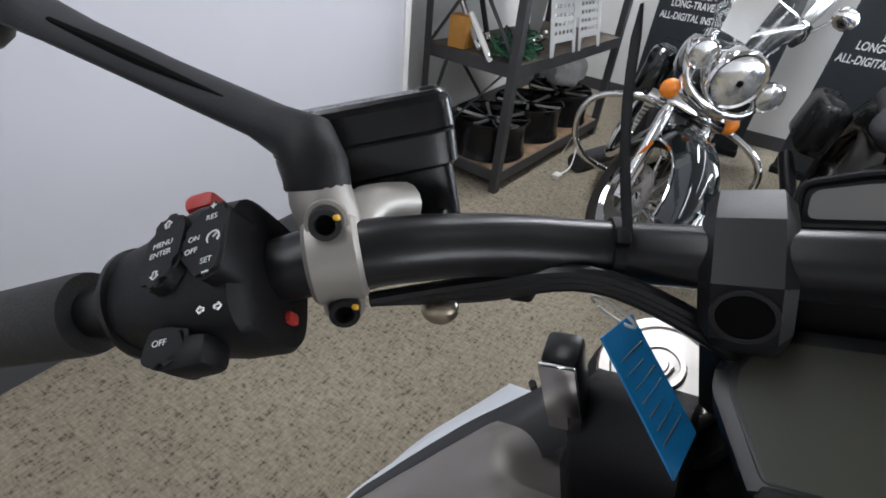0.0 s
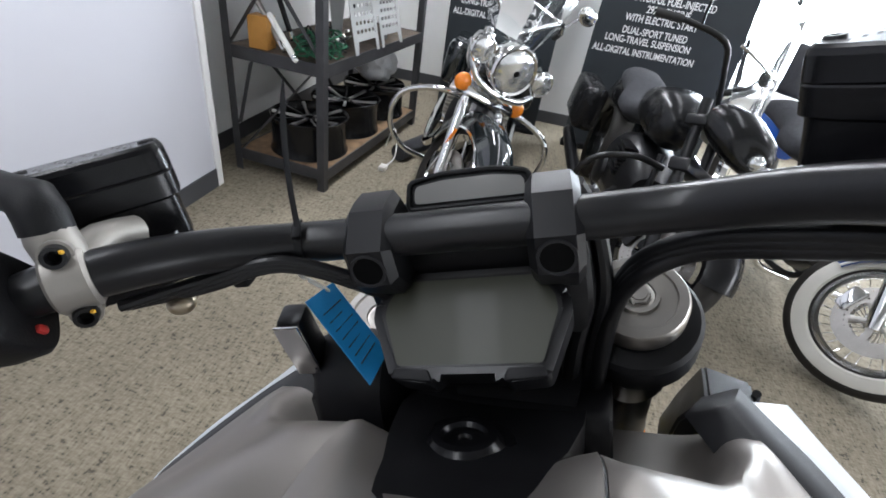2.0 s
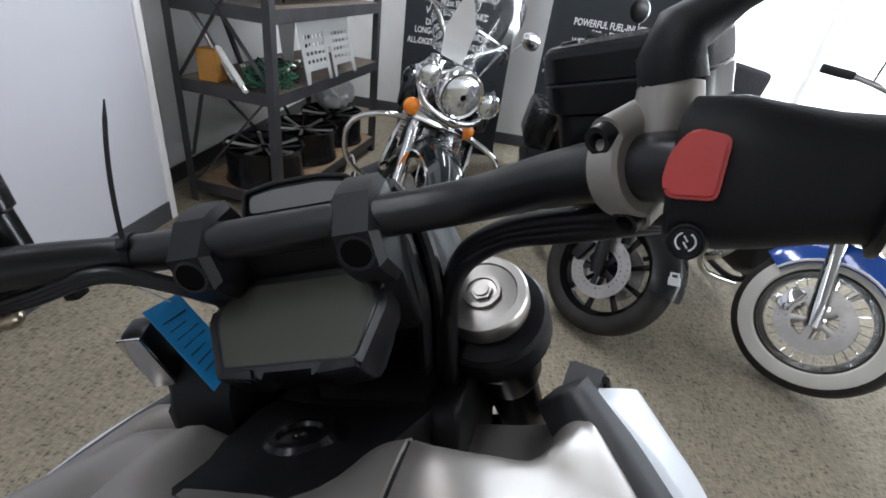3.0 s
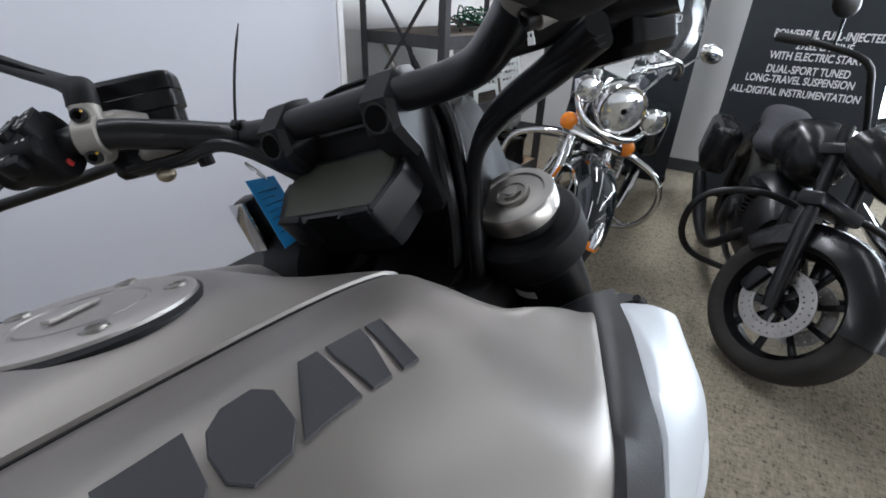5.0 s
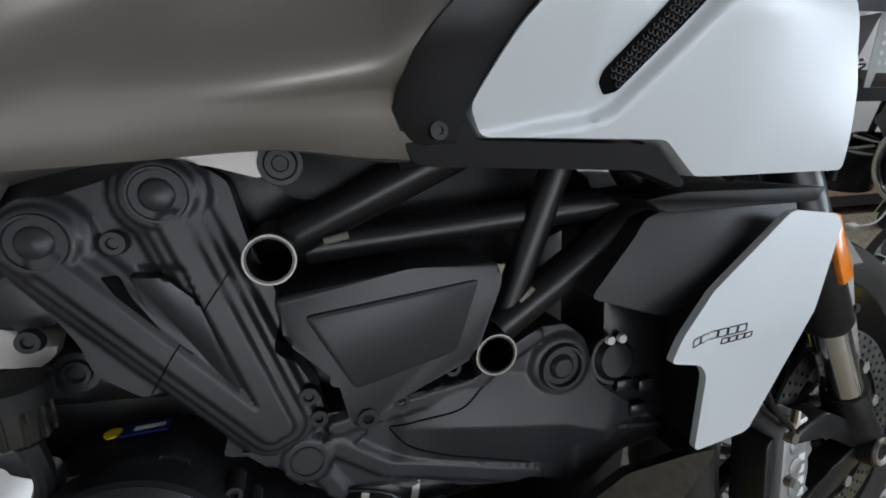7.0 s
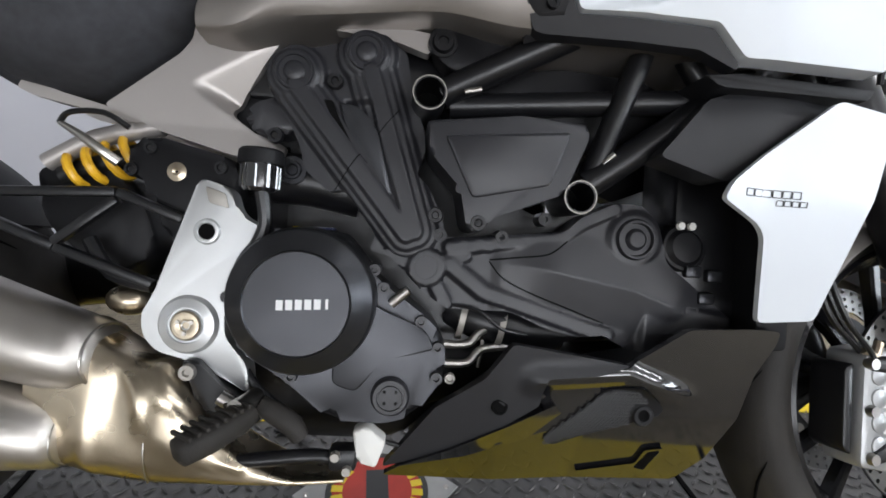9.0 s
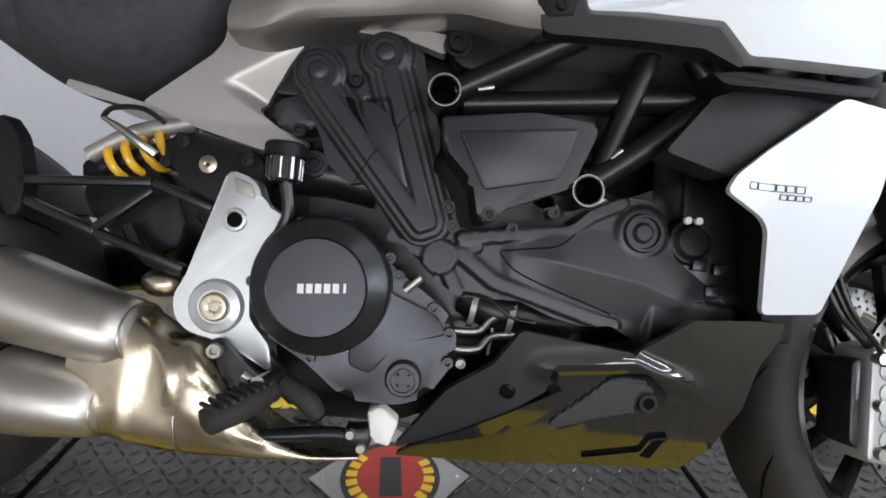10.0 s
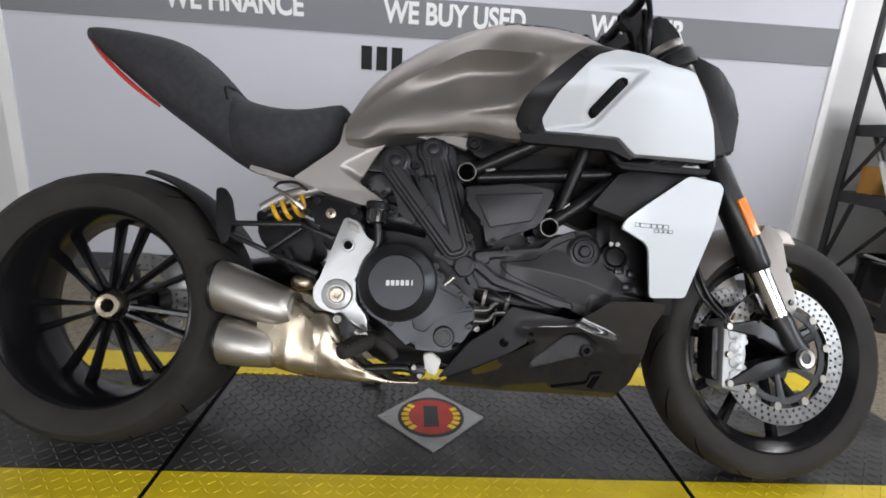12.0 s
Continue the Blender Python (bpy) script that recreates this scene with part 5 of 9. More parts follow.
ep("cover_bolt", bm, BLACKSAT, "", bcov)
# crankcase and clutch cover
bm = B()
slab(bm, rounded([(0.650, 0.185), (0.745, 0.185), (0.790, 0.128), (0.852, 0.084), (0.876, 0.060), (0.880, 0.012), (0.844, -0.040), (0.806, -0.052), (0.738, -0.048), (0.682, 0.000), (0.622, 0.036), (0.606, 0.106), (0.620, 0.150)], 0.014, 3), 0.0, -0.118, 0.012, 3)
case = ep("crankcase_cover", bm, CLUTCH, "anthracite crankcase cover")
bm = B()
lathe(bm, [(0.0, 0.049), (0.0590, 0.049), (0.0605, 0.0505), (0.0620, 0.0480), (0.0815, 0.0345), (0.0845, 0.0320), (0.0870, 0.0270), (0.0885, 0.018), (0.0895, 0.0)], along((0.702, -0.115, 0.100), (0, -1, 0)), 64)
clut = ep("clutch_cover", bm, CLUTCH, "round anthracite clutch cover", case, 14)
for k in range(6):
    bm = B()
    box(bm, (0.684 + 0.0105 * k, -0.1656, 0.0985 + 0.0006 * k), (0.0075 if k != 5 else 0.003, 0.0010, 0.0115), 0.0, pose(0, 0, 0))
    part("cover_print", bm, PRINT, clut, "white printed block")
bm = B()
slab(bm, rounded([(0.745, 0.150), (0.790, 0.095), (0.850, 0.070), (0.865, 0.045), (0.800, 0.030), (0.770, -0.01), (0.740, 0.00)], 0.010, 3), -0.09, -0.130, 0.010, 3)
ep("case_bulge", bm, CLUTCH, "", case)
bm = B()
lathe(bm, [(0.0, 0.006), (0.014, 0.006), (0.0145, 0.0035), (0.0165, 0.0035), (0.017, 0.006), (0.021, 0.006), (0.024, 0.002), (0.024, -0.03)], along((0.812, -0.122, -0.016), (0, -1, 0)), 32)
plug = ep("filler_plug", bm, ENGINE, "black round oil filler plug", case)
for a in range(4):
    bm = B()
    c, s = math.cos(radians(45 + 90 * a)), math.sin(radians(45 + 90 * a))
    box(bm, (0.812 + 0.010 * c, -0.1285, -0.016 + 0.010 * s), (0.003, 0.002, 0.003))
    ep("plug_notch", bm, BLACKHOLE, "", plug, 0)
for x, z in ((0.655, 0.168), (0.742, 0.168), (0.798, 0.118), (0.846, 0.078), (0.868, 0.046), (0.868, 0.008), (0.612, 0.100), (0.633, 0.045), (0.786, 0.140), (0.690, 0.005)):
    bm = B()
    lathe(bm, [(0.0, 0.004), (0.0032, 0.004), (0.0038, 0.009), (0.0075, 0.009), (0.008, 0.0), (0.008, -0.02)], along((x, -0.117, z), (0, -1, 0)), 14)
    ep("case_bolt", bm, ENGINE, "", case)
# hose clips and a pale cap under the front cover
for x, z in ((0.905, 0.078), (0.958, 0.066)):
    bm = B()
    lathe(bm, [(0.0300, -0.004), (0.0322, -0.004), (0.0322, 0.004), (0.0300, 0.004)], along((x, -0.060, z), (1, -0.1, -0.2)), 24, closed=True)
    ep("hose_clip", bm, CLAMP, "grey metal hose clip")
bm = B()
lathe(bm, [(0.0, 0.004), (0.0035, 0.004), (0.0045, 0.007), (0.0065, 0.007), (0.0072, 0.0)], along((0.887, -0.100, 0.003), (0, -1, 0)), 12)
ep("drain_bolt", bm, CLAMP, "grey metal drain bolt")
# oil maker's sticker on top of the case
bm = B()
box(bm, (0.708, -0.066, 0.1885), (0.040, 0.018, 0.002), 0.0, pose(0, 0, 0))
stk = ep("case_sticker", bm, mat("navy_sticker", (0.010, 0.020, 0.130), 0.3, 0, 0.05, 20, 0), "dark blue sticker with white mark", case, 0)
bm = B()
box(bm, (0.712, -0.066, 0.1897), (0.026, 0.006, 0.0006), 0.0, pose(0, 0, 0))
ep("sticker_mark", bm, PRINT, "", stk, 0)
bm = B()
lathe(bm, [(0.0, 0.002), (0.008, 0.002), (0.008, 0.0)], pose(0.681, -0.066, 0.1875), 16)
ep("yellow_mark", bm, YELLOWP, "round yellow mark", case, 0)
bm = B()
cyl(bm, (0.808, -0.130, 0.100), (0.828, -0.134, 0.118), 0.006, 0.006, 12)
ep("breather_stub", bm, STEEL, "small metal stub", case)
# bolts along the side box and cover, pipes below
for x, z in ((0.865, 0.187), (0.945, 0.188), (1.000, 0.214)):
    bm = B()
    lathe(bm, [(0.0, 0.004), (0.0035, 0.004), (0.004, 0.008), (0.0085, 0.008), (0.009, -0.02)], along((x, -0.10, z), (0, -1, 0)), 14)
    ep("cover_bolt", bm, BLACKSAT)
for z in (0.045, 0.020):
    bm = B()
    tube(bm, [(0.872, -0.09, z), (0.91, -0.09, z + 0.001), (0.93, -0.085, z + 0.018), (0.975, -0.07, z + 0.020)], 0.0055, 10, 5)
    ep("coolant_pipe", bm, STEEL, "bare metal coolant pipe")
bm = B()
tube(bm, [(0.89, -0.05, 0.09), (0.93, -0.06, 0.075), (0.98, -0.06, 0.065), (1.04, -0.05, 0.06)], [0.026, 0.03, 0.03, 0.03], 16, 4)
ep("oil_cooler_hose", bm, BLACKSAT)
bm = B()
tube(bm, [(0.885, -0.10, 0.098), (0.92, -0.108, 0.092), (0.95, -0.108, 0.070), (0.985, -0.10, 0.062)], 0.0022, 8, 4)
ep("thin_cable", bm, BLACKSAT)
bm = B()
tube(bm, [(0.925, -0.07, 0.095), (0.932, -0.075, 0.050), (0.928, -0.07, 0.010)], 0.0025, 8, 4)
ep("thin_cable", bm, STEEL, "thin pale cable")
# dark water pump area behind the wing
bm = B()
lathe(bm, [(0.0, 0.022), (0.020, 0.022), (0.026, 0.016), (0.030, 0.016), (0.034, 0.010), (0.036, 0.0)], along((1.195, -0.085, 0.185), (0, -1, 0.1)), 24)
pump = ep("horn", bm, BLACKSAT, "black round horn behind the side panel")
for x in (1.183, 1.198):
    bm = B()
    cyl(bm, (x, -0.107, 0.215), (x, -0.112, 0.215), 0.0055, 0.005, 12)
    ep("horn_rivet", bm, WHITEPL, "pale rivet", pump)
bm = B()
box(bm, (1.235, -0.05, 0.21), (0.11, 0.10, 0.28), 0.01)
ep("radiator_side_tank", bm, BLACKSAT)
bm = B()
box(bm, (1.29, 0, 0.21), (0.045, 0.29, 0.30), 0.006)
rad = ep("radiator", bm, BLACKPL, "black radiator behind the front wheel")
for x, z in ((1.205, 0.155), (1.235, 0.150), (1.225, 0.120)):
    bm = B()
    box(bm, (x, -0.10, z), (0.022, 0.02, 0.016), 0.003)
    ep("wiring_plug", bm, CLUTCH)

# ---- trellis frame ----
def ftube(p0, p1, r=0.0175, name="frame_tube", mt=None, seg=20):
    bm = B()
    cyl(bm, p0, p1, r, r, seg)
    return mparts(name, bm, mt or BLACKSAT, "black steel frame tube")


for s in (1, -1):
    fl = 1 if s > 0 else -1
    ftube((0.858, -0.112 * fl, 0.364), (1.02, -0.145 * fl, 0.440), 0.018)
    ftube((0.870, -0.100 * fl, 0.352), (1.21, -0.125 * fl, 0.375), 0.0155)
    ftube((1.045, -0.120 * fl, 0.258), (1.215, -0.140 * fl, 0.382), 0.0185)
    ftube((1.052, -0.118 * fl, 0.268), (1.108, -0.135 * fl, 0.432), 0.0150)
    ftube((1.165, -0.125 * fl, 0.430), (1.205, -0.125 * fl, 0.372), 0.0145)
    ftube((1.19, -0.135 * fl, 0.372), (1.36, -0.07 * fl, 0.46), 0.018)
    for x, z in ((0.842, 0.354), (1.031, 0.241)):
        bm = B()
        lathe(bm, [(0.0172, 0.030), (0.0205, 0.030), (0.0208, 0.027), (0.0208, -0.05), (0.0172, -0.05)], along((x, -0.118 * fl, z), (0, -fl, 0)), 32, closed=True)
        bos = mparts("frame_boss", bm, BLACKSAT, "open round end of a frame tube")
        bm = B()
        lathe(bm, [(0.0190, 0.0303), (0.0205, 0.0303), (0.0205, 0.0292), (0.0190, 0.0292)], along((x, -0.118 * fl, z), (0, -fl, 0)), 32, closed=True)
        part("bare_edge", bm, CLAMP, bos, "bare metal rim of the tube end")
        # near black disc stands in for the shade deep in the open tube
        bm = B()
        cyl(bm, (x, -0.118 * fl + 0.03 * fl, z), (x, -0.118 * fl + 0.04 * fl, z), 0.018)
        part("tube_shade_disc", bm, BLACKHOLE, bos)
# short bright marks that lie along the frame tubes
for x0, z0, x1, z1 in ((0.885, 0.362, 0.905, 0.366), (1.062, 0.285, 1.075, 0.298), (1.140, 0.340, 1.165, 0.354)):
    bm = B()
    tube(bm, [(x0, -0.134, z0), (x1, -0.136, z1)], 0.0035, 8)
    mparts("bright_tube_mark", bm, STEEL, "short bright mark along the frame tube")
bm = B()
slab(bm, rounded([(0.838, 0.440), (0.855, 0.452), (0.900, 0.440), (0.96, 0.432), (0.93, 0.410), (0.872, 0.392), (0.850, 0.410)], 0.010, 3), -0.07, -0.112, 0.006)
brk = mparts("tank_bracket", bm, BLACKPL, "black tank bracket")
bm = B()
lathe(bm, [(0.0, 0.004), (0.006, 0.004), (0.007, 0.008), (0.012, 0.008), (0.014, 0.002), (0.018, 0.002), (0.019, -0.005)], along((0.857, -0.112, 0.427), (0, -1, 0)), 24)
part("bracket_bolt", bm, BLACKSAT, brk)
bm = B()
slab(bm, rounded([(0.90, 0.40), (1.02, 0.42), (1.16, 0.41), (1.20, 0.36), (1.05, 0.30), (0.88, 0.34)], 0.02, 3), 0.08, -0.075, 0.01)
mparts("airbox", bm, BLACKPL, "matte black airbox inside the frame")
# radiator cover and white wing, on both sides
for s in (1, -1):
    xf = FLIP if s < 0 else None
    bm = B()
    panel(bm, rounded([(1.1146, 0.2922), (1.1691, 0.3611), (1.2231, 0.3798), (1.3716, 0.3724), (1.3700, 0.3356), (1.1922, 0.2653)], 0.008, 3), lambda x, z: -0.172 - 0.10 * (min(x, 1.24) - 1.115) + 0.22 * max(0, x - 1.27) + 0.25 * max(0, z - 0.345), 0.05, 0.02)
    rcov = mparts("radiator_cover", bm, CHARPL, "matte black radiator side cover", xf)
    bm = B()

    def wing_y(x, z):
        return -0.226 + 0.348 * (min(x, 1.22) - 1.157) + 0.08 * max(0, x - 1.22) - 0.2095 * (min(z, 0.25) - 0.25) - 0.05 * max(0, z - 0.25)

    panel(bm, rounded([(1.3102, 0.3617), (1.3786, 0.3516), (1.3871, 0.3390), (1.3712, 0.2606), (1.3275, 0.1032), (1.2491, 0.0994), (1.2335, 0.2027), (1.2219, 0.2174), (1.1624, 0.2414), (1.1737, 0.2601)], 0.009, 4), wing_y, 0.008, 0.015)
    wing = mparts("side_wing", bm, WHITE, "satin white radiator wing", xf, 40)
    # outlined marks that follow the wing's face
    for x0, z0, dx, w, h, n in ((1.2000, 0.2510, 0.0128, 0.0112, 0.0078, 6), (1.2440, 0.2412, 0.0104, 0.0090, 0.0058, 4)):
        for k in range(n):
            bm = B()
            outline_mark(bm, x0 + dx * k, 0.0, z0, w, h)
            for v in bm.verts:
                v.co.y += wing_y(v.co.x, v.co.z) - 0.0006
            part("model_mark", bm, GREYPRINT, wing, "dark outlined model mark", xf, 0)
    bm = B()
    slab(bm, rounded([(1.150, 0.382), (1.190, 0.386), (1.360, 0.380), (1.350, 0.366), (1.170, 0.370)], 0.004, 2), -0.10, -0.195, 0.004)
    part("shadow_gap_trim", bm, BLACKPL, rcov, "", xf)

# ---- belly pan ----
def belly_y(x, z):
    turn = min(-0.030, -0.118 + (x - 0.80) * 0.34)
    # the side leans in towards the deck, with a sharper turn below
    y = -0.156 + 0.21 * (0.060 - z) + 0.40 * max(0, turn - z) + 0.15 * max(0, 0.95 - x)
    # a blade rises from the rear tip to the grill's top and runs out to a point forward
    blade = line_dist(x, z, ((0.985, 0.018), (1.100, 0.027), (1.125, 0.017), (1.205, -0.010)))
    return y - 0.010 * ease((0.022 - blade) / 0.022) * ease((1.215 - x) / 0.085)


for s in (1, -1):
    xf = FLIP if s < 0 else None
    bm = B()
    panel(bm, rounded([(1.100, 0.036), (1.172, 0.086), (1.250, 0.090), (1.288, 0.088), (1.286, 0.070), (1.266, 0.030), (1.244, -0.100), (1.215, -0.142), (1.060, -0.140), (0.805, -0.130), (0.835, -0.108), (1.010, -0.022), (0.992, -0.010), (0.990, 0.018)], 0.006, 3), belly_y, 0.012, 0.004)
    belly = mparts("belly_pan", bm, GLOSSBLK, "gloss black belly pan", xf, 45)
    bm = B()
    panel(bm, rounded([(0.955, 0.062), (1.100, 0.040), (1.063, 0.028), (0.998, 0.022), (0.994, -0.016), (0.923, -0.064), (0.835, -0.102), (0.805, -0.112), (0.868, -0.025), (0.925, 0.016)], 0.005, 2), lambda x, z: belly_y(x, z) - 0.006, 0.016, 0.008)
    upper = part("matte_upper_panel", bm, CHARPL, belly, "matte black upper part of the belly pan", xf)
    bm = B()
    lathe(bm, [(0.0, 0.0005), (0.0068, 0.0005), (0.0072, 0.0015), (0.0098, 0.0012), (0.0105, -0.003)], along((0.945, belly_y(0.945, -0.018) - 0.0065, -0.018), (0, -1, 0)), 24)
    part("pan_bolt", bm, BLACKHOLE, upper, "", xf)
    # blade under the matte panel, turned down to the deck
    bm = B()
    loops = []
    for (x0, z0), (x1, z1), w in (((1.012, -0.012), (1.024, -0.026), 0.004), ((0.960, -0.040), (0.985, -0.062), 0.006), ((0.890, -0.078), (0.910, -0.092), 0.004), ((0.822, -0.108), (0.828, -0.112), 0.001)):
        loops.append([(x0, belly_y(x0, z0) - 0.012, z0), (x1, belly_y(x1, z1) - 0.002, z1), (x1, belly_y(x1, z1) + 0.02, z1 - w), (x0, belly_y(x0, z0) + 0.02, z0 + w)])
    loft(bm, loops)
    part("pan_blade", bm, GLOSSBLK, belly, "gloss black blade", xf, 30)
    bm = B()
    panel(bm, rounded([(1.006, -0.064), (1.078, 0.006), (1.121, 0.012), (1.154, -0.016), (1.150, -0.026), (1.113, -0.040), (1.021, -0.075)], 0.005, 3), lambda x, z: belly_y(x, z) - 0.0030, 0.006, 0.008)
    grill = part("grill_frame", bm, BLACKPL, belly, "black mesh grill in the belly pan", xf)
    bm = B()
    for i in range(26):
        for j in range(18):
            x, z = 1.010 + 0.0050 * i + (0.0025 if j % 2 else 0), -0.070 + 0.0044 * j
            inside = z < -0.058 + (x - 1.006) * 0.90 and z > -0.072 + (x - 1.012) * 0.32 and z < 0.004 + (x - 1.08) * 0.12 and math.hypot(x - 1.128, z + 0.027) > 0.018 and z < 0.008 - (x - 1.115) * 0.9
            if inside:
                lathe(bm, [(0.0015, 0.0010), (0.0025, 0.0010), (0.0025, 0.0), (0.0015, 0.0)], along((x, belly_y(x, z) - 0.0030, z), (0, -1, 0)), 6, closed=True)
    part("grill_mesh", bm, BLACKSAT, grill, "", xf)
    gy = belly_y(1.128, -0.024) - 0.003
    bm = B()
    lathe(bm, [(0.0075, 0.0), (0.0075, 0.003), (0.012, 0.003), (0.014, 0.0)], along((1.128, gy, -0.026), (0, -1, 0)), 24)
    part("grill_boss", bm, BLACKPL, grill, "", xf)
    bm = B()
    cyl(bm, (1.128, gy - 0.0012, -0.026), (1.128, gy + 0.002, -0.026), 0.0076)
    part("boss_hole", bm, BLACKHOLE, grill, "", xf)
    bm = B()
    panel(bm, rounded([(1.150, -0.084), (1.176, -0.080), (1.164, -0.127), (1.066, -0.124), (1.145, -0.108)], 0.004, 2), lambda x, z: belly_y(x, z) - 0.006, 0.01, 0.008)
    outlet = part("pan_outlet", bm, GLOSSBLK, belly, "outlet in the belly pan", xf)
    bm = B()
    panel(bm, rounded([(1.156, -0.088), (1.171, -0.085), (1.161, -0.120), (1.146, -0.116)], 0.002, 2), lambda x, z: belly_y(x, z) - 0.0068, 0.004, 0.008)
    part("outlet_opening", bm, BLACKHOLE, outlet, "", xf)
bm = B()
slab(bm, [(0.84, -0.108), (1.21, -0.122), (1.245, -0.09), (1.26, 0.06), (1.10, 0.03), (0.98, 0.0), (0.88, -0.06)], 0.045, -0.045, 0.0)
mparts("pan_core", bm, BLACKSAT, "dark inside of the belly pan")

# ---- exhaust ----
def can(rows, seg=36):
    bm = B()
    loops = []
    for p, ry, rz in rows:
        loops.append([Vector(p) + Vector((0, ry * math.cos(2 * math.pi * k / seg), rz * math.sin(2 * math.pi * k / seg))) for k in range(seg)])
    return loft(bm, loops)


COLLECT = ((0.400, 0.044, -0.098, 0.050), (0.440, 0.051, -0.108, 0.066), (0.480, 0.053, -0.117, 0.044), (0.515, 0.053, -0.123, 0.024), (0.545, 0.052, -0.126, 0.020), (0.562, 0.051, -0.127, 0.008), (0.582, 0.049, -0.127, -0.020), (0.620, 0.045, -0.127, -0.072), (0.665, 0.041, -0.126, -0.102), (0.705, 0.036, -0.126, -0.116), (0.760, 0.028, -0.125, -0.118))


def pressed(x, z):
    """Relief of the collector's pressed side: an S shaped ridge, a dome, a hollow and a flat lower strip."""
    ridge = line_dist(x, z, ((0.492, 0.040), (0.508, 0.018), (0.526, -0.008), (0.531, -0.036), (0.548, -0.052), (0.580, -0.064)))
    h = 0.0060 * math.exp(-(ridge / 0.0075) ** 2)
    h += 0.0075 * math.exp(-((x - 0.558) / 0.020) ** 2 - ((z + 0.012) / 0.026) ** 2)
    h -= 0.0060 * math.exp(-((x - 0.503) / 0.016) ** 2 - ((z + 0.010) / 0.030) ** 2)
    h += 0.0035 * math.exp(-((x - 0.470) / 0.010) ** 2) * ease((-0.02 - z) / 0.03)
    low = line_dist(x, z, ((0.541, -0.068), (0.566, -0.077), (0.640, -0.100)))
    h += 0.0035 * math.exp(-(low / 0.005) ** 2)
    return h - 0.0020 * ease((-0.090 - z) / 0.012)


bm = B()
loops = []
cols = list(zip(*COLLECT))
for k in range(91):
    x = 0.400 + 0.004 * k
    w, z0, z1 = (hermite(cols[0], cols[i], x) for i in (1, 2, 3))
    lp = []
    for i in range(56):
        a = 2 * math.pi * i / 56
        c, q = math.cos(a), math.sin(a)
        y = w * math.copysign(abs(c) ** (2 / 3.6), c)
        z = (z0 + z1) / 2 + (z1 - z0) / 2 * math.copysign(abs(q) ** (2 / 3.6), q)
        lp.append((x, y - (pressed(x, z) * min(1, -y / w * 1.2) if y < 0 else 0), z))
    loops.append(lp)
loft(bm, loops)
exh = mparts("exhaust", bm, GOLDST, "heat tinted steel exhaust collector", Matrix.Translation((0, -0.098, 0)), 70)
bm = B()
tube(bm, [(0.5365, -0.1512, -0.066), (0.5370, -0.1512, -0.084), (0.5372, -0.1465, -0.104), (0.5372, -0.138, -0.118)], 0.0011, 8, 4)
part("press_seam", bm, STEEL, exh, "upright weld seam")
up = part("upper_silencer", can([((0.300, -0.125, 0.068), 0.049, 0.052), ((0.305, -0.125, 0.0685), 0.053, 0.0575), ((0.340, -0.125, 0.061), 0.0535, 0.0565), ((0.376, -0.124, 0.050), 0.0530, 0.0535), ((0.420, -0.122, 0.0365), 0.0520, 0.0500), ((0.452, -0.119, 0.0285), 0.0495, 0.0450), ((0.474, -0.115, 0.0245), 0.0440, 0.0370)]), EXH, exh, "brushed steel upper silencer", smooth=70)
low = part("lower_silencer", can([((0.318, -0.125, -0.050), 0.047, 0.049), ((0.323, -0.125, -0.0505), 0.051, 0.0535), ((0.360, -0.124, -0.055), 0.0515, 0.0520), ((0.400, -0.121, -0.060), 0.0510, 0.0475), ((0.430, -0.117, -0.066), 0.0480, 0.0420), ((0.442, -0.112, -0.069), 0.0430, 0.0360)]), EXH, exh, "brushed steel lower silencer", smooth=70)
for rows, pr_ in (((0.304, 0.0685, 0.0575, 0.053), up), ((0.322, -0.0505, 0.0535, 0.051), low)):
    x, z, rz, ry = rows
    bm = B()
    lathe(bm, [(0.85, -0.006), (1.0, -0.006), (1.03, 0.0), (1.0, 0.004)], Matrix.Translation((x - 0.002, -0.125, z)) @ Matrix.Diagonal((1, ry, rz, 1)) @ pose(0, 0, 0, 0, 90, 0), 36)
    part("end_ring", bm, BLACKSAT, pr_, "black silencer end ring")
    bm = B()
    cyl(bm, (x - 0.006, -0.125, z), (x - 0.003, -0.125, z), rz * 0.86)
    part("outlet", bm, BLACKHOLE, pr_)
for cx, cy, cz, ry, rz in ((0.4745, -0.115, 0.0245, 0.0445, 0.0375), (0.4425, -0.112, -0.069, 0.0435, 0.0365)):
    bm = B()
    pts = [(cx + 0.004 * math.cos(2 * math.pi * k / 36), cy + ry * math.cos(2 * math.pi * k / 36), cz + rz * math.sin(2 * math.pi * k / 36)) for k in range(37)]
    tube(bm, pts, 0.0022, 8)
    part("weld_seam", bm, STEEL, exh, "weld seam around the silencer")
bm = B()
ball(bm, (0.475, -0.070, 0.085), (0.030, 0.025, 0.020))
part("exhaust_valve_dome", bm, GOLDST, exh)

# ---- rear set plate, peg, pedal, reservoir ----
bm = B()
slab(bm, rounded([(0.572, 0.242), (0.608, 0.230), (0.618, 0.200), (0.648, 0.184), (0.645, 0.172), (0.616, 0.136), (0.606, 0.104), (0.608, 0.050), (0.636, 0.016), (0.640, -0.020), (0.622, -0.008), (0.576, 0.018), (0.530, 0.030), (0.513, 0.048), (0.510, 0.075), (0.524, 0.100)], 0.010, 4), -0.085, -0.116, 0.005, 3)
rset = mparts("rear_set_plate", bm, ALU, "cast silver footrest plate")
bm = B()
slab(bm, rounded([(0.579, 0.232), (0.603, 0.224), (0.608, 0.206), (0.584, 0.212)], 0.003, 2), -0.11, -0.1175, 0.001)
part("plate_recess", bm, CLAMP, rset)
bm = B()
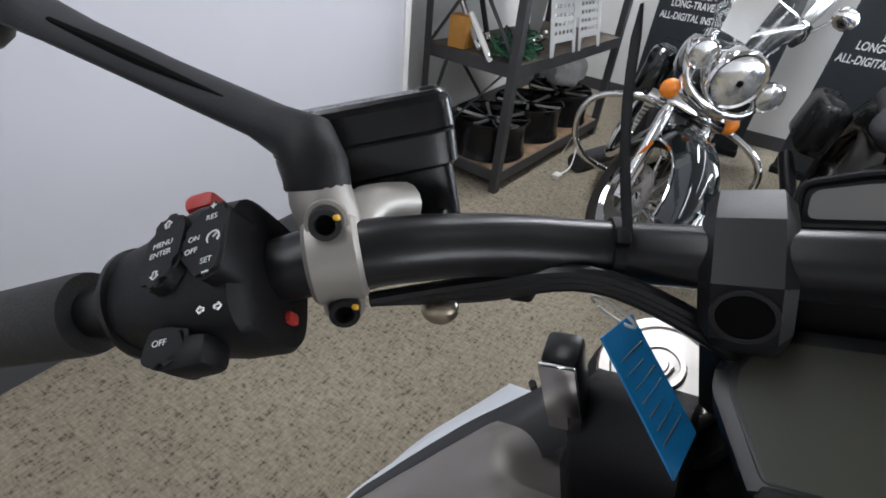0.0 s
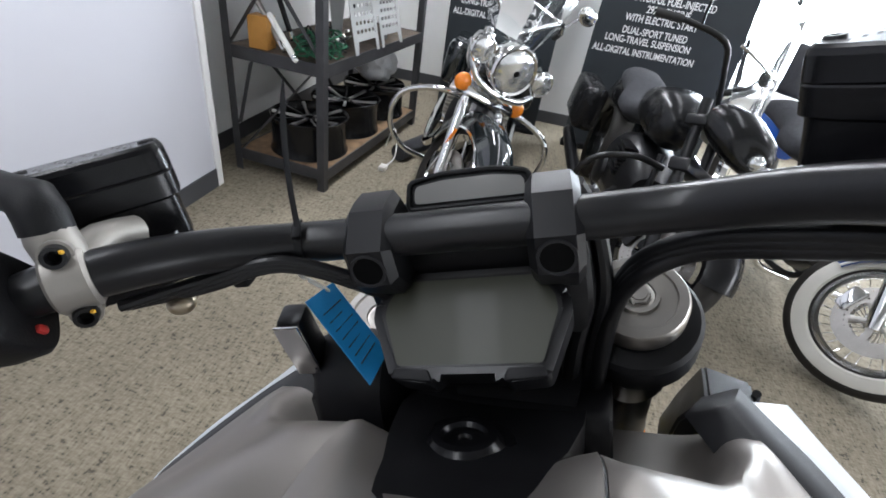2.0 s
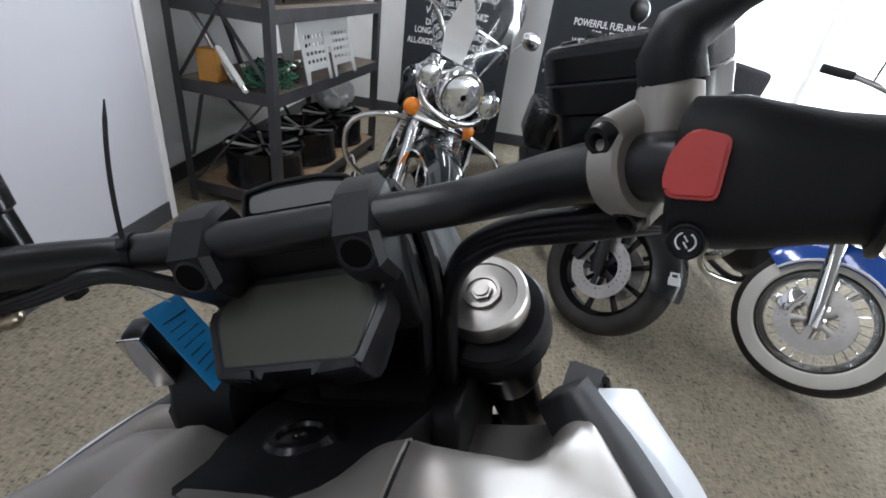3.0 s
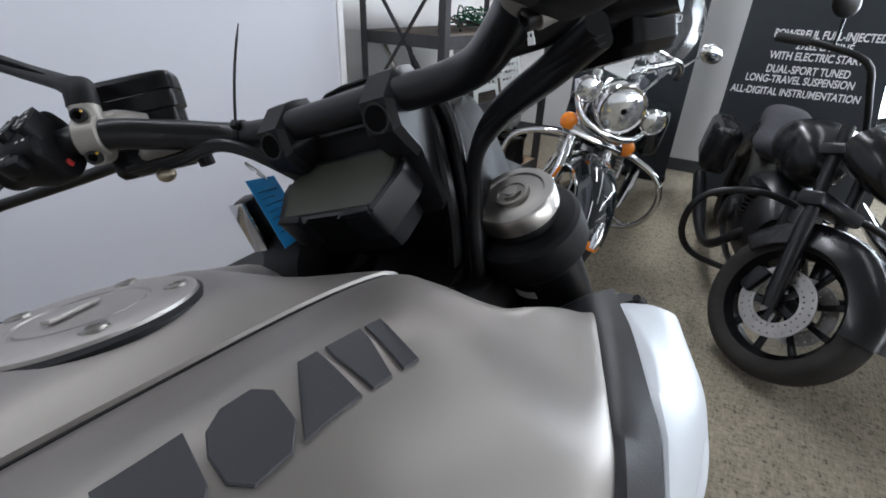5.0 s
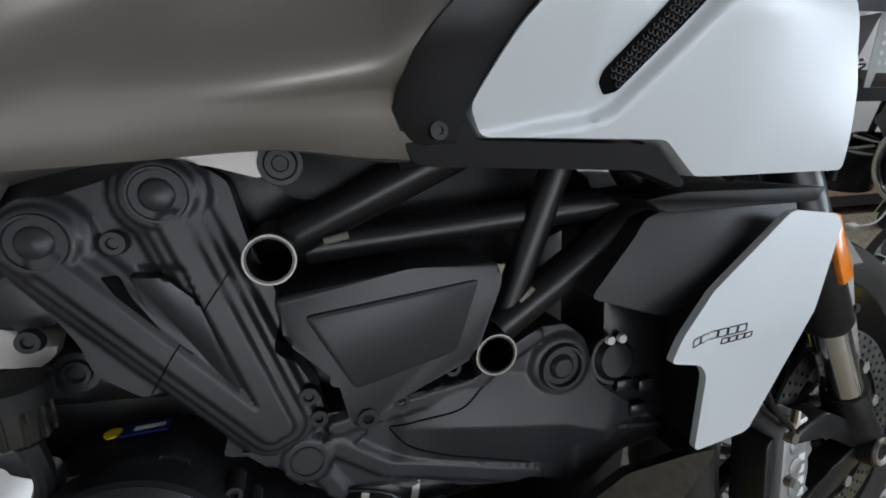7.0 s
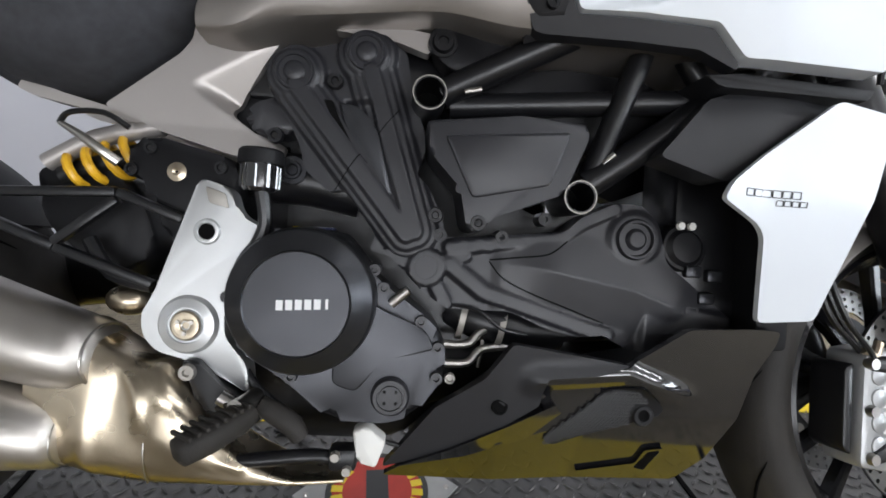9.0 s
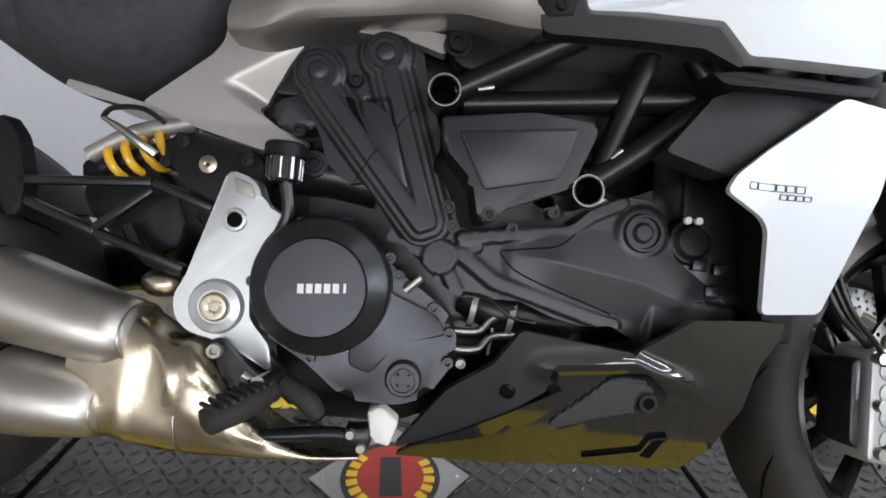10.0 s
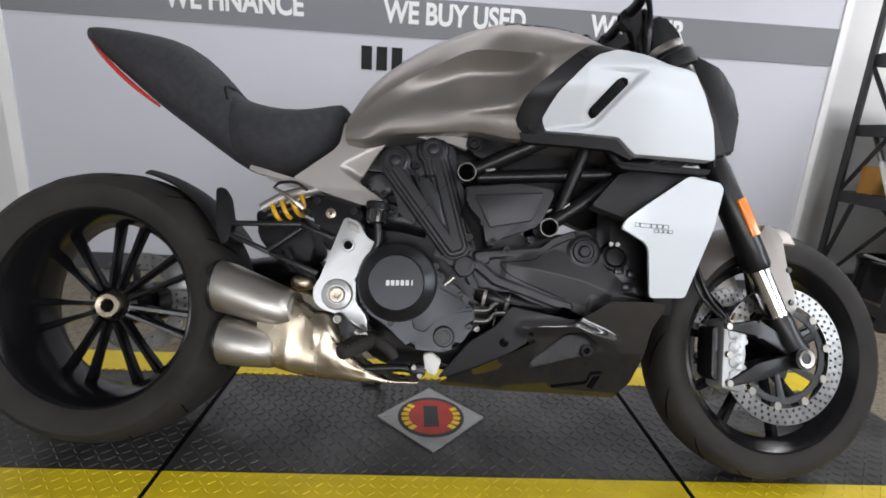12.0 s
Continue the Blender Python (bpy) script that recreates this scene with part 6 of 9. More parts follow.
lathe(bm, [(0.0, 0.001), (0.0095, 0.001), (0.011, 0.003), (0.014, 0.0025), (0.016, 0.0)], along((0.583, -0.116, 0.177), (0, -1, 0)), 28)
part("plate_hole_rim", bm, ALU, rset)
bm = B()
cyl(bm, (0.583, -0.1175, 0.177), (0.583, -0.10, 0.177), 0.0098)
part("plate_hole", bm, BLACKHOLE, rset)
bm = B()
lathe(bm, [(0.0, 0.004), (0.004, 0.004), (0.0045, 0.0085), (0.018, 0.0085), (0.0195, 0.006), (0.0215, 0.006), (0.022, 0.009), (0.032, 0.006), (0.036, 0.0)], along((0.566, -0.116, 0.064), (0, -1, 0)), 40)
part("pivot_boss", bm, ALU, rset, "round boss around the swingarm pivot")
bm = B()
lathe(bm, [(0.0, 0.005), (0.005, 0.005), (0.006, 0.009), (0.011, 0.010), (0.016, 0.0095), (0.018, 0.007)], along((0.566, -0.1175, 0.064), (0, -1, 0)), 32)
part("pivot_bolt", bm, GOLDST, rset, "large zinc plated pivot bolt")
for k in range(3):
    bm = B()
    a = radians(30 + 120 * k)
    cyl(bm, (0.566 + 0.009 * math.cos(a), -0.1265, 0.064 + 0.009 * math.sin(a)), (0.566 + 0.009 * math.cos(a), -0.129, 0.064 + 0.009 * math.sin(a)), 0.003, 0.0026, 10)
    part("bolt_dimple", bm, STEEL, rset)
bm = B()
slab(bm, rounded([(0.562, 0.022), (0.580, 0.025), (0.610, -0.005), (0.650, -0.030), (0.655, -0.055), (0.615, -0.050), (0.585, -0.030)], 0.008, 3), -0.10, -0.128, 0.004)
hang = mparts("peg_hanger", bm, BLACKSAT, "black footpeg hanger")
bm = B()
lathe(bm, [(0.0, 0.003), (0.004, 0.003), (0.005, 0.007), (0.009, 0.007), (0.010, 0.0)], along((0.573, -0.128, 0.010), (0, -1, 0)), 14)
part("hanger_bolt", bm, CLAMP, hang)
bm = B()
pod(bm, [(0.0, 0.006, -0.006, 0.006), (0.004, 0.016, -0.014, 0.014), (0.03, 0.021, -0.016, 0.016), (0.07, 0.020, -0.016, 0.016), (0.088, 0.014, -0.012, 0.012)])
pegm = Matrix.Translation((0.600, -0.215, -0.050)) @ pose(0, 0, 0, 0, -14, 52)
peg = mparts("footpeg", bm, RUBBER, "black ribbed rubber footpeg", pegm, 60)
for k in range(8):
    bm = B()
    box(bm, (0.010 + 0.0098 * k, 0, 0.0155), (0.0045, 0.036, 0.0055), 0.0015)
    part("peg_rib", bm, RUBBER, peg, "", pegm)
bm = B()
cyl(bm, (0.640, -0.165, -0.020), (0.648, -0.115, -0.022), 0.010, 0.011)
cyl(bm, (0.618, -0.150, -0.012), (0.648, -0.150, -0.030), 0.008, 0.008)
part("peg_pivot", bm, STEEL, hang, "zinc plated peg pivot")
bm = B()
tube(bm, [(0.655, -0.12, -0.03), (0.69, -0.122, -0.05), (0.705, -0.12, -0.07)], [0.012, 0.014, 0.011], 14, 4)
mparts("master_cylinder_boot", bm, RUBBER, "black rubber bellows")
bm = B()
tube(bm, [(0.600, -0.13, -0.098), (0.66, -0.13, -0.093), (0.73, -0.125, -0.090), (0.76, -0.115, -0.105)], [0.007, 0.009, 0.009, 0.008], 12, 4)
pedal = mparts("brake_pedal", bm, BLACKSAT, "black brake pedal arm")
bm = B()
box(bm, (0.758, -0.12, -0.092), (0.034, 0.03, 0.028), 0.006)
part("pedal_joint", bm, BLACKSAT, pedal)
for x, z in ((0.750, -0.085), (0.764, -0.102)):
    bm = B()
    cyl(bm, (x, -0.134, z), (x, -0.142, z), 0.0065, 0.0055, 8)
    part("pedal_nut", bm, CLAMP, pedal)
bm = B()
tube(bm, [(0.622, -0.105, 0.020), (0.655, -0.11, -0.02), (0.70, -0.105, -0.055)], 0.006, 10, 4)
mparts("brake_hose", bm, BLACKSAT)
bm = B()
slab(bm, rounded([(0.768, -0.058), (0.786, -0.052), (0.810, -0.070), (0.798, -0.104), (0.775, -0.094)], 0.006, 3), -0.105, -0.130, 0.005)
mparts("white_cap", bm, WHITEPL, "white plastic cap under the engine")
bm = B()
tube(bm, [(0.80, -0.11, -0.075), (0.83, -0.105, -0.085), (0.845, -0.10, -0.08)], 0.003, 8, 4)
mparts("thin_cable", bm, BLACKSAT)
RES = along((0.645, -0.125, 0.228), (0.02, 0.0, 1))
bm = B()
lathe(bm, [(0.0, 0.0), (0.018, 0.0), (0.021, 0.004), (0.0215, 0.032), (0.0, 0.032)], RES, 24)
rsv = mparts("brake_fluid_reservoir", bm, GLOSSBLK, "translucent dark brake fluid reservoir")
bm = B()
lathe(bm, [(0.0, 0.050), (0.023, 0.050), (0.026, 0.047), (0.0265, 0.032), (0.0, 0.031)], RES, 32)
part("reservoir_lid", bm, BLACKPL, rsv, "matte black lid")
for k in range(10):
    a = 2 * math.pi * k / 10
    bm = B()
    cyl(bm, RES @ Vector((0.0212 * math.cos(a), 0.0212 * math.sin(a), 0.004)), RES @ Vector((0.0212 * math.cos(a), 0.0212 * math.sin(a), 0.030)), 0.0022, 0.0022, 6)
    part("reservoir_rib", bm, GLOSSBLK, rsv)
bm = B()
tube(bm, [(0.648, -0.125, 0.228), (0.652, -0.122, 0.19), (0.640, -0.118, 0.16)], [0.009, 0.008, 0.008], 10, 4)
part("reservoir_hose", bm, BLACKSAT, rsv)

# ---- swingarm, shock, hugger ----
def beam(p0, p1, w, h, name, mt=BLACKSAT, parent=None, label=""):
    p0, p1 = Vector(p0), Vector(p1)
    m = along(p0, p1 - p0)
    bm = B()
    box(bm, (0, 0, (p1 - p0).length / 2), (w, h, (p1 - p0).length), min(w, h) * 0.25, m)
    return part(name, bm, mt, parent or moto, label)


swing = mparts("swingarm", tube(B(), [(0.56, 0.06, 0.06), (0.42, 0.10, 0.10), (0.25, 0.13, 0.08), (0.10, 0.13, 0.02), (0.0, 0.12, 0.0)], [0.05, 0.05, 0.045, 0.05, 0.055], 16, 5), BLACKSAT, "black single sided swingarm")
hug = beam((0.300, -0.100, 0.212), (0.470, -0.100, 0.220), 0.016, 0.012, "mudguard_arm", label="black tubular mudguard arm")
for a, b in (((0.470, -0.100, 0.220), (0.548, -0.100, 0.190)), ((0.300, -0.100, 0.190), (0.400, -0.100, 0.150)), ((0.400, -0.100, 0.150), (0.515, -0.100, 0.108)), ((0.398, -0.100, 0.155), (0.470, -0.100, 0.212)), ((0.300, -0.100, 0.216), (0.300, -0.100, 0.188))):
    beam(a, b, 0.013, 0.012, "arm_strut", parent=hug)
bm = B()
slab(bm, rounded([(0.268, 0.290), (0.282, 0.295), (0.300, 0.270), (0.312, 0.215), (0.308, 0.170), (0.290, 0.160), (0.276, 0.205)], 0.008, 3), -0.085, -0.108, 0.004)
part("plate_bracket", bm, BLACKPL, hug, "black number plate bracket")
# hugger over the tyre
bm = B()
loops = []
for k in range(12):
    a = radians(30 + k * 4.6)
    lp = []
    w = 0.030 + 0.07 * (1 - k / 11) ** 0.8
    for j in range(7):
        t = -1 + 2 * j / 6
        rr = 0.347 - 0.012 * abs(t) ** 2
        lp.append((rr * math.cos(a), w * t, rr * math.sin(a)))
    for j in range(6, -1, -1):
        t = -1 + 2 * j / 6
        rr = 0.343 - 0.012 * abs(t) ** 2
        lp.append((rr * math.cos(a), w * t, rr * math.sin(a)))
    loops.append(lp)
loft(bm, loops)
part("mudguard", bm, BLACKPL, hug, "matte black rear mudguard")
bm = B()
slab(bm, rounded([(0.34, 0.25), (0.40, 0.262), (0.47, 0.235), (0.50, 0.15), (0.44, 0.10), (0.36, 0.18)], 0.02, 3), 0.06, -0.06, 0.01)
mparts("shock_cradle", bm, BLACKPL, "matte black inner mudguard")
bm = B()
for k in range(3):
    pass
pts = []
for k in range(60):
    a = 2 * math.pi * k / 14
    pts.append(Vector((0.385 + 0.0016 * k, -0.052, 0.243 + 0.0006 * k)) + 0.024 * (math.cos(a) * Vector((0, 1, 0)) + math.sin(a) * Vector((-0.3, 0, 0.95))))
tube(bm, pts, 0.0058, 8)
shock = mparts("shock_spring", bm, YELLOWSPR, "yellow shock absorber spring")
bm = B()
cyl(bm, (0.375, -0.052, 0.240), (0.50, -0.052, 0.285), 0.014)
part("shock_body", bm, BLACKSAT, shock)
bm = B()
slab(bm, rounded([(0.478, 0.286), (0.505, 0.294), (0.600, 0.270), (0.612, 0.235), (0.560, 0.150), (0.52, 0.170), (0.505, 0.232), (0.468, 0.244)], 0.012, 3), -0.04, -0.088, 0.008)
scov = mparts("shock_cover", bm, BLACKPL, "matte black shock mount cover")
for x, z in ((0.478, 0.250), (0.586, 0.258), (0.500, 0.278)):
    bm = B()
    lathe(bm, [(0.0, 0.001), (0.004, 0.001), (0.005, 0.003), (0.008, 0.003), (0.009, -0.002)], along((x, -0.088, z), (0, -1, 0)), 16)
    part("cover_bolt", bm, BLACKSAT, scov)
bm = B()
lathe(bm, [(0.0, -0.001), (0.005, 0.002), (0.009, 0.001), (0.012, 0.0)], along((0.532, -0.088, 0.250), (0, -1, 0)), 16)
part("shock_nut", bm, GOLDST, scov, "brass shock nut")
bm = B()
tube(bm, [(0.40, -0.10, 0.300), (0.43, -0.112, 0.285), (0.455, -0.112, 0.268), (0.472, -0.105, 0.255)], [0.003, 0.005, 0.006, 0.006], 10, 4)
mparts("adjuster_hose", bm, STEEL, "bare metal adjuster hose end")
bm = B()
tube(bm, [(0.40, -0.10, 0.300), (0.415, -0.105, 0.312), (0.45, -0.10, 0.315), (0.475, -0.09, 0.300)], 0.0035, 8, 4)
mparts("thin_cable", bm, BLACKSAT)
bm = B()
tube(bm, [(0.36, -0.06, 0.255), (0.42, -0.06, 0.290), (0.50, -0.06, 0.310)], [0.012, 0.012, 0.012], 12, 3)
mparts("subframe_tube", bm, SUBGREY, "light grey subframe tube")
bm = B()
tube(bm, [(0.43, -0.085, 0.160), (0.46, -0.09, 0.120), (0.51, -0.09, 0.105)], 0.009, 10, 4)
mparts("wire_loom", bm, BLACKSAT, "black taped wire loom")
bm = B()
slab(bm, rounded([(0.53, 0.10), (0.58, -0.03), (0.66, -0.10), (0.82, -0.105), (0.90, -0.03), (0.88, 0.06), (0.60, 0.14)], 0.02, 3), 0.09, -0.035, 0.01)
mparts("lower_crankcase", bm, BLACKSAT, "dark lower engine casing")
# side stand on the left
bm = B()
tube(bm, [(0.72, 0.10, -0.10), (0.66, 0.20, -0.17), (0.62, 0.295, -0.2275)], [0.014, 0.013, 0.011], 12, 3)
stand = mparts("side_stand", bm, BLACKSAT, "black side stand")
bm = B()
box(bm, (0.60, 0.305, -0.228), (0.06, 0.04, 0.008), 0.003, None)
part("stand_foot", bm, BLACKSAT, stand)

# ---- handlebar and cockpit (turned with the fork) ----
COCKPIT = pose(1.1497, -0.0168, 0.7951, -2.41, -2.45, 0.69) @ Matrix.Scale(0.9406, 4) @ Matrix.Translation((-1.1640, 0.01345, -0.8082))
BARTURN = COCKPIT @ Matrix.Translation(HEAD) @ Matrix.Rotation(radians(5.5), 4, 'Z') @ Matrix.Translation(-HEAD)
bar_half = [(1.232, 0.05, 0.7930), (1.233, 0.10, 0.7930), (1.224, 0.135, 0.7985), (1.190, 0.175, 0.8165), (1.143, 0.213, 0.8330), (1.103, 0.280, 0.8300), (1.037, 0.424, 0.8230)]
bar_pts = [(x, -y, z) for x, y, z in reversed(bar_half)] + bar_half
hbar = mparts("handlebar", tube(B(), bar_pts, [0.0111, 0.0111, 0.0140, 0.0143, 0.0143, 0.0143, 0.0143, 0.0143, 0.0143, 0.0143, 0.0143, 0.0140, 0.0111, 0.0111], 28, 6), BLACKSAT, "satin black tapered handlebar", BARTURN, 60)


def hp(name, bm, material, label="", parent=None, smooth=35.0, fl=1, pre=None):
    xf = BARTURN @ (FLIP if fl < 0 else Matrix())
    if pre is not None:
        xf = xf @ pre
    return part(name, bm, material, parent or hbar, label, xf, smooth)


# bar clamps: faceted blocks that wrap the bar, with a bolt bore low on the rider's face
def clamp_block(bm):
    rows = ((-0.0170, 0.0065), (-0.0120, 0.0), (0.0120, 0.0), (0.0170, 0.0065))
    ol = [(1.2085, 0.7690), (1.2090, 0.7950), (1.2320, 0.8130), (1.2430, 0.8145), (1.2610, 0.8135), (1.2700, 0.7990), (1.2760, 0.7550), (1.2720, 0.6900), (1.2440, 0.6900), (1.2330, 0.7420), (1.2190, 0.7560)]
    cx, cz = 1.237, 0.780
    loops = []
    for y, e in rows:
        lp = []
        for x, z in ol:
            d = Vector((x - cx, z - cz))
            d = d * (1 - e / d.length)
            lp.append((cx + d.x, y, cz + d.y))
        loops.append(lp)
    loft(bm, loops)
    bmesh.ops.bevel(bm, geom=[e for e in bm.edges if e.is_manifold and e.calc_face_angle(0) > 0.25], offset=0.0012, segments=2, affect='EDGES')
    return bm


for s in (1, -1):
    inward = Matrix.Translation((0, 0.0730 if s > 0 else 0.0470, 0))
    cl = hp("bar_clamp", clamp_block(B()), CLAMPBLK, "black faceted handlebar clamp", fl=s, smooth=20, pre=inward)
    mm = along((1.2092, 0, 0.7810), (-0.97, 0, 0.03))
    bm = B()
    lathe(bm, [(0.0098, 0.0002), (0.0104, 0.0018), (0.0122, 0.0018), (0.0132, -0.006), (0.0098, -0.006)], mm, 28, closed=True)
    hp("bolt_bore", bm, CHARPL, "", cl, fl=s, pre=inward)
    # black disc on the face paints the shade inside the open bore
    bm = B()
    cyl(bm, mm @ Vector((0, 0, -0.003)), mm @ Vector((0, 0, 0.0014)), 0.0103, 0.0103, 24)
    hp("bore_shade_disc", bm, BLACKHOLE, "", cl, fl=s, pre=inward)
    bm = B()
    tube(bm, [(1.2110, -0.0135, 0.7937), (1.2110, 0.0135, 0.7937)], 0.0006, 6)
    hp("clamp_joint", bm, BLACKHOLE, "", cl, fl=s, pre=inward)
# bridge under the bar, in front of the display
bm = B()
box(bm, (1.262, 0, 0.760), (0.035, 0.12, 0.035), 0.008)
hp("riser_bridge", bm, BLACKPL, "black bridge between the clamps")
# cowl ahead of the clamps that carries the displays and closes the view to the headlamp
bm = B()
slab(bm, rounded([(1.278, 0.600), (1.278, 0.772), (1.312, 0.780), (1.350, 0.742), (1.380, 0.660), (1.360, 0.600)], 0.010, 3), 0.080, -0.080, 0.010)
hp("instrument_cowl", bm, BLACKPL, "black cowl ahead of the clamps")
# wrapped cables that drop beside the riser
for k, (x0, y0) in enumerate(((1.262, 0.060), (1.276, 0.068), (1.268, 0.074))):
    bm = B()
    tube(bm, [(x0, -y0 + 0.012, 0.800), (x0 + 0.006, -y0, 0.765), (x0 - 0.004, -y0 - 0.004, 0.715), (x0 + 0.002, -y0 + 0.006, 0.660), (x0 - 0.006, -y0 + 0.020, 0.590)], (0.0075, 0.0055, 0.0065)[k], 10, 5)
    hp("wrapped_cable", bm, BLACKSAT, "black taped cable beside the riser")
# upper indicator display
mm = pose(1.2765, 0.0110, 0.8005) @ pose(0, 0, 0, 0, 31, 0)
bm = B()
ol = rounded([(-0.0465, -0.0125), (-0.0445, 0.0085), (-0.020, 0.0130), (0.020, 0.0130), (0.0445, 0.0085), (0.0465, -0.0125)], 0.005, 3)
TOBAR = Matrix(((0, 1, 0, 0), (1, 0, 0, 0), (0, 0, 1, 0), (0, 0, 0, 1)))
slab(bm, ol, 0.012, -0.004, 0.002, m=mm @ TOBAR)
mini = hp("indicator_display", bm, BLACKPL, "small black indicator display")
bm = B()
lip = [mm @ TOBAR @ Vector((x * 0.965, -0.0045, z * 0.93)) for x, z in ol]
tube(bm, lip + lip[:1], 0.0021, 8)
hp("display_rim", bm, BLACKPL, "", mini)
bm = B()
slab(bm, rounded([(-0.0405, -0.0078), (-0.0390, 0.0050), (-0.018, 0.0078), (0.018, 0.0078), (0.0390, 0.0050), (0.0405, -0.0078)], 0.004, 3), 0.0, -0.0046, 0.0, m=mm @ TOBAR)
hp("display_glass", bm, SCREENLT, "grey unlit display glass", mini)
# main display
mm = pose(1.2055, 0.0145, 0.7335) @ pose(0, 0, 0, 0, 59.0, 0) @ TOBAR @ Matrix.Diagonal((1.04, 1, 0.95, 1))
bm = B()
ol = rounded([(-0.050, -0.036), (-0.066, 0.008), (-0.065, 0.022), (-0.050, 0.043), (0.050, 0.043), (0.065, 0.022), (0.066, 0.008), (0.050, -0.036), (0.024, -0.039), (0.020, -0.033), (-0.020, -0.033), (-0.024, -0.039)], 0.004, 3)
slab(bm, ol, 0.030, 0.0, 0.005, m=mm)
dash = hp("dashboard_display", bm, BLACKSAT, "black framed dashboard display")
bm = B()
rim_o = rounded([(-0.047, -0.028), (-0.060, 0.010), (-0.059, 0.020), (-0.047, 0.038), (0.047, 0.038), (0.059, 0.020), (0.060, 0.010), (0.047, -0.028)], 0.004, 3)
slab(bm, rim_o, 0.004, -0.0008, 0.0004, m=mm)
hp("display_rim", bm, BLACKSAT, "", dash)
bm = B()
slab(bm, rounded([(-0.046, -0.027), (-0.057, 0.009), (-0.056, 0.020), (-0.046, 0.036), (0.046, 0.036), (0.056, 0.020), (0.057, 0.009), (0.046, -0.027)], 0.003, 2), 0.004, -0.0012, 0.0, m=mm)
hp("display_glass", bm, SCREEN, "dark unlit display glass", dash)
for sx in (-1, 1):
    bm = B()
    slab(bm, rounded([(sx * 0.022, -0.0385), (sx * 0.025, -0.030), (sx * 0.047, -0.029), (sx * 0.049, -0.036)], 0.002, 2), 0.004, -0.0035, 0.001, m=mm)
    hp("display_lip", bm, BLACKPL, "", dash)
bm = B()
slab(bm, rounded([(-0.045, -0.03), (-0.056, 0.012), (-0.03, 0.04), (0.03, 0.04), (0.056, 0.012), (0.045, -0.03)], 0.01, 2), 0.055, 0.028, 0.0, m=mm)
hp("display_back", bm, BLACKPL, "", dash)


def barframe(y, rider=(-0.66, 0, 0.75)):
    """A frame on the bar at y: z along the bar outwards, x towards the rider."""
    pts = curve(bar_pts, 8)
    j = min(range(len(pts)), key=lambda i: abs(pts[i].y - y))
    t = (pts[min(j + 1, len(pts) - 1)] - pts[max(j - 1, 0)]).normalized()
    back = (Vector(rider) - t * Vector(rider).dot(t)).normalized()
    side = t.cross(back)
    m = Matrix.Identity(4)
    for r in range(3):
        m[r][0], m[r][1], m[r][2], m[r][3] = back[r], side[r], t[r], pts[j][r]
    return m


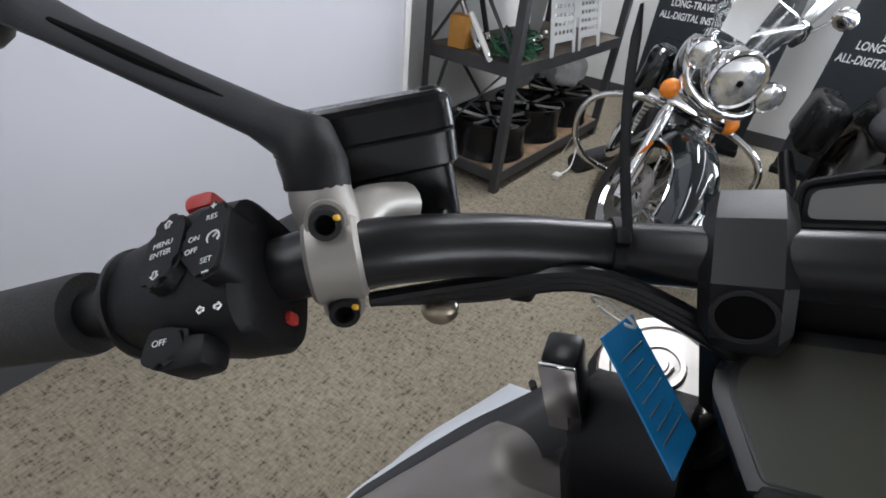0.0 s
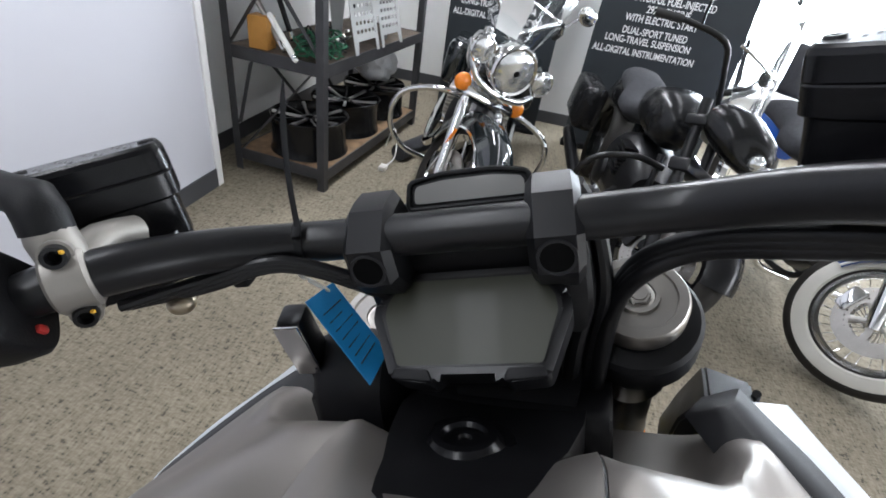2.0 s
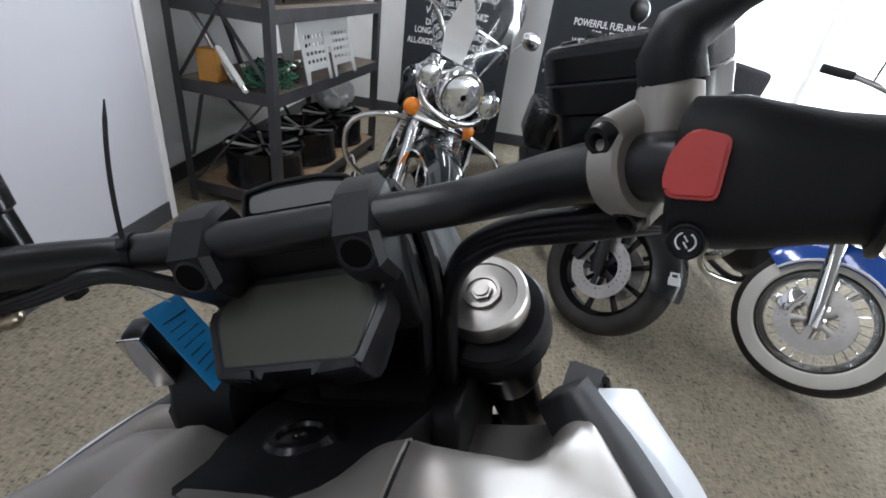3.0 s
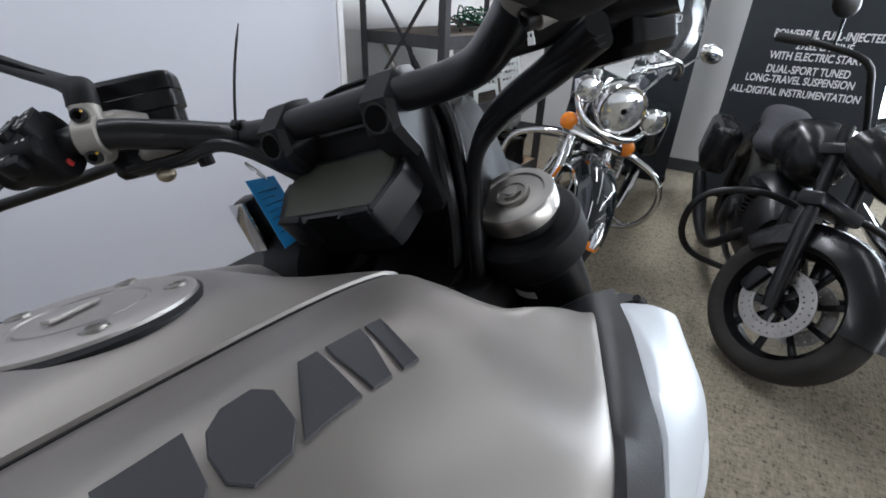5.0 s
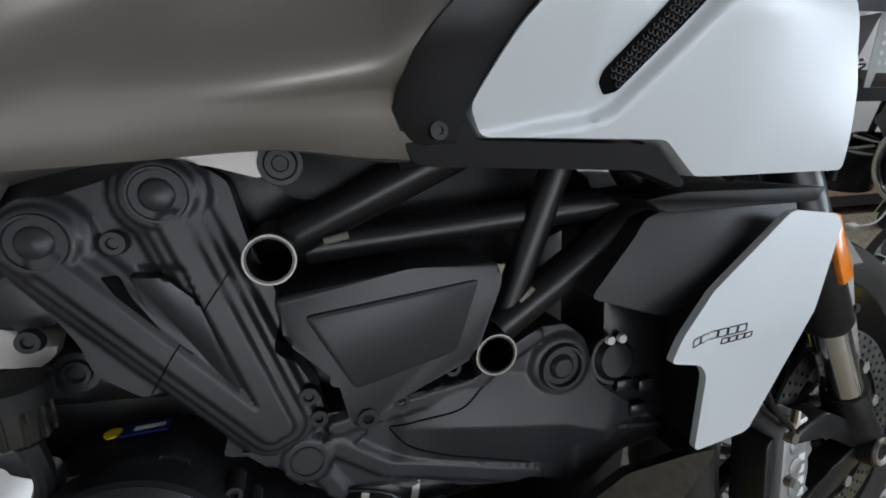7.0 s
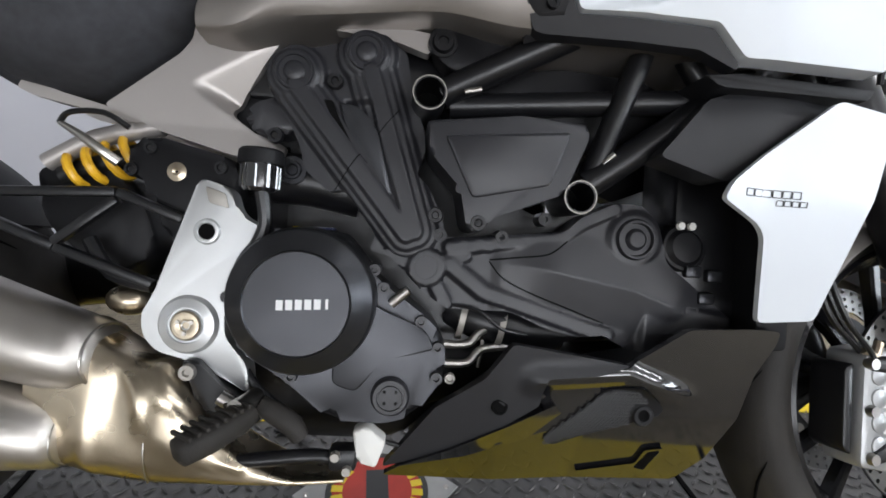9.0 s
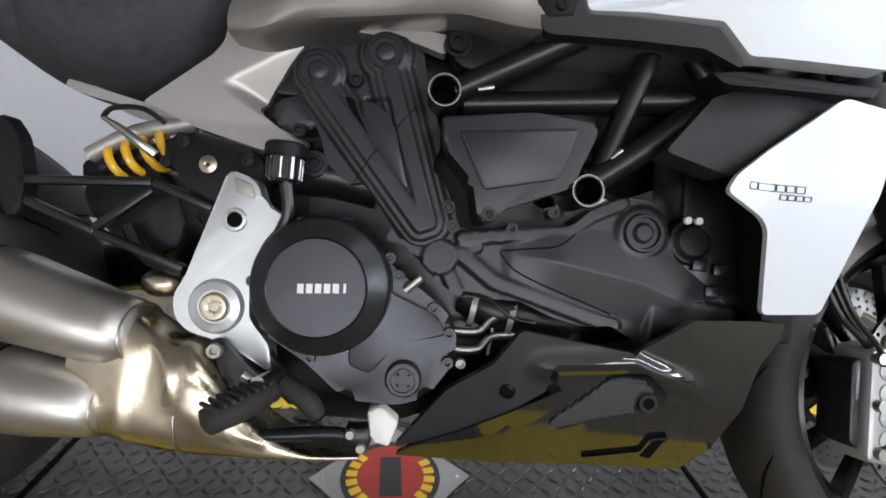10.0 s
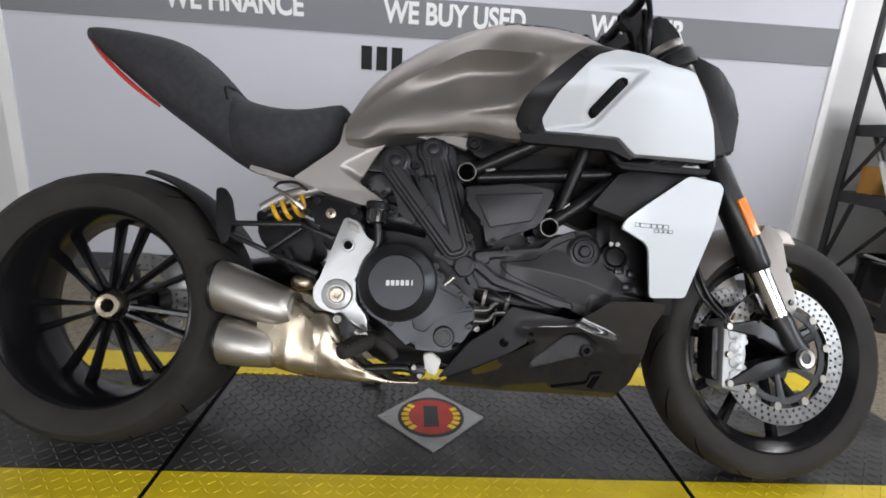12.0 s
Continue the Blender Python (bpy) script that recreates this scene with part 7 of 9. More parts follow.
GRIP = mat("black_grip_rubber", (0.022, 0.022, 0.022), 0.75, 0, 0.15, 60, 0.4, 900)
for s in (1, -1):
    # grip
    fr = barframe(0.370)
    bm = B()
    tube(bm, [fr @ Vector((0, 0, z)) for z in (-0.076, -0.072, -0.02, 0.02, 0.045, 0.053, 0.056, 0.066, 0.070)], [0.0175, 0.0182, 0.0168, 0.0165, 0.0168, 0.0185, 0.0170, 0.0165, 0.010], 24)
    hp("grip", bm, GRIP, "black rubber grip", fl=s)
    # switch housing
    fr = barframe(0.262) @ Matrix.Scale(0.90, 4) if s > 0 else barframe(0.243, (-0.94, 0, 0.34)) @ Matrix.Scale(0.92, 4)
    bm = B()
    loops = []
    kk = 0.92 if s > 0 else 0.84
    for z, rx, ry, ox, oy in ((-0.034, 0.020, 0.022, 0.0, -0.006), (-0.0335, 0.028, 0.033, 0.001, -0.004), (-0.030, 0.032, 0.0365, 0.002, -0.003), (-0.012, 0.0335, 0.0360, 0.002, -0.002), (0.002, 0.032, 0.033, 0.002, -0.002), (0.020, 0.028, 0.029, 0.001, -0.001), (0.036, 0.0255, 0.027, 0.0, 0.0), (0.0415, 0.0250, 0.0265, 0.0, 0.0), (0.0430, 0.0225, 0.0235, 0.0, 0.0)):
        lp = []
        for k in range(36):
            a = 2 * math.pi * k / 36
            c, q = math.cos(a), math.sin(a)
            ex = 0.60 + 0.25 * max(0, min(1, (z + 0.01) / 0.045))
            lp.append(fr @ Vector((ox + kk * rx * math.copysign(abs(c) ** ex, c), oy + (0.87 if s > 0 else 0.80) * ry * math.copysign(abs(q) ** ex, q), (z if s > 0 else z * 0.88) if z < 0 else z * 0.86)))
        loops.append(lp)
    loft(bm, loops)
    podo = hp("switch_housing", bm, BLACKPL, "black handlebar switch housing", fl=s, smooth=40)
    bm = B()
    lathe(bm, [(0.0235, 0.0320), (0.0262, 0.0330), (0.0262, 0.0350), (0.0235, 0.0360)], fr, 32, closed=True)
    hp("housing_collar", bm, BLACKSAT, "", podo, fl=s)

    def key(face, ol, z0, z1, bev):
        bm = B()
        lo = [bm.verts.new(face @ Vector((x, y, z0))) for x, y in ol]
        hi = [bm.verts.new(face @ Vector((x, y, z1))) for x, y in ol]
        bm.faces.new(lo)
        tp = bm.faces.new(hi)
        for i in range(len(lo)):
            bm.faces.new((lo[i], lo[(i + 1) % len(lo)], hi[(i + 1) % len(lo)], hi[i]))
        bmesh.ops.bevel(bm, geom=list(tp.edges), offset=bev, segments=2, affect='EDGES')
        return bm

    def facing(z0, side, tilt, lift, sweep=0.0):
        """A frame on the housing: its x inwards along the bar, y upwards, z off the surface."""
        m = fr @ Matrix.Rotation(radians(tilt), 4, 'Z') @ Matrix(((0, 0, 1, lift), (0, 1, 0, side), (-1, 0, 0, z0), (0, 0, 0, 1)))
        return m @ Matrix.Rotation(radians(sweep), 4, 'Y')

    def arrow(face, x, y, up, parent, size=0.0019):
        bm = B()
        for a, b in (((0, 1), (1, 0.1)), ((1, 0.1), (0.45, 0.1)), ((0.45, 0.1), (0.45, -0.9)), ((0.45, -0.9), (-0.45, -0.9)), ((-0.45, -0.9), (-0.45, 0.1)), ((-0.45, 0.1), (-1, 0.1)), ((-1, 0.1), (0, 1))):
            pa, pb = [Vector((p[0], p[1] * up[1], 0)) if up[0] == 0 else Vector((p[1] * up[0], p[0], 0)) for p in (a, b)]
            tube(bm, [face @ (Vector((x, y, 0)) + pa * size), face @ (Vector((x, y, 0)) + pb * size)], 0.00032, 4)
        hp("arrow_mark", bm, PRINT, "white printed arrow", parent, 0, fl=s)

    if s > 0:
        # rocker keys on the rider's face
        f1 = facing(-0.005, -0.003, 7, 0.0325, -8)
        ol = rounded([(-0.0085, -0.010), (-0.0045, -0.0175), (0.0035, -0.0165), (0.0095, -0.008), (0.0095, 0.009), (0.0055, 0.0165), (-0.0035, 0.0175), (-0.0085, 0.010)], 0.003, 3)
        blk = hp("menu_key", key(f1, ol, -0.014, 0.0035, 0.0015), BLACKPL, "black rocker key with white print", podo, fl=s)
        words("MENU", 0.0036, BARTURN @ f1 @ pose(0, 0.0010, 0.0037), blk, PRINT, "key_print", 0.0001, 'CENTER')
        words("ENTER", 0.0036, BARTURN @ f1 @ pose(0, -0.0036, 0.0037), blk, PRINT, "key_print", 0.0001, 'CENTER')
        for yy, u in ((0.0118, 1), (-0.0122, -1)):
            arrow(f1 @ pose(0, 0, 0.0037), 0, yy, (0, u), blk)
        f2 = facing(-0.0240, -0.003, 4, 0.0335, -6)
        ol = rounded([(-0.0105, -0.004), (0.001, -0.0175), (0.0095, -0.0150), (0.0100, 0.013), (0.006, 0.0175), (-0.001, 0.0165), (-0.0105, 0.004)], 0.0025, 3)
        blk = hp("cruise_key", key(f2, ol, -0.014, 0.0040, 0.0015), BLACKPL, "black rocker key with white print", podo, fl=s)
        for body, x, y in (("RES", 0.0030, 0.0085), ("ON", -0.0040, 0.0004), ("OFF", -0.0045, -0.0050), ("SET", 0.0035, -0.0110)):
            words(body, 0.0034, BARTURN @ f2 @ pose(x, y, 0.0042), blk, PRINT, "key_print", 0.0001, 'CENTER')
        bm = B()
        for k in range(9):
            a0, a1 = radians(-40 + 29 * k), radians(-40 + 29 * (k + 1))
            tube(bm, [f2 @ Vector((0.0052 + 0.0028 * math.cos(a), -0.0005 + 0.0028 * math.sin(a), 0.0042)) for a in (a0, a1)], 0.00035, 4)
        tube(bm, [f2 @ Vector((0.0052, -0.0005, 0.0042)), f2 @ Vector((0.0072, 0.0013, 0.0042))], 0.00035, 4)
        box(bm, (0.0040, -0.0150, 0.0042), (0.0030, 0.0007, 0.0002), 0, f2)
        box(bm, (0.0030, 0.0150, 0.0042), (0.0026, 0.0006, 0.0002), 0, f2)
        box(bm, (0.0030, 0.0150, 0.0042), (0.0006, 0.0026, 0.0002), 0, f2)
        hp("cruise_symbol", bm, PRINT, "white printed symbol", blk, 0, fl=s)
        # turn switch and lamp switch low on the housing
        f3 = facing(-0.010, -0.038, 0, 0.018, 0)
        bm = B()
        box(bm, (0, 0, 0), (0.020, 0.014, 0.018), 0.004, f3)
        turn = hp("turn_switch", bm, BLACKPL, "black turn signal switch", podo, fl=s)
        f3 = facing(-0.0260, -0.027, 0, 0.0335, 0)
        arrow(f3, -0.0035, 0, (-1, 0), podo, 0.0015)
        arrow(f3, 0.0035, 0, (1, 0), podo, 0.0015)
        f4 = facing(-0.002, -0.033, 0, 0.023, 0)
        ol = rounded([(-0.011, -0.006), (0.000, -0.011), (0.010, -0.006), (0.009, 0.006), (-0.008, 0.007)], 0.003, 3)
        off = hp("lamp_switch", key(f4, ol, -0.016, 0.004, 0.002), BLACKPL, "black off switch", podo, fl=s)
        words("OFF", 0.0036, BARTURN @ f4 @ pose(-0.001, -0.0015, 0.0042), off, PRINT, "switch_print", 0.0001, 'CENTER')
        f5 = facing(-0.004, 0.034, 0, 0.014, 0)
        bm = B()
        box(bm, (0, 0, 0), (0.015, 0.009, 0.014), 0.003, f5)
        hp("flash_button", bm, REDPL, "red button behind the keys", podo, fl=s)
        f5 = facing(-0.0345, -0.020, 0, -0.008, 0)
        bm = B()
        box(bm, (0, 0, 0), (0.0045, 0.0055, 0.008), 0.0016, f5)
        hp("red_plug", bm, REDPL, "small red plug", podo, fl=s)
    else:
        # on this side the housing's own frame is mirrored with it
        f1 = facing(-0.019, -0.002, 4, 0.0285, -4)
        ol = rounded([(-0.0075, -0.0120), (0.0085, -0.0128), (0.0108, -0.007), (0.0095, 0.004), (0.0035, 0.0120), (-0.0085, 0.0098)], 0.003, 3)
        hp("kill_switch", key(f1, ol, -0.012, 0.007, 0.0012), REDPL, "red engine stop switch", podo, fl=s)
        f2 = facing(-0.019, -0.0255, -4, 0.0292, 0)
        bm = B()
        lathe(bm, [(0.0, 0.0012), (0.0052, 0.0012), (0.0058, 0.0020), (0.0066, 0.0017), (0.0070, -0.01)], f2, 28)
        stb = hp("start_button", bm, BLACKPL, "black start button", podo, fl=s)
        bm = B()
        for a0, a1 in ((25, 155), (205, 335)):
            tube(bm, [f2 @ Vector((0.0034 * math.sin(radians(a0 + (a1 - a0) * k / 8)), 0.0034 * math.cos(radians(a0 + (a1 - a0) * k / 8)), 0.0015)) for k in range(9)], 0.00035, 5)
        tube(bm, [f2 @ Vector(p) for p in ((0.0008, 0.0022, 0.0015), (-0.0007, 0.0002, 0.0015), (0.0007, -0.0002, 0.0015), (-0.0008, -0.0022, 0.0015))], 0.00035, 5)
        hp("start_symbol", bm, PRINT, "white printed symbol", stb, 0, fl=s)
        f3 = facing(-0.023, -0.040, -20, 0.026, 0)
        bm = B()
        box(bm, (0, 0, 0), (0.0045, 0.0035, 0.0006), 0, f3)
        tube(bm, [f3 @ Vector(p) for p in ((-0.0014, 0.0017, 0), (-0.0014, 0.0038, 0), (0.0014, 0.0038, 0), (0.0014, 0.0017, 0))], 0.0005, 5)
        hp("lock_symbol", bm, PRINT, "white printed symbol", podo, 0, fl=s)
    # lever clamp
    fr = barframe(0.214 if s > 0 else 0.203, (-1, 0, 0.10)) @ Matrix.Scale(0.92, 4)
    bm = B()
    loops = []
    wide = 1.0 if s > 0 else 0.74
    for z, e in ((-0.0115 * wide, 0.002), (-0.0095 * wide, 0.0), (0.0095 * wide, 0.0), (0.0115 * wide, 0.002)):
        loops.append([fr @ Vector((math.cos(2 * math.pi * k / 32) * ((0.0185 if s > 0 else 0.0215) - e), math.sin(2 * math.pi * k / 32) * ((0.0195 if s > 0 else 0.0225) - e), z)) for k in range(32)])
    loft(bm, loops)
    ndx = 0.0 if s > 0 else 0.012
    tube(bm, [(1.147 + ndx, 0.214, 0.838), (1.151 + ndx, 0.219, 0.857), (1.152 + ndx, 0.220, 0.861)], [0.0125, 0.0128, 0.0118], 20)
    lcl = hp("lever_clamp", bm, CLAMP, "cast grey lever clamp", fl=s)
    for q in (-1, 1):
        base = fr @ Vector((-0.002, q * 0.0185, 0))
        nrm = (fr.to_3x3() @ Vector((1, q * 0.10, 0))).normalized()
        bm = B()
        cyl(bm, base - nrm * 0.016, base + nrm * 0.010, 0.0088, 0.0082, 20)
        hp("clamp_lug", bm, CLAMP, "", lcl, fl=s)
        bm = B()
        lathe(bm, [(0.0, 0.000), (0.0034, 0.000), (0.0039, 0.0060), (0.0060, 0.0060), (0.0066, 0.0)], along(base + nrm * 0.010, nrm), 18)
        blt = hp("clamp_bolt", bm, BLACKSAT, "black socket bolt", lcl, fl=s)
        bm = B()
        cyl(bm, base + nrm * 0.0102, base + nrm * 0.0115, 0.0032)
        hp("bolt_socket", bm, BLACKHOLE, "", blt, fl=s)
        if s > 0:
            bm = B()
            box(bm, (0.0, 0.0, 0.0), (0.0020, 0.0028, 0.0022), 0.0008, Matrix.Translation(base + nrm * 0.0125 + Vector((0, -0.0066, 0.0025))))
            hp("paint_mark", bm, YELLOWSPR, "yellow paint mark on the bolt", blt, fl=s)
    # master cylinder and reservoir
    bm = B()
    tube(bm, [(1.157, 0.216, 0.838), (1.172, 0.215, 0.842), (1.194, 0.214, 0.834)], [0.013, 0.0105, 0.011], 14, 3)
    hp("cylinder_neck", bm, CLAMP if s > 0 else BLACKSAT, "cast neck", lcl, fl=s)
    bm = B()
    tube(bm, [(1.203, 0.165, 0.806), (1.204, 0.215, 0.808), (1.200, 0.262, 0.806)], [0.011, 0.013, 0.013], 14, 3)
    hp("master_cylinder", bm, CLAMP if s > 0 else BLACKSAT, "master cylinder", lcl, fl=s)
    mr = (pose(1.2124, 0.2436, 0.843) if s > 0 else pose(1.2317, 0.2206, 0.833)) @ pose(0, 0, 0, 3, 4, 40)
    bm = B()
    loops = []
    for z, a, b in ((-0.058, 0.0155, 0.034), (-0.052, 0.0180, 0.039), (-0.030, 0.0190, 0.040), (-0.028, 0.0205, 0.0415), (0.001, 0.0205, 0.0415), (0.003, 0.0232, 0.0446), (0.018, 0.0238, 0.0452), (0.0192, 0.0232, 0.0446), (0.0204, 0.0240, 0.0454), (0.033, 0.0236, 0.0450), (0.0362, 0.0222, 0.0436), (0.0380, 0.0205, 0.0420)):
        lp = []
        for k in range(64):
            t = 2 * math.pi * k / 64
            c, q = math.cos(t), math.sin(t)
            lp.append(mr @ Vector((a * math.copysign(abs(c) ** 0.36, c), b * math.copysign(abs(q) ** 0.36, q), z)))
        loops.append(lp)
    loft(bm, loops)
    resv = hp("fluid_reservoir", bm, RESV, "smooth black fluid reservoir", lcl, fl=s, smooth=18)
    for sx in (-1, 1):
        bm = B()
        lathe(bm, [(0.0, 0.0), (0.002, 0.0), (0.0025, 0.002), (0.005, 0.002), (0.0055, 0.0)], mr @ Matrix.Translation((0.0, sx * 0.0365, 0.0373)), 14)
        hp("lid_screw", bm, BLACKSAT, "", resv, fl=s)
    for k in range(14):
        bm = B()
        box(bm, (-0.012 + 0.008 * (k % 4), -0.028 + 0.0042 * k, 0.0380), (0.006, 0.0016, 0.0003), 0, mr)
        hp("lid_print", bm, BLACKSAT, "embossed lid print", resv, 0, fl=s)
    # lever
    bm = B()
    tube(bm, [(1.215, 0.205, 0.812), (1.205, 0.260, 0.808), (1.180, 0.340, 0.803), (1.135, 0.425, 0.800), (1.122, 0.440, 0.800)], [0.010, 0.008, 0.007, 0.0065, 0.008], 12, 5)
    hp("hand_lever", bm, BLACKSAT, "black hand lever", lcl, fl=s)
    # mirror
    dx = 0.0 if s > 0 else 0.012
    arm = [((1.152 + dx, 0.220, 0.8600), 0.0132, 0.0132), ((1.154 + dx, 0.220, 0.868), 0.0132, 0.0132), ((1.158 + dx, 0.225, 0.8775), 0.0135, 0.0110), ((1.161 + dx, 0.246, 0.8860), 0.0125, 0.0068), ((1.162, 0.312, 0.9150), 0.0140, 0.0056), ((1.162, 0.370, 0.9420), 0.0160, 0.0058), ((1.160, 0.415, 0.965), 0.020, 0.008)]
    bm = B()
    loops = []
    for i, (p, a, b) in enumerate(arm):
        d = (Vector(arm[min(i + 1, len(arm) - 1)][0]) - Vector(arm[max(i - 1, 0)][0])).normalized()
        u = (Vector((1, 0, 0)) - d * d.x).normalized()
        v = d.cross(u)
        loops.append([Vector(p) + u * a * math.cos(2 * math.pi * k / 16) + v * b * math.sin(2 * math.pi * k / 16) for k in range(16)])
    loft(bm, loops)
    mir = hp("mirror", bm, BLACKPL, "black mirror arm", fl=s, smooth=50)
    bm = B()
    tube(bm, [(1.156, 0.262, 0.8985), (1.156, 0.320, 0.9240), (1.156, 0.372, 0.9480)], [0.001, 0.003, 0.002], 8, 4)
    hp("arm_groove", bm, BLACKHOLE, "", mir, fl=s)
    mh = pose(1.150, 0.490, 0.995) @ pose(0, 0, 0, 14, -8, -12)
    bm = B()
    ball(bm, (0.012, 0, 0), (0.026, 0.088, 0.046), mh)
    hp("mirror_shell", bm, BLACKPL, "", mir, fl=s)
    bm = B()
    ball(bm, (-0.004, 0, 0), (0.011, 0.083, 0.042), mh)
    hp("mirror_glass", bm, MIRROR, "mirror glass", mir, fl=s)
# cables
for s, off in ((1, 0.0), (1, 0.008), (1, 0.016), (-1, 0.0), (-1, 0.009), (-1, 0.018)):
    bm = B()
    if s > 0:
        tube(bm, [(1.165 + off * 0.5, 0.225, 0.797 - off * 0.3), (1.190, 0.180, 0.796 - off * 0.4), (1.205, 0.130, 0.797 - off * 0.35), (1.222, 0.085, 0.765 - off * 0.5), (1.245, 0.055, 0.725 - off), (1.25, 0.03, 0.66)], 0.0038, 10, 6)
    else:
        tube(bm, [(1.165 + off * 0.5, 0.225, 0.800 - off * 0.4), (1.205, 0.185, 0.785 - off * 0.5), (1.242, 0.135, 0.765 - off * 0.5), (1.262 - off * 0.4, 0.100, 0.735 - off * 0.3), (1.266, 0.082, 0.690 - off * 0.3), (1.262, 0.066, 0.60)], 0.0068, 12, 6)
    hp("cable", bm, BLACKSAT, "black sheathed cable", fl=s)
bm = B()
ball(bm, (1.184, 0.200, 0.783), (0.009, 0.010, 0.008))
hp("adjuster_nut", bm, GOLDST, "brass adjuster nut")
bm = B()
box(bm, (1.207, 0.165, 0.786), (0.012, 0.012, 0.013), 0.002)
hp("cable_clip", bm, BLACKPL, "black cable clip")
# zip tie on the bar with its long tail
bm = B()
fr = barframe(0.127)
lathe(bm, [(0.0150, -0.0025), (0.0162, -0.0025), (0.0162, 0.0025), (0.0150, 0.0025)], fr, 28, closed=True)
box(bm, (0.0175, 0, 0), (0.006, 0.008, 0.006), 0.001, fr)
tie = hp("cable_tie", bm, BLACKPL, "black cable tie with a long upright tail")
bm = B()
p0 = fr @ Vector((0.018, 0, 0))
loops = []
for k in range(8):
    t = k / 7
    c = p0 + Vector((0.050 * t, -0.002 + 0.004 * math.sin(3 * t), 0.088 * t))
    w = 0.0023 if k < 7 else 0.0008
    loops.append([c + Vector((0, w, 0)), c + Vector((0.0008, 0, 0)), c + Vector((0, -w, 0)), c + Vector((-0.0008, 0, 0))])
loft(bm, loops)
hp("tie_tail", bm, BLACKPL, "", tie)
# key tag on a ring
bm = B()
tg = [Vector(p) for p in ((1.1855, 0.1112, 0.7416), (1.2133, 0.1060, 0.7390), (1.2058, 0.0718, 0.6832), (1.1778, 0.0751, 0.6775))]
u = (tg[3] - tg[0]).normalized()
v = (tg[1] - tg[0]).normalized()
nn = u.cross(v).normalized() * 0.0006
loops = [[p + nn for p in tg], [p - nn for p in tg]]
loft(bm, loops)
tag = mparts("key_tag", bm, BLUETAG, "blue dealer key tag with scribbled writing", None, 0)
for k in range(7):
    bm = B()
    a = tg[0] + (tg[3] - tg[0]) * (0.20 + 0.10 * k)
    b = tg[1] + (tg[2] - tg[1]) * (0.20 + 0.10 * k)
    p, q = a + (b - a) * 0.15, a + (b - a) * (0.85 - 0.2 * (k % 3 == 1))
    sgn = 1 if nn.z > 0 else -1
    tube(bm, [p + nn * 1.5 * sgn, q + nn * 1.5 * sgn], 0.0005, 4)
    part("tag_line", bm, GREYPRINT, tag, "dark written line", smooth=0)
bm = B()
c = Vector((1.199, 0.110, 0.748))
tube(bm, [c + 0.012 * (math.cos(2 * math.pi * k / 20) * Vector((0.4, 0.9, 0)) + math.sin(2 * math.pi * k / 20) * Vector((-0.5, 0.2, 0.8))) for k in range(20)], 0.0009, 6)
part("key_ring", bm, WHITEPL, tag, "white key ring loop")
# small chrome edged latch beside the display
bm = B()
box(bm, (0, 0, 0), (0.022, 0.020, 0.056), 0.004, pose(1.199, 0.135, 0.697) @ pose(0, 0, 0, 0, -12, 10))
latch = mparts("steering_latch_box", bm, BLACKSAT, "black box with a worn chrome edge")
bm = B()
box(bm, (-0.0135, 0, 0.001), (0.003, 0.019, 0.054), 0.001, pose(1.199, 0.135, 0.697) @ pose(0, 0, 0, 0, -12, 10))
part("chrome_edge", bm, CHROME, latch)
# bracket that carries the box
bm = B()
slab(bm, rounded([(1.172, 0.600), (1.184, 0.662), (1.212, 0.690), (1.255, 0.665), (1.265, 0.600)], 0.012, 3), 0.075, 0.134, 0.008)
part("box_bracket", bm, BLACKPL, latch, "black plastic bracket")
# dark cowl around the headstock
bm = B()
slab(bm, rounded([(1.195, 0.58), (1.215, 0.625), (1.275, 0.615), (1.36, 0.53), (1.33, 0.50), (1.22, 0.55)], 0.012, 3), 0.088, -0.088, 0.012)
mparts("headstock_cowl", bm, BLACKPL, "black cowl around the headstock")

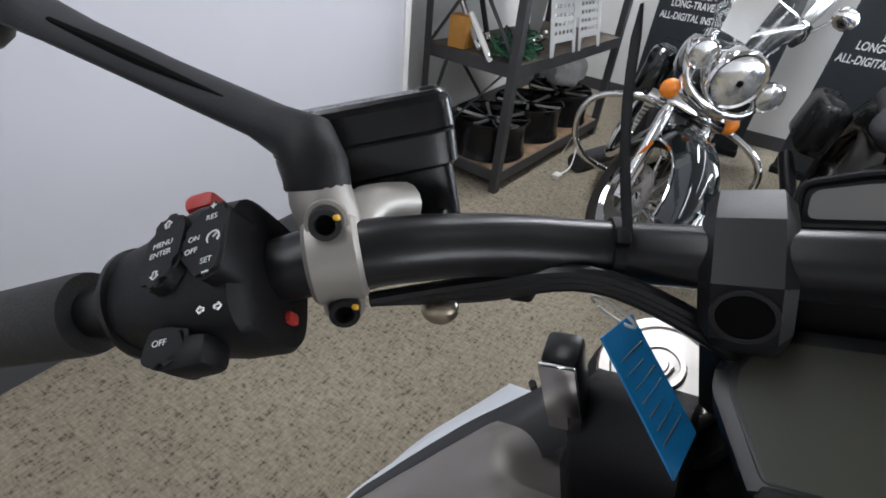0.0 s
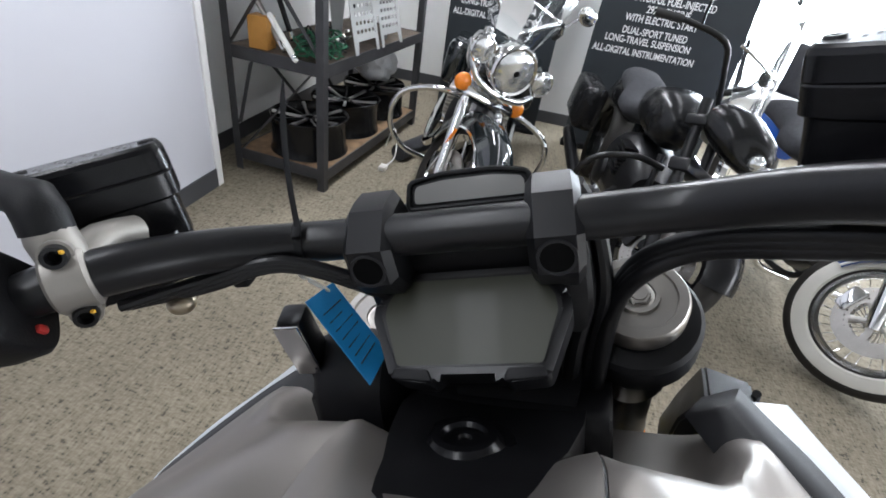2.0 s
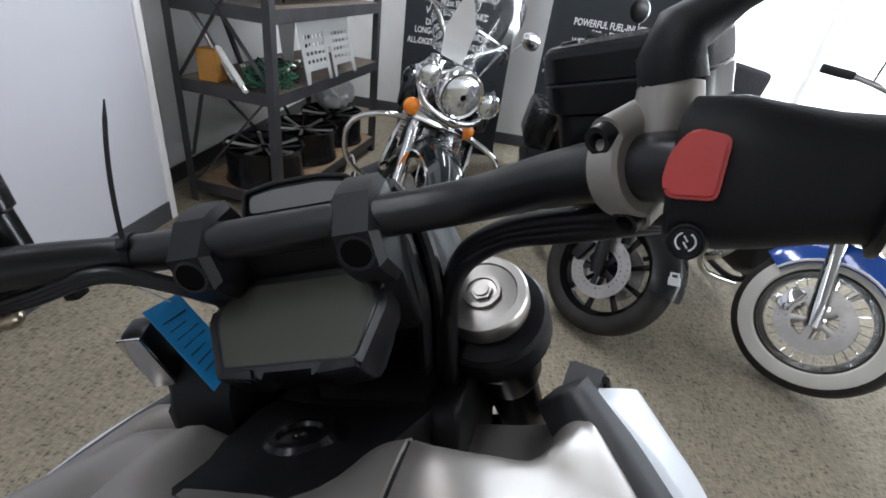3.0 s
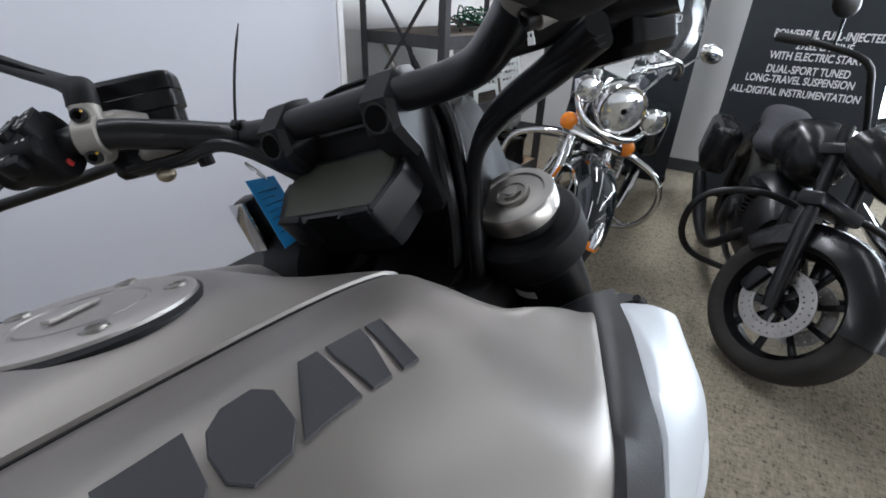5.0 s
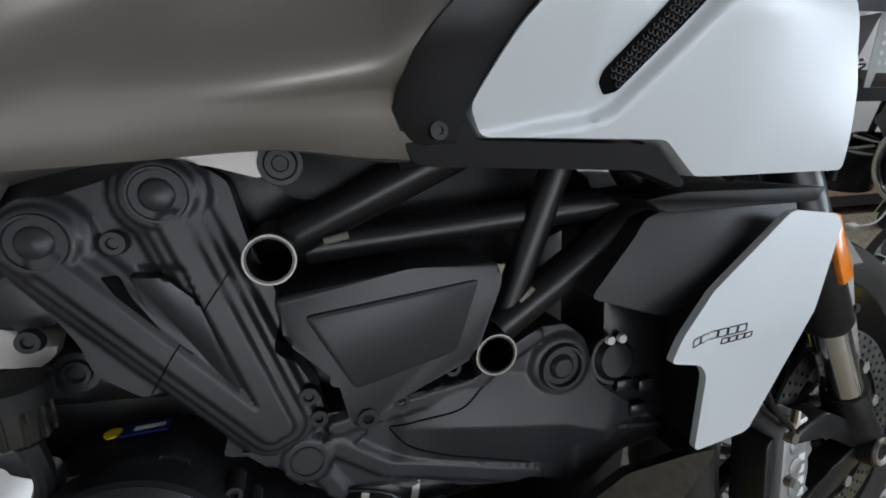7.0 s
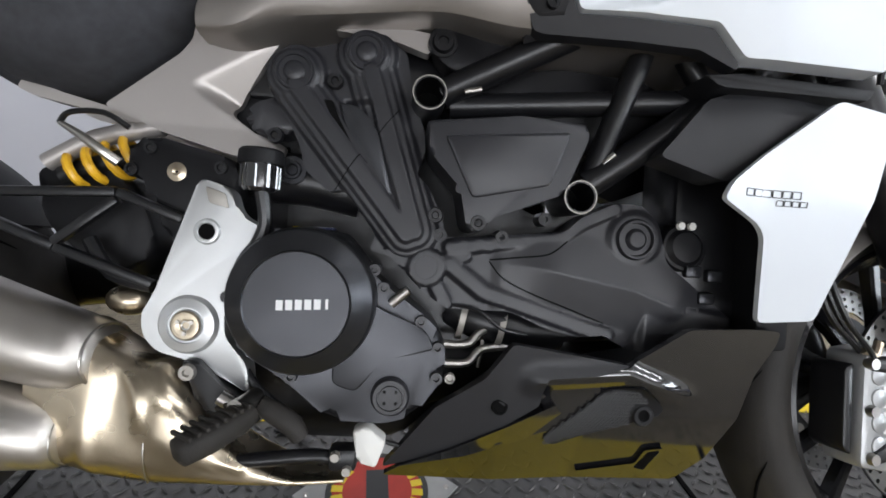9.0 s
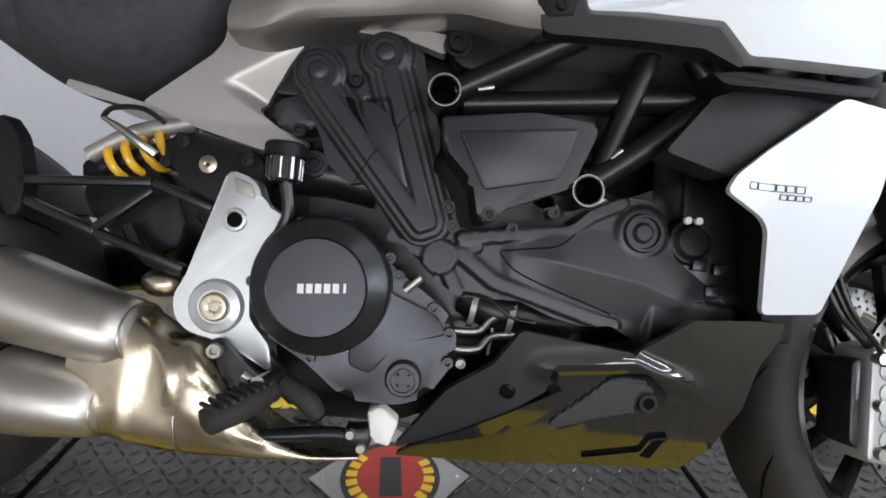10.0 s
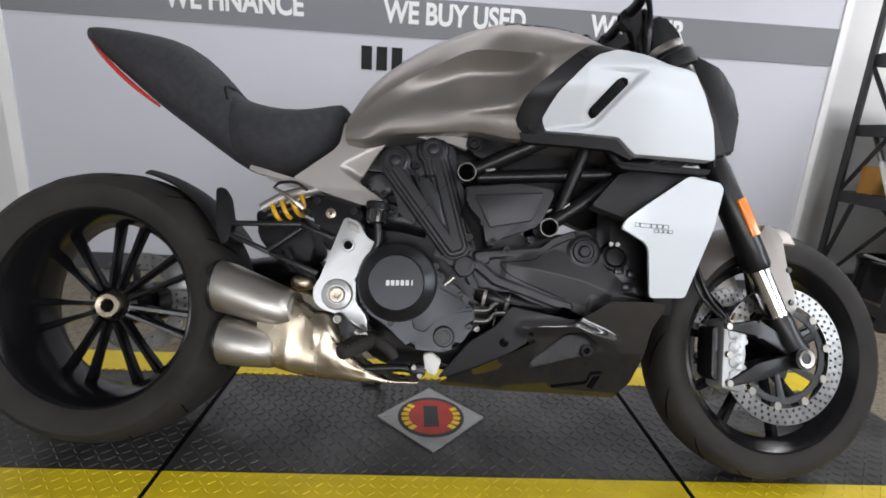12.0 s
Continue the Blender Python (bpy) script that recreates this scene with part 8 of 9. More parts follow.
# ---- motorcycles further back ----
def back_bike(name, label, m, steer, paint, R, tyre_half, whitewall, fairing, shield, chrome, spoked, guards, fork_mat):
    bike = thing(name, label, "motorcycle", m, group="motorcycles parked behind")

    def bp(nm, bm, mt, lab="", xf=None, par=None, smooth=40.0):
        return part(nm, bm, mt, par or bike, lab, xf, smooth)

    d = Vector((-0.47, 0, 0.88)).normalized()
    C = Vector((0, 0, R))
    piv = C + Vector((-0.06, 0, 0))
    S = Matrix.Translation(piv) @ Matrix.Rotation(radians(steer), 4, d) @ Matrix.Translation(-piv)
    r = R * (0.74 if not whitewall else 0.68)
    WM = S @ Matrix.Translation(C)
    wh = bp("front_wheel", rim_mesh(r, tyre_half * 0.75, 40), CHROME if chrome else RIM, "wheel rim", WM)
    bp("tyre", tyre_mesh(R, r, tyre_half, 56), RUBBER, "", WM, wh)
    if whitewall:
        for s in (-1, 1):
            bm = B()
            lathe(bm, [(r + 0.004, s * tyre_half * 0.90), (r + 0.012, s * (tyre_half + 0.002)), (r + 0.055, s * (tyre_half + 0.003)), (r + 0.066, s * tyre_half * 0.97)], AXLE, 56)
            bp("whitewall_band", bm, WHITEWALL, "cream white tyre wall", WM, wh)
    n = 28 if spoked else 9
    bm = B()
    for k in range(n):
        a = 2 * math.pi * k / n
        if spoked:
            tube(bm, [(0.03 * math.cos(a + 0.9), 0.03 * (1 if k % 2 else -1), 0.03 * math.sin(a + 0.9)), ((r - 0.02) * math.cos(a), 0, (r - 0.02) * math.sin(a))], 0.0022, 5)
        else:
            spoke(bm, 0.04, r - 0.025, a, a + 0.1, 0, 0, 0.010, 0.014, 0.010)
    bp("spokes", bm, CHROME if chrome else RIM, "", WM, wh)
    bm = B()
    lathe(bm, [(0, -0.07), (0.03, -0.07), (0.045, -0.04), (0.045, 0.04), (0.03, 0.07), (0, 0.07)], AXLE, 20)
    bp("hub", bm, CHROME if chrome else BLACKSAT, "", WM, wh)
    for s in (-1, 1):
        bm = B()
        holed_disc(bm, 0.085, 0.145, s * (tyre_half + 0.012) - 0.003, s * (tyre_half + 0.012) + 0.003, 2, 28, 0.004, WM)
        dsk = bp("brake_disc", bm, STEEL, "steel brake disc", None, wh)
        bm = B()
        for k in range(5):
            a = radians(72 * k)
            spoke(bm, 0.03, 0.09, a, a, s * (tyre_half + 0.012), s * (tyre_half + 0.012), 0.012, 0.016, 0.003)
        bp("disc_carrier", bm, BLACKSAT if not chrome else STEEL, "", WM, dsk)
        y = s * (tyre_half + 0.045)
        foot = C + Vector((0, y, 0))
        bm = B()
        tube(bm, [foot - d * 0.03, foot + d * 0.04, foot + d * 0.36, foot + d * 0.37], [0.026, 0.031, 0.029, 0.026], 18)
        leg = bp("fork_leg", bm, fork_mat, "fork leg", S)
        bm = B()
        cyl(bm, foot + d * 0.36, foot + d * 0.72, 0.024, 0.024, 18)
        bp("fork_tube", bm, fork_mat, "", S, leg)
        bm = B()
        box(bm, foot + d * 0.20 + Vector((0.028, s * 0.02, 0)), (0.008, 0.016, 0.10), 0.003)
        if fairing == "lamp":
            bp("reflector", bm, AMBER, "amber fork reflector", S, leg)
        else:
            bm.free()
        bm = B()
        slab(bm, rounded([(-0.15, R - 0.04), (-0.15, R + 0.06), (-0.09, R + 0.07), (-0.10, R - 0.05)], 0.012, 2), s * (tyre_half + 0.0), s * (tyre_half + 0.045), 0.006)
        bp("caliper", bm, BLACKSAT if not chrome else CHROME, "", S, leg)
    # front mudguard
    bm = B()
    loops = []
    for k in range(19):
        a = radians(18 + k * (8.0 if fairing != "lamp" else 8.4))
        lp = []
        for sgn in (0, 1):
            rng = range(11) if not sgn else range(10, -1, -1)
            for j in rng:
                t = -1 + 2 * j / 10
                w = tyre_half + 0.030
                rr = R + 0.035 - 0.105 * abs(t) ** 4 - 0.005 * sgn
                lp.append(C + Vector((rr * math.cos(a), (w - 0.004 * sgn) * t, rr * math.sin(a))))
        loops.append(lp)
    loft(bm, loops)
    fen = bp("front_mudguard", bm, paint, "glossy front mudguard", S)
    if chrome:
        bm = B()
        tube(bm, [C + Vector(((R + 0.036 - 0.1) * math.cos(radians(a)), (tyre_half + 0.032), (R - 0.064) * math.sin(radians(a)))) for a in range(18, 166, 8)], 0.006, 6)
        tube(bm, [C + Vector(((R + 0.036 - 0.1) * math.cos(radians(a)), -(tyre_half + 0.032), (R - 0.064) * math.sin(radians(a)))) for a in range(18, 166, 8)], 0.006, 6)
        bp("mudguard_trim", bm, CHROME if not whitewall else TRIMW, "bright mudguard trim", S, fen)
    if fairing == "lamp":
        bm = B()
        box(bm, C + Vector((R + 0.028, 0, 0.10)), (0.030, 0.055, 0.035), 0.010)
        bp("mudguard_lamp", bm, AMBER, "amber mudguard tip lamp", S, fen)
        bm = B()
        tube(bm, [C + Vector((R * math.cos(radians(a)) * 1.13 + 0.01, 0, R * math.sin(radians(a)) * 1.13)) for a in (16, 24, 34)], [0.02, 0.024, 0.012], 10)
        bp("mudguard_tip", bm, CHROME, "", S, fen)
    top = C + d * 0.66
    for h, th in ((0.62, 0.05), (0.42, 0.06)):
        bm = B()
        box(bm, (0, 0, 0), (0.10, 2 * tyre_half + 0.17, th), 0.015, Matrix.Translation(C + d * h) @ pose(0, 0, 0, 0, -28, 0))
        bp("fork_yoke", bm, CHROME if chrome and fairing == "lamp" else BLACKSAT, "", S)
    if fairing == "lamp":
        bm = B()
        hc = C + d * 0.60 + Vector((0.13, 0, 0.03))
        lathe(bm, [(0.0, -0.16), (0.06, -0.15), (0.105, -0.08), (0.118, -0.01), (0.118, 0.02), (0.108, 0.032), (0.098, 0.028)], along(hc, (1, 0, 0.02)), 36)
        nac = bp("headlamp", bm, CHROME, "chrome headlamp nacelle", S)
        bm = B()
        lathe(bm, [(0.0, 0.045), (0.04, 0.042), (0.08, 0.034), (0.100, 0.024)], along(hc, (1, 0, 0.02)), 36)
        bp("lens", bm, LAMPGL, "clear headlamp lens", S, nac)
        bm = B()
        lathe(bm, [(0.0, 0.002), (0.012, 0.002), (0.014, 0.0)], along(hc + Vector((0.046, 0, 0)), (1, 0, 0.02)), 16)
        bp("bulb_shield", bm, BLACKHOLE, "", S, nac)
        bm = B()
        tube(bm, [hc + Vector((-0.05, -0.24, 0.02)), hc + Vector((0.0, -0.15, -0.10)), hc + Vector((0.02, 0, -0.13)), hc + Vector((0.0, 0.15, -0.10)), hc + Vector((-0.05, 0.24, 0.02))], [0.010, 0.016, 0.020, 0.016, 0.010], 12, 5)
        bp("lamp_bar", bm, CHROME, "", S, nac)
        for s in (-1, 1):
            ac = hc + Vector((-0.01, s * 0.185, 0.01))
            bm = B()
            lathe(bm, [(0.0, -0.08), (0.04, -0.06), (0.060, -0.01), (0.062, 0.01), (0.056, 0.018), (0.050, 0.014)], along(ac, (1, 0, 0)), 28)
            aux = bp("spot_lamp", bm, CHROME, "chrome spot lamp", S)
            bm = B()
            lathe(bm, [(0.0, 0.024), (0.03, 0.020), (0.052, 0.012)], along(ac, (1, 0, 0)), 28)
            bp("lens", bm, LAMPGL, "", S, aux)
            tc = hc + Vector((-0.03, s * 0.170, -0.155))
            bm = B()
            ball(bm, tc, (0.030, 0.042, 0.042))
            bp("turn_signal", bm, AMBER, "amber turn signal", S)
    else:
        hc = C + d * 0.55 + Vector((0.17, 0, 0.09))
        bm = B()
        loops = []
        for x, w, zt, zb in ((-0.12, 0.155, 0.12, -0.07), (-0.04, 0.170, 0.125, -0.09), (0.06, 0.140, 0.085, -0.09), (0.105, 0.085, 0.04, -0.065), (0.120, 0.04, 0.0, -0.035)):
            lp = []
            for k in range(24):
                a = 2 * math.pi * k / 24
                c, q = math.cos(a), math.sin(a)
                lp.append(hc + Vector((x - 0.06 * abs(c) ** 2, w * math.copysign(abs(c) ** 0.8, c), (zt + zb) / 2 + (zt - zb) / 2 * math.copysign(abs(q) ** 0.8, q))))
            loops.append(lp)
        loft(bm, loops)
        nac = bp("fairing", bm, paint if not whitewall else CHROME, "glossy black handlebar fairing", S, None, 60)
        for s in (-1, 1):
            bm = B()
            ball(bm, hc + Vector((0.082, s * 0.045, -0.02)), (0.034, 0.040, 0.036))
            bp("lens", bm, LAMPGL, "twin headlamp lens", S, nac)
    # windscreen
    if shield:
        bm = B()
        base = hc + Vector((-0.07, 0, 0.10))
        loops = []
        for k in range(9):
            t = k / 8
            z, x = 0.44 * t, -0.20 * t
            w = shield * (0.55 + 0.55 * math.sin(min(1, t * 1.25) * 1.57)) * (1 if t < 0.85 else 1 - (t - 0.85) * 1.8)
            lp = []
            for sgn in (0, 1):
                rng = range(9) if not sgn else range(8, -1, -1)
                for j in rng:
                    u = -1 + 2 * j / 8
                    lp.append(base + Vector((x - 0.10 * u * u + 0.004 * sgn, w * u, z)))
            loops.append(lp)
        loft(bm, loops)
        ws = bp("windscreen", bm, SHIELD, "clear windscreen", S, None, 60)
        ws.visible_shadow = False
        bm = B()
        tube(bm, [base + Vector((-0.085 - 0.10 * u * u, shield * u, 0.17)) for u in (-1, -0.6, 0, 0.6, 1)], 0.007, 8, 3)
        bp("screen_brace", bm, CHROME, "", S, ws)
    # bars
    hb = C + d * 0.74
    for s in (-1, 1):
        bm = B()
        tube(bm, [hb, hb + Vector((-0.02, s * 0.13, 0.10)), hb + Vector((-0.05, s * 0.24, 0.17)), hb + Vector((-0.17, s * 0.36, 0.14)), hb + Vector((-0.27, s * 0.42, 0.10))], 0.0125, 12, 4)
        hdl = bp("handlebar", bm, CHROME if chrome else BLACKSAT, "", S)
        bm = B()
        cyl(bm, hb + Vector((-0.185, s * 0.37, 0.135)), hb + Vector((-0.28, s * 0.425, 0.098)), 0.018, 0.018, 14)
        bp("grip", bm, GRIP, "", S, hdl)
        bm = B()
        tube(bm, [hb + Vector((-0.13, s * 0.33, 0.16)), hb + Vector((-0.14, s * 0.38, 0.24))], 0.006, 8)
        ball(bm, hb + Vector((-0.14, s * 0.42, 0.27)), (0.02, 0.065, 0.045))
        bp("mirror", bm, CHROME if chrome else BLACKSAT, "", S, hdl)
    # body
    bm = B()
    pod(bm, [(-0.46, 0.05, 0.72, 0.82), (-0.52, 0.12, 0.66, 0.90), (-0.66, 0.16, 0.66, 0.94), (-0.82, 0.15, 0.68, 0.90), (-0.96, 0.08, 0.70, 0.80)])
    bp("fuel_tank", bm, paint, "glossy fuel tank", None, None, 70)
    bm = B()
    pod(bm, [(-0.90, 0.10, 0.66, 0.78), (-1.02, 0.17, 0.62, 0.76), (-1.18, 0.17, 0.62, 0.78), (-1.26, 0.14, 0.68, 0.84), (-1.50, 0.13, 0.70, 0.86), (-1.66, 0.10, 0.70, 0.82)])
    bp("seat", bm, SEAT, "black seat", None, None, 60)
    bm = B()
    pod(bm, [(-0.42, 0.10, 0.30, 0.52), (-0.52, 0.16, 0.22, 0.62), (-0.72, 0.17, 0.20, 0.66), (-0.92, 0.16, 0.20, 0.60), (-1.05, 0.10, 0.24, 0.50)])
    eng = bp("engine", bm, BLACKSAT, "dark engine block")
    for k in range(8):
        for s in (-1, 1):
            bm = B()
            box(bm, (-0.62, s * 0.14, 0.44 + 0.022 * k), (0.15, 0.09, 0.010), 0.003, pose(0, 0, 0))
            bp("cooling_fin", bm, STEEL if chrome else BLACKSAT, "", None, eng)
    for s in (-1, 1):
        bm = B()
        lathe(bm, [(0, 0.03), (0.07, 0.03), (0.085, 0.02), (0.09, 0.0)], along((-0.80, s * 0.17, 0.36), (0, s, 0)), 28)
        bp("engine_cover", bm, CHROME if chrome else BLACKSAT, "", None, eng)
        bm = B()
        tube(bm, [(-0.50, s * 0.12, 0.40), (-0.56, s * 0.22, 0.24), (-0.80, s * 0.25, 0.20), (-1.20, s * 0.26, 0.22), (-1.75, s * 0.26, 0.24)], [0.022, 0.024, 0.026, 0.042, 0.042], 16, 4)
        bp("exhaust_pipe", bm, CHROME if chrome else BLACKSAT, "", None)
        bm = B()
        tube(bm, [(-0.40, s * 0.05, 0.66), (-0.34, s * 0.05, 0.45), (-0.44, s * 0.06, 0.22), (-0.70, s * 0.10, 0.17), (-1.1, s * 0.12, 0.20)], 0.016, 12, 4)
        bp("frame_tube", bm, BLACKSAT, "", None)
    if guards:
        gm = CHROME if chrome else BLACKSAT
        for s in (-1, 1):
            bm = B()
            tube(bm, [(-0.33, s * 0.04, 0.62), (-0.30, s * 0.20, 0.64), (-0.30, s * 0.36, 0.58), (-0.30, s * 0.42, 0.48), (-0.32, s * 0.40, 0.34), (-0.36, s * 0.30, 0.24), (-0.42, s * 0.10, 0.20)], 0.0155, 14, 5)
            bp("engine_guard", bm, gm, "tubular engine guard", None)
    # rear wheel, mudguard, bags
    bm = B()
    RW = Matrix.Translation((-1.62, 0, R))
    rw = bp("rear_wheel", rim_mesh(r, tyre_half * 0.8, 32), RIM if not chrome else CHROME, "", RW)
    bp("tyre", tyre_mesh(R, r, tyre_half * 1.1, 40), RUBBER, "", RW, rw)
    bm.free()
    bm = B()
    pod(bm, [(-1.30, 0.07, 0.55, 0.72), (-1.45, 0.10, 0.56, 0.78), (-1.70, 0.11, 0.52, 0.76), (-1.92, 0.10, 0.34, 0.56)])
    bp("rear_mudguard", bm, paint, "", None)
    if fairing != "none":
        for s in (-1, 1):
            bm = B()
            box(bm, (-1.62, s * 0.26, 0.52), (0.52, 0.17, 0.30), 0.05, None, 3)
            bp("saddlebag", bm, paint if not whitewall else BLACKSAT, "hard saddlebag", None)
    bm = B()
    tube(bm, [(-0.75, 0.16, 0.20), (-0.78, 0.26, 0.10), (-0.80, 0.36, 0.068)], [0.012, 0.011, 0.010], 10, 3)
    bp("side_stand", bm, CHROME if chrome else BLACKSAT, "", None)
    if whitewall:
        bm = B()
        box(bm, (-1.70, 0, 1.00), (0.10, 0.34, 0.30), 0.04, None, 3)
        brest = bp("backrest", bm, SEAT, "black padded backrest", None)
        for s in (-1, 1):
            bm = B()
            tube(bm, [(-1.60, s * 0.15, 0.62), (-1.66, s * 0.15, 0.80), (-1.73, s * 0.13, 0.95), (-1.755, s * 0.10, 1.08)], 0.012, 10, 4)
            bp("backrest_bar", bm, CHROME, "", None, brest)
    return bike


DARKPAINT = mat("dulled_black_paint", (0.009, 0.009, 0.010), 0.26, 0, 0.1, 4, 0.0, coat=0.12, rvar=0.05, spec=0.35)
GLOSSNAVY = mat("gloss_black_green_paint", (0.010, 0.014, 0.016), 0.08, 0, 0.1, 4, 0.0, coat=1.0, rvar=0.02)
ck = back_bike("touring_motorcycle", "black and chrome touring motorcycle with windscreen, leaning on its stand", pose(3.237, 0.535, FLOOR, 0, 0, 183) @ pose(0, 0, 0, -9.3, 0, 0) @ Matrix.Scale(1.077, 4), 33.5, GLOSSNAVY, 0.320, 0.065, False, "lamp", 0.27, True, False, True, CHROME)
back_bike("dark_motorcycle", "all black cruiser motorcycle with small fork fairing", pose(2.99, -0.495, FLOOR, 0, 0, -176) @ pose(0, 0, 0, -9, 0, 0), 42, DARKPAINT, 0.315, 0.070, False, "cowl", 0.22, False, False, True, BLACKSAT)
back_bike("blue_motorcycle", "blue and chrome cruiser motorcycle with whitewall tyres", pose(2.86, -1.38, FLOOR, 0, 0, -177) @ pose(0, 0, 0, -9, 0, 0), 44, BLUEP, 0.325, 0.062, True, "none", 0, True, True, True, CHROME)
# paper tag behind the windscreen of the touring machine
bm = B()
slab(bm, [(-0.06, -0.13), (0.05, -0.15), (0.07, 0.02), (0.02, 0.15), (-0.02, 0.14), (-0.07, 0.0)], 0.0, 0.002)
part("paper_sheet", bm, PAPER, ck, "white paper sheet behind the windscreen", Matrix.Translation((-0.24, 0.02, 1.12)) @ pose(0, 0, 0, 14, 0, 90))

# ---- shelf unit ----
BOARDDK = mat("dusty_brown_board", (0.115, 0.088, 0.065), 0.8, 0, 0.3, 14, 0.3, 160)
SX0, SX1, SY0, SY1 = 3.61, 5.18, 1.31, 1.97
RACK = Matrix.Translation((3.42, 1.265, FLOOR)) @ Matrix.Scale(0.935, 4) @ Matrix.Translation((-3.61, -1.31, -FLOOR))
SHELF = RACK @ Matrix.Translation((3.58, 1.31, 0)) @ Matrix.Rotation(radians(-5.4), 4, 'Z') @ Matrix.Translation((-3.58, -1.31, 0))
unit = thing("shelf_unit", "dark grey steel shelf unit with chipboard shelves, cluttered", "shelf", SHELF)
for x in (SX0, SX1):
    for y in (SY0, SY1):
        bm = B()
        for dx, dy, sx, sy in ((0, 0, 0.055, 0.006), (-0.0245 if x > SX0 else -0.0245, 0.024 if y < 1.7 else -0.024, 0.006, 0.046)):
            box(bm, (x + dx, y + dy, FLOOR + 1.10), (sx, sy, 2.2), 0.001)
        part("post", bm, SHELFST, unit, "slotted steel post", smooth=0)
for z in (-0.115, 0.54, 0.985, 1.43):
    for y in (SY0 + 0.004, SY1 - 0.004):
        bm = B()
        box(bm, ((SX0 + SX1) / 2, y, z), (SX1 - SX0, 0.012, 0.075), 0.002)
        part("shelf_beam", bm, SHELFST, unit, "", smooth=0)
    for x in (SX0, SX1):
        bm = B()
        box(bm, (x, (SY0 + SY1) / 2, z), (0.012, SY1 - SY0, 0.075), 0.002)
        part("shelf_beam", bm, SHELFST, unit, "", smooth=0)
    bm = B()
    box(bm, ((SX0 + SX1) / 2, (SY0 + SY1) / 2, z + 0.028), (SX1 - SX0 - 0.02, SY1 - SY0 - 0.02, 0.016), 0.002)
    part("shelf_board", bm, BOARD if z < 0 else BOARDDK, unit, "brown chipboard shelf" if z < 0 else "dusty brown grey shelf board", smooth=0)
for p0, p1 in (((SX0, SY0 + 0.02, 1.40), (SX0, SY1 - 0.02, 0.58)), ((SX0, SY1 - 0.02, 1.40), (SX0, SY0 + 0.02, 0.58)), ((SX0, SY0 + 0.10, 0.50), (SX0, SY1 - 0.04, -0.08)), ((SX0, SY1 - 0.16, 0.50), (SX0, SY1 - 0.04, 0.10)), ((SX0 + 0.3, SY1, 0.5), (SX0 + 0.9, SY1, -0.08)), ((SX1 - 0.7, SY1, 0.5), (SX1 - 0.2, SY1, -0.08))):
    beam(p0, p1, 0.035, 0.006, "cross_brace", SHELFST, unit)


# loose alloy wheels on the lowest shelf
def loose_wheel(m, group):
    w = thing("alloy_wheel", "black machined alloy wheel lying flat on the shelf", "wheel", m, group=group)
    Z = Matrix()
    bm = B()
    lathe(bm, [(0.236, 0.0), (0.244, 0.004), (0.240, 0.02), (0.230, 0.05), (0.230, 0.18), (0.238, 0.21), (0.246, 0.226), (0.240, 0.232), (0.228, 0.220), (0.218, 0.17), (0.218, 0.06), (0.228, 0.015)], Z, 48, closed=True)
    part("barrel", bm, RIM, w)
    for k in range(10):
        bm = B()
        a = 2 * math.pi * k / 10
        u, v = Vector((math.cos(a), math.sin(a), 0)), Vector((-math.sin(a), math.cos(a), 0))
        loft(bm, [[p + v * ww * q + Vector((0, 0, h)) for q, h in ((-1, 0), (-0.7, 0.012), (0.7, 0.012), (1, 0))] for p, ww in ((u * 0.045 + Vector((0, 0, 0.195)), 0.011), (u * 0.14 + Vector((0, 0, 0.205)), 0.008), (u * 0.226 + Vector((0, 0, 0.218)), 0.014))])
        part("spoke", bm, STEEL if k % 2 else RIM, w, "machined bright spoke" if k % 2 else "black spoke")
    bm = B()
    lathe(bm, [(0, 0.185), (0.022, 0.185), (0.025, 0.208), (0.055, 0.206), (0.058, 0.14), (0, 0.14)], Z, 32)
    part("hub", bm, RIM, w)
    return w


w1 = loose_wheel(pose(3.70, 1.50, -0.088), "loose wheels on the shelf")
copy_thing(w1, pose(4.17, 1.455, -0.088, 0, 0, 20))
copy_thing(w1, pose(4.64, 1.41, -0.088, 0, 0, 11))

# perforated guard plate standing on the middle shelf, its top bent back
plate = thing("perforated_plate", "grey perforated metal guard plate standing on the shelf", "metal plate", RACK @ pose(4.29, 1.215, 0.580) @ pose(0, 0, 0, 0, 0, -7.6) @ pose(0, 0, 0, -13, 0, 0))


def punched(x0, x1, z0, z1, cols, rows):
    bm = B()
    cw, ch = (x1 - x0) / cols, (z1 - z0) / rows
    for i in range(cols):
        for j in range(rows):
            a, c = x0 + i * cw, z0 + j * ch
            outer = [(a, c), (a + cw / 2, c), (a + cw, c), (a + cw, c + ch / 2), (a + cw, c + ch), (a + cw / 2, c + ch), (a, c + ch), (a, c + ch / 2)]
            cx, cz, hw, hh = a + cw / 2, c + ch / 2, cw * 0.30, ch * 0.26
            inn = [(cx - hw, cz - hh * 0.6), (cx, cz - hh), (cx + hw, cz - hh * 0.6), (cx + hw, cz), (cx + hw, cz + hh * 0.6), (cx, cz + hh), (cx - hw, cz + hh * 0.6), (cx - hw, cz)]
            o = [bm.verts.new((x, 0, z)) for x, z in outer]
            q = [bm.verts.new((x, 0, z)) for x, z in inn]
            for k in range(8):
                bm.faces.new((o[k], o[(k + 1) % 8], q[(k + 1) % 8], q[k]))
    bmesh.ops.remove_doubles(bm, verts=bm.verts, dist=1e-4)
    bmesh.ops.solidify(bm, geom=bm.faces[:], thickness=0.003)
    return bm


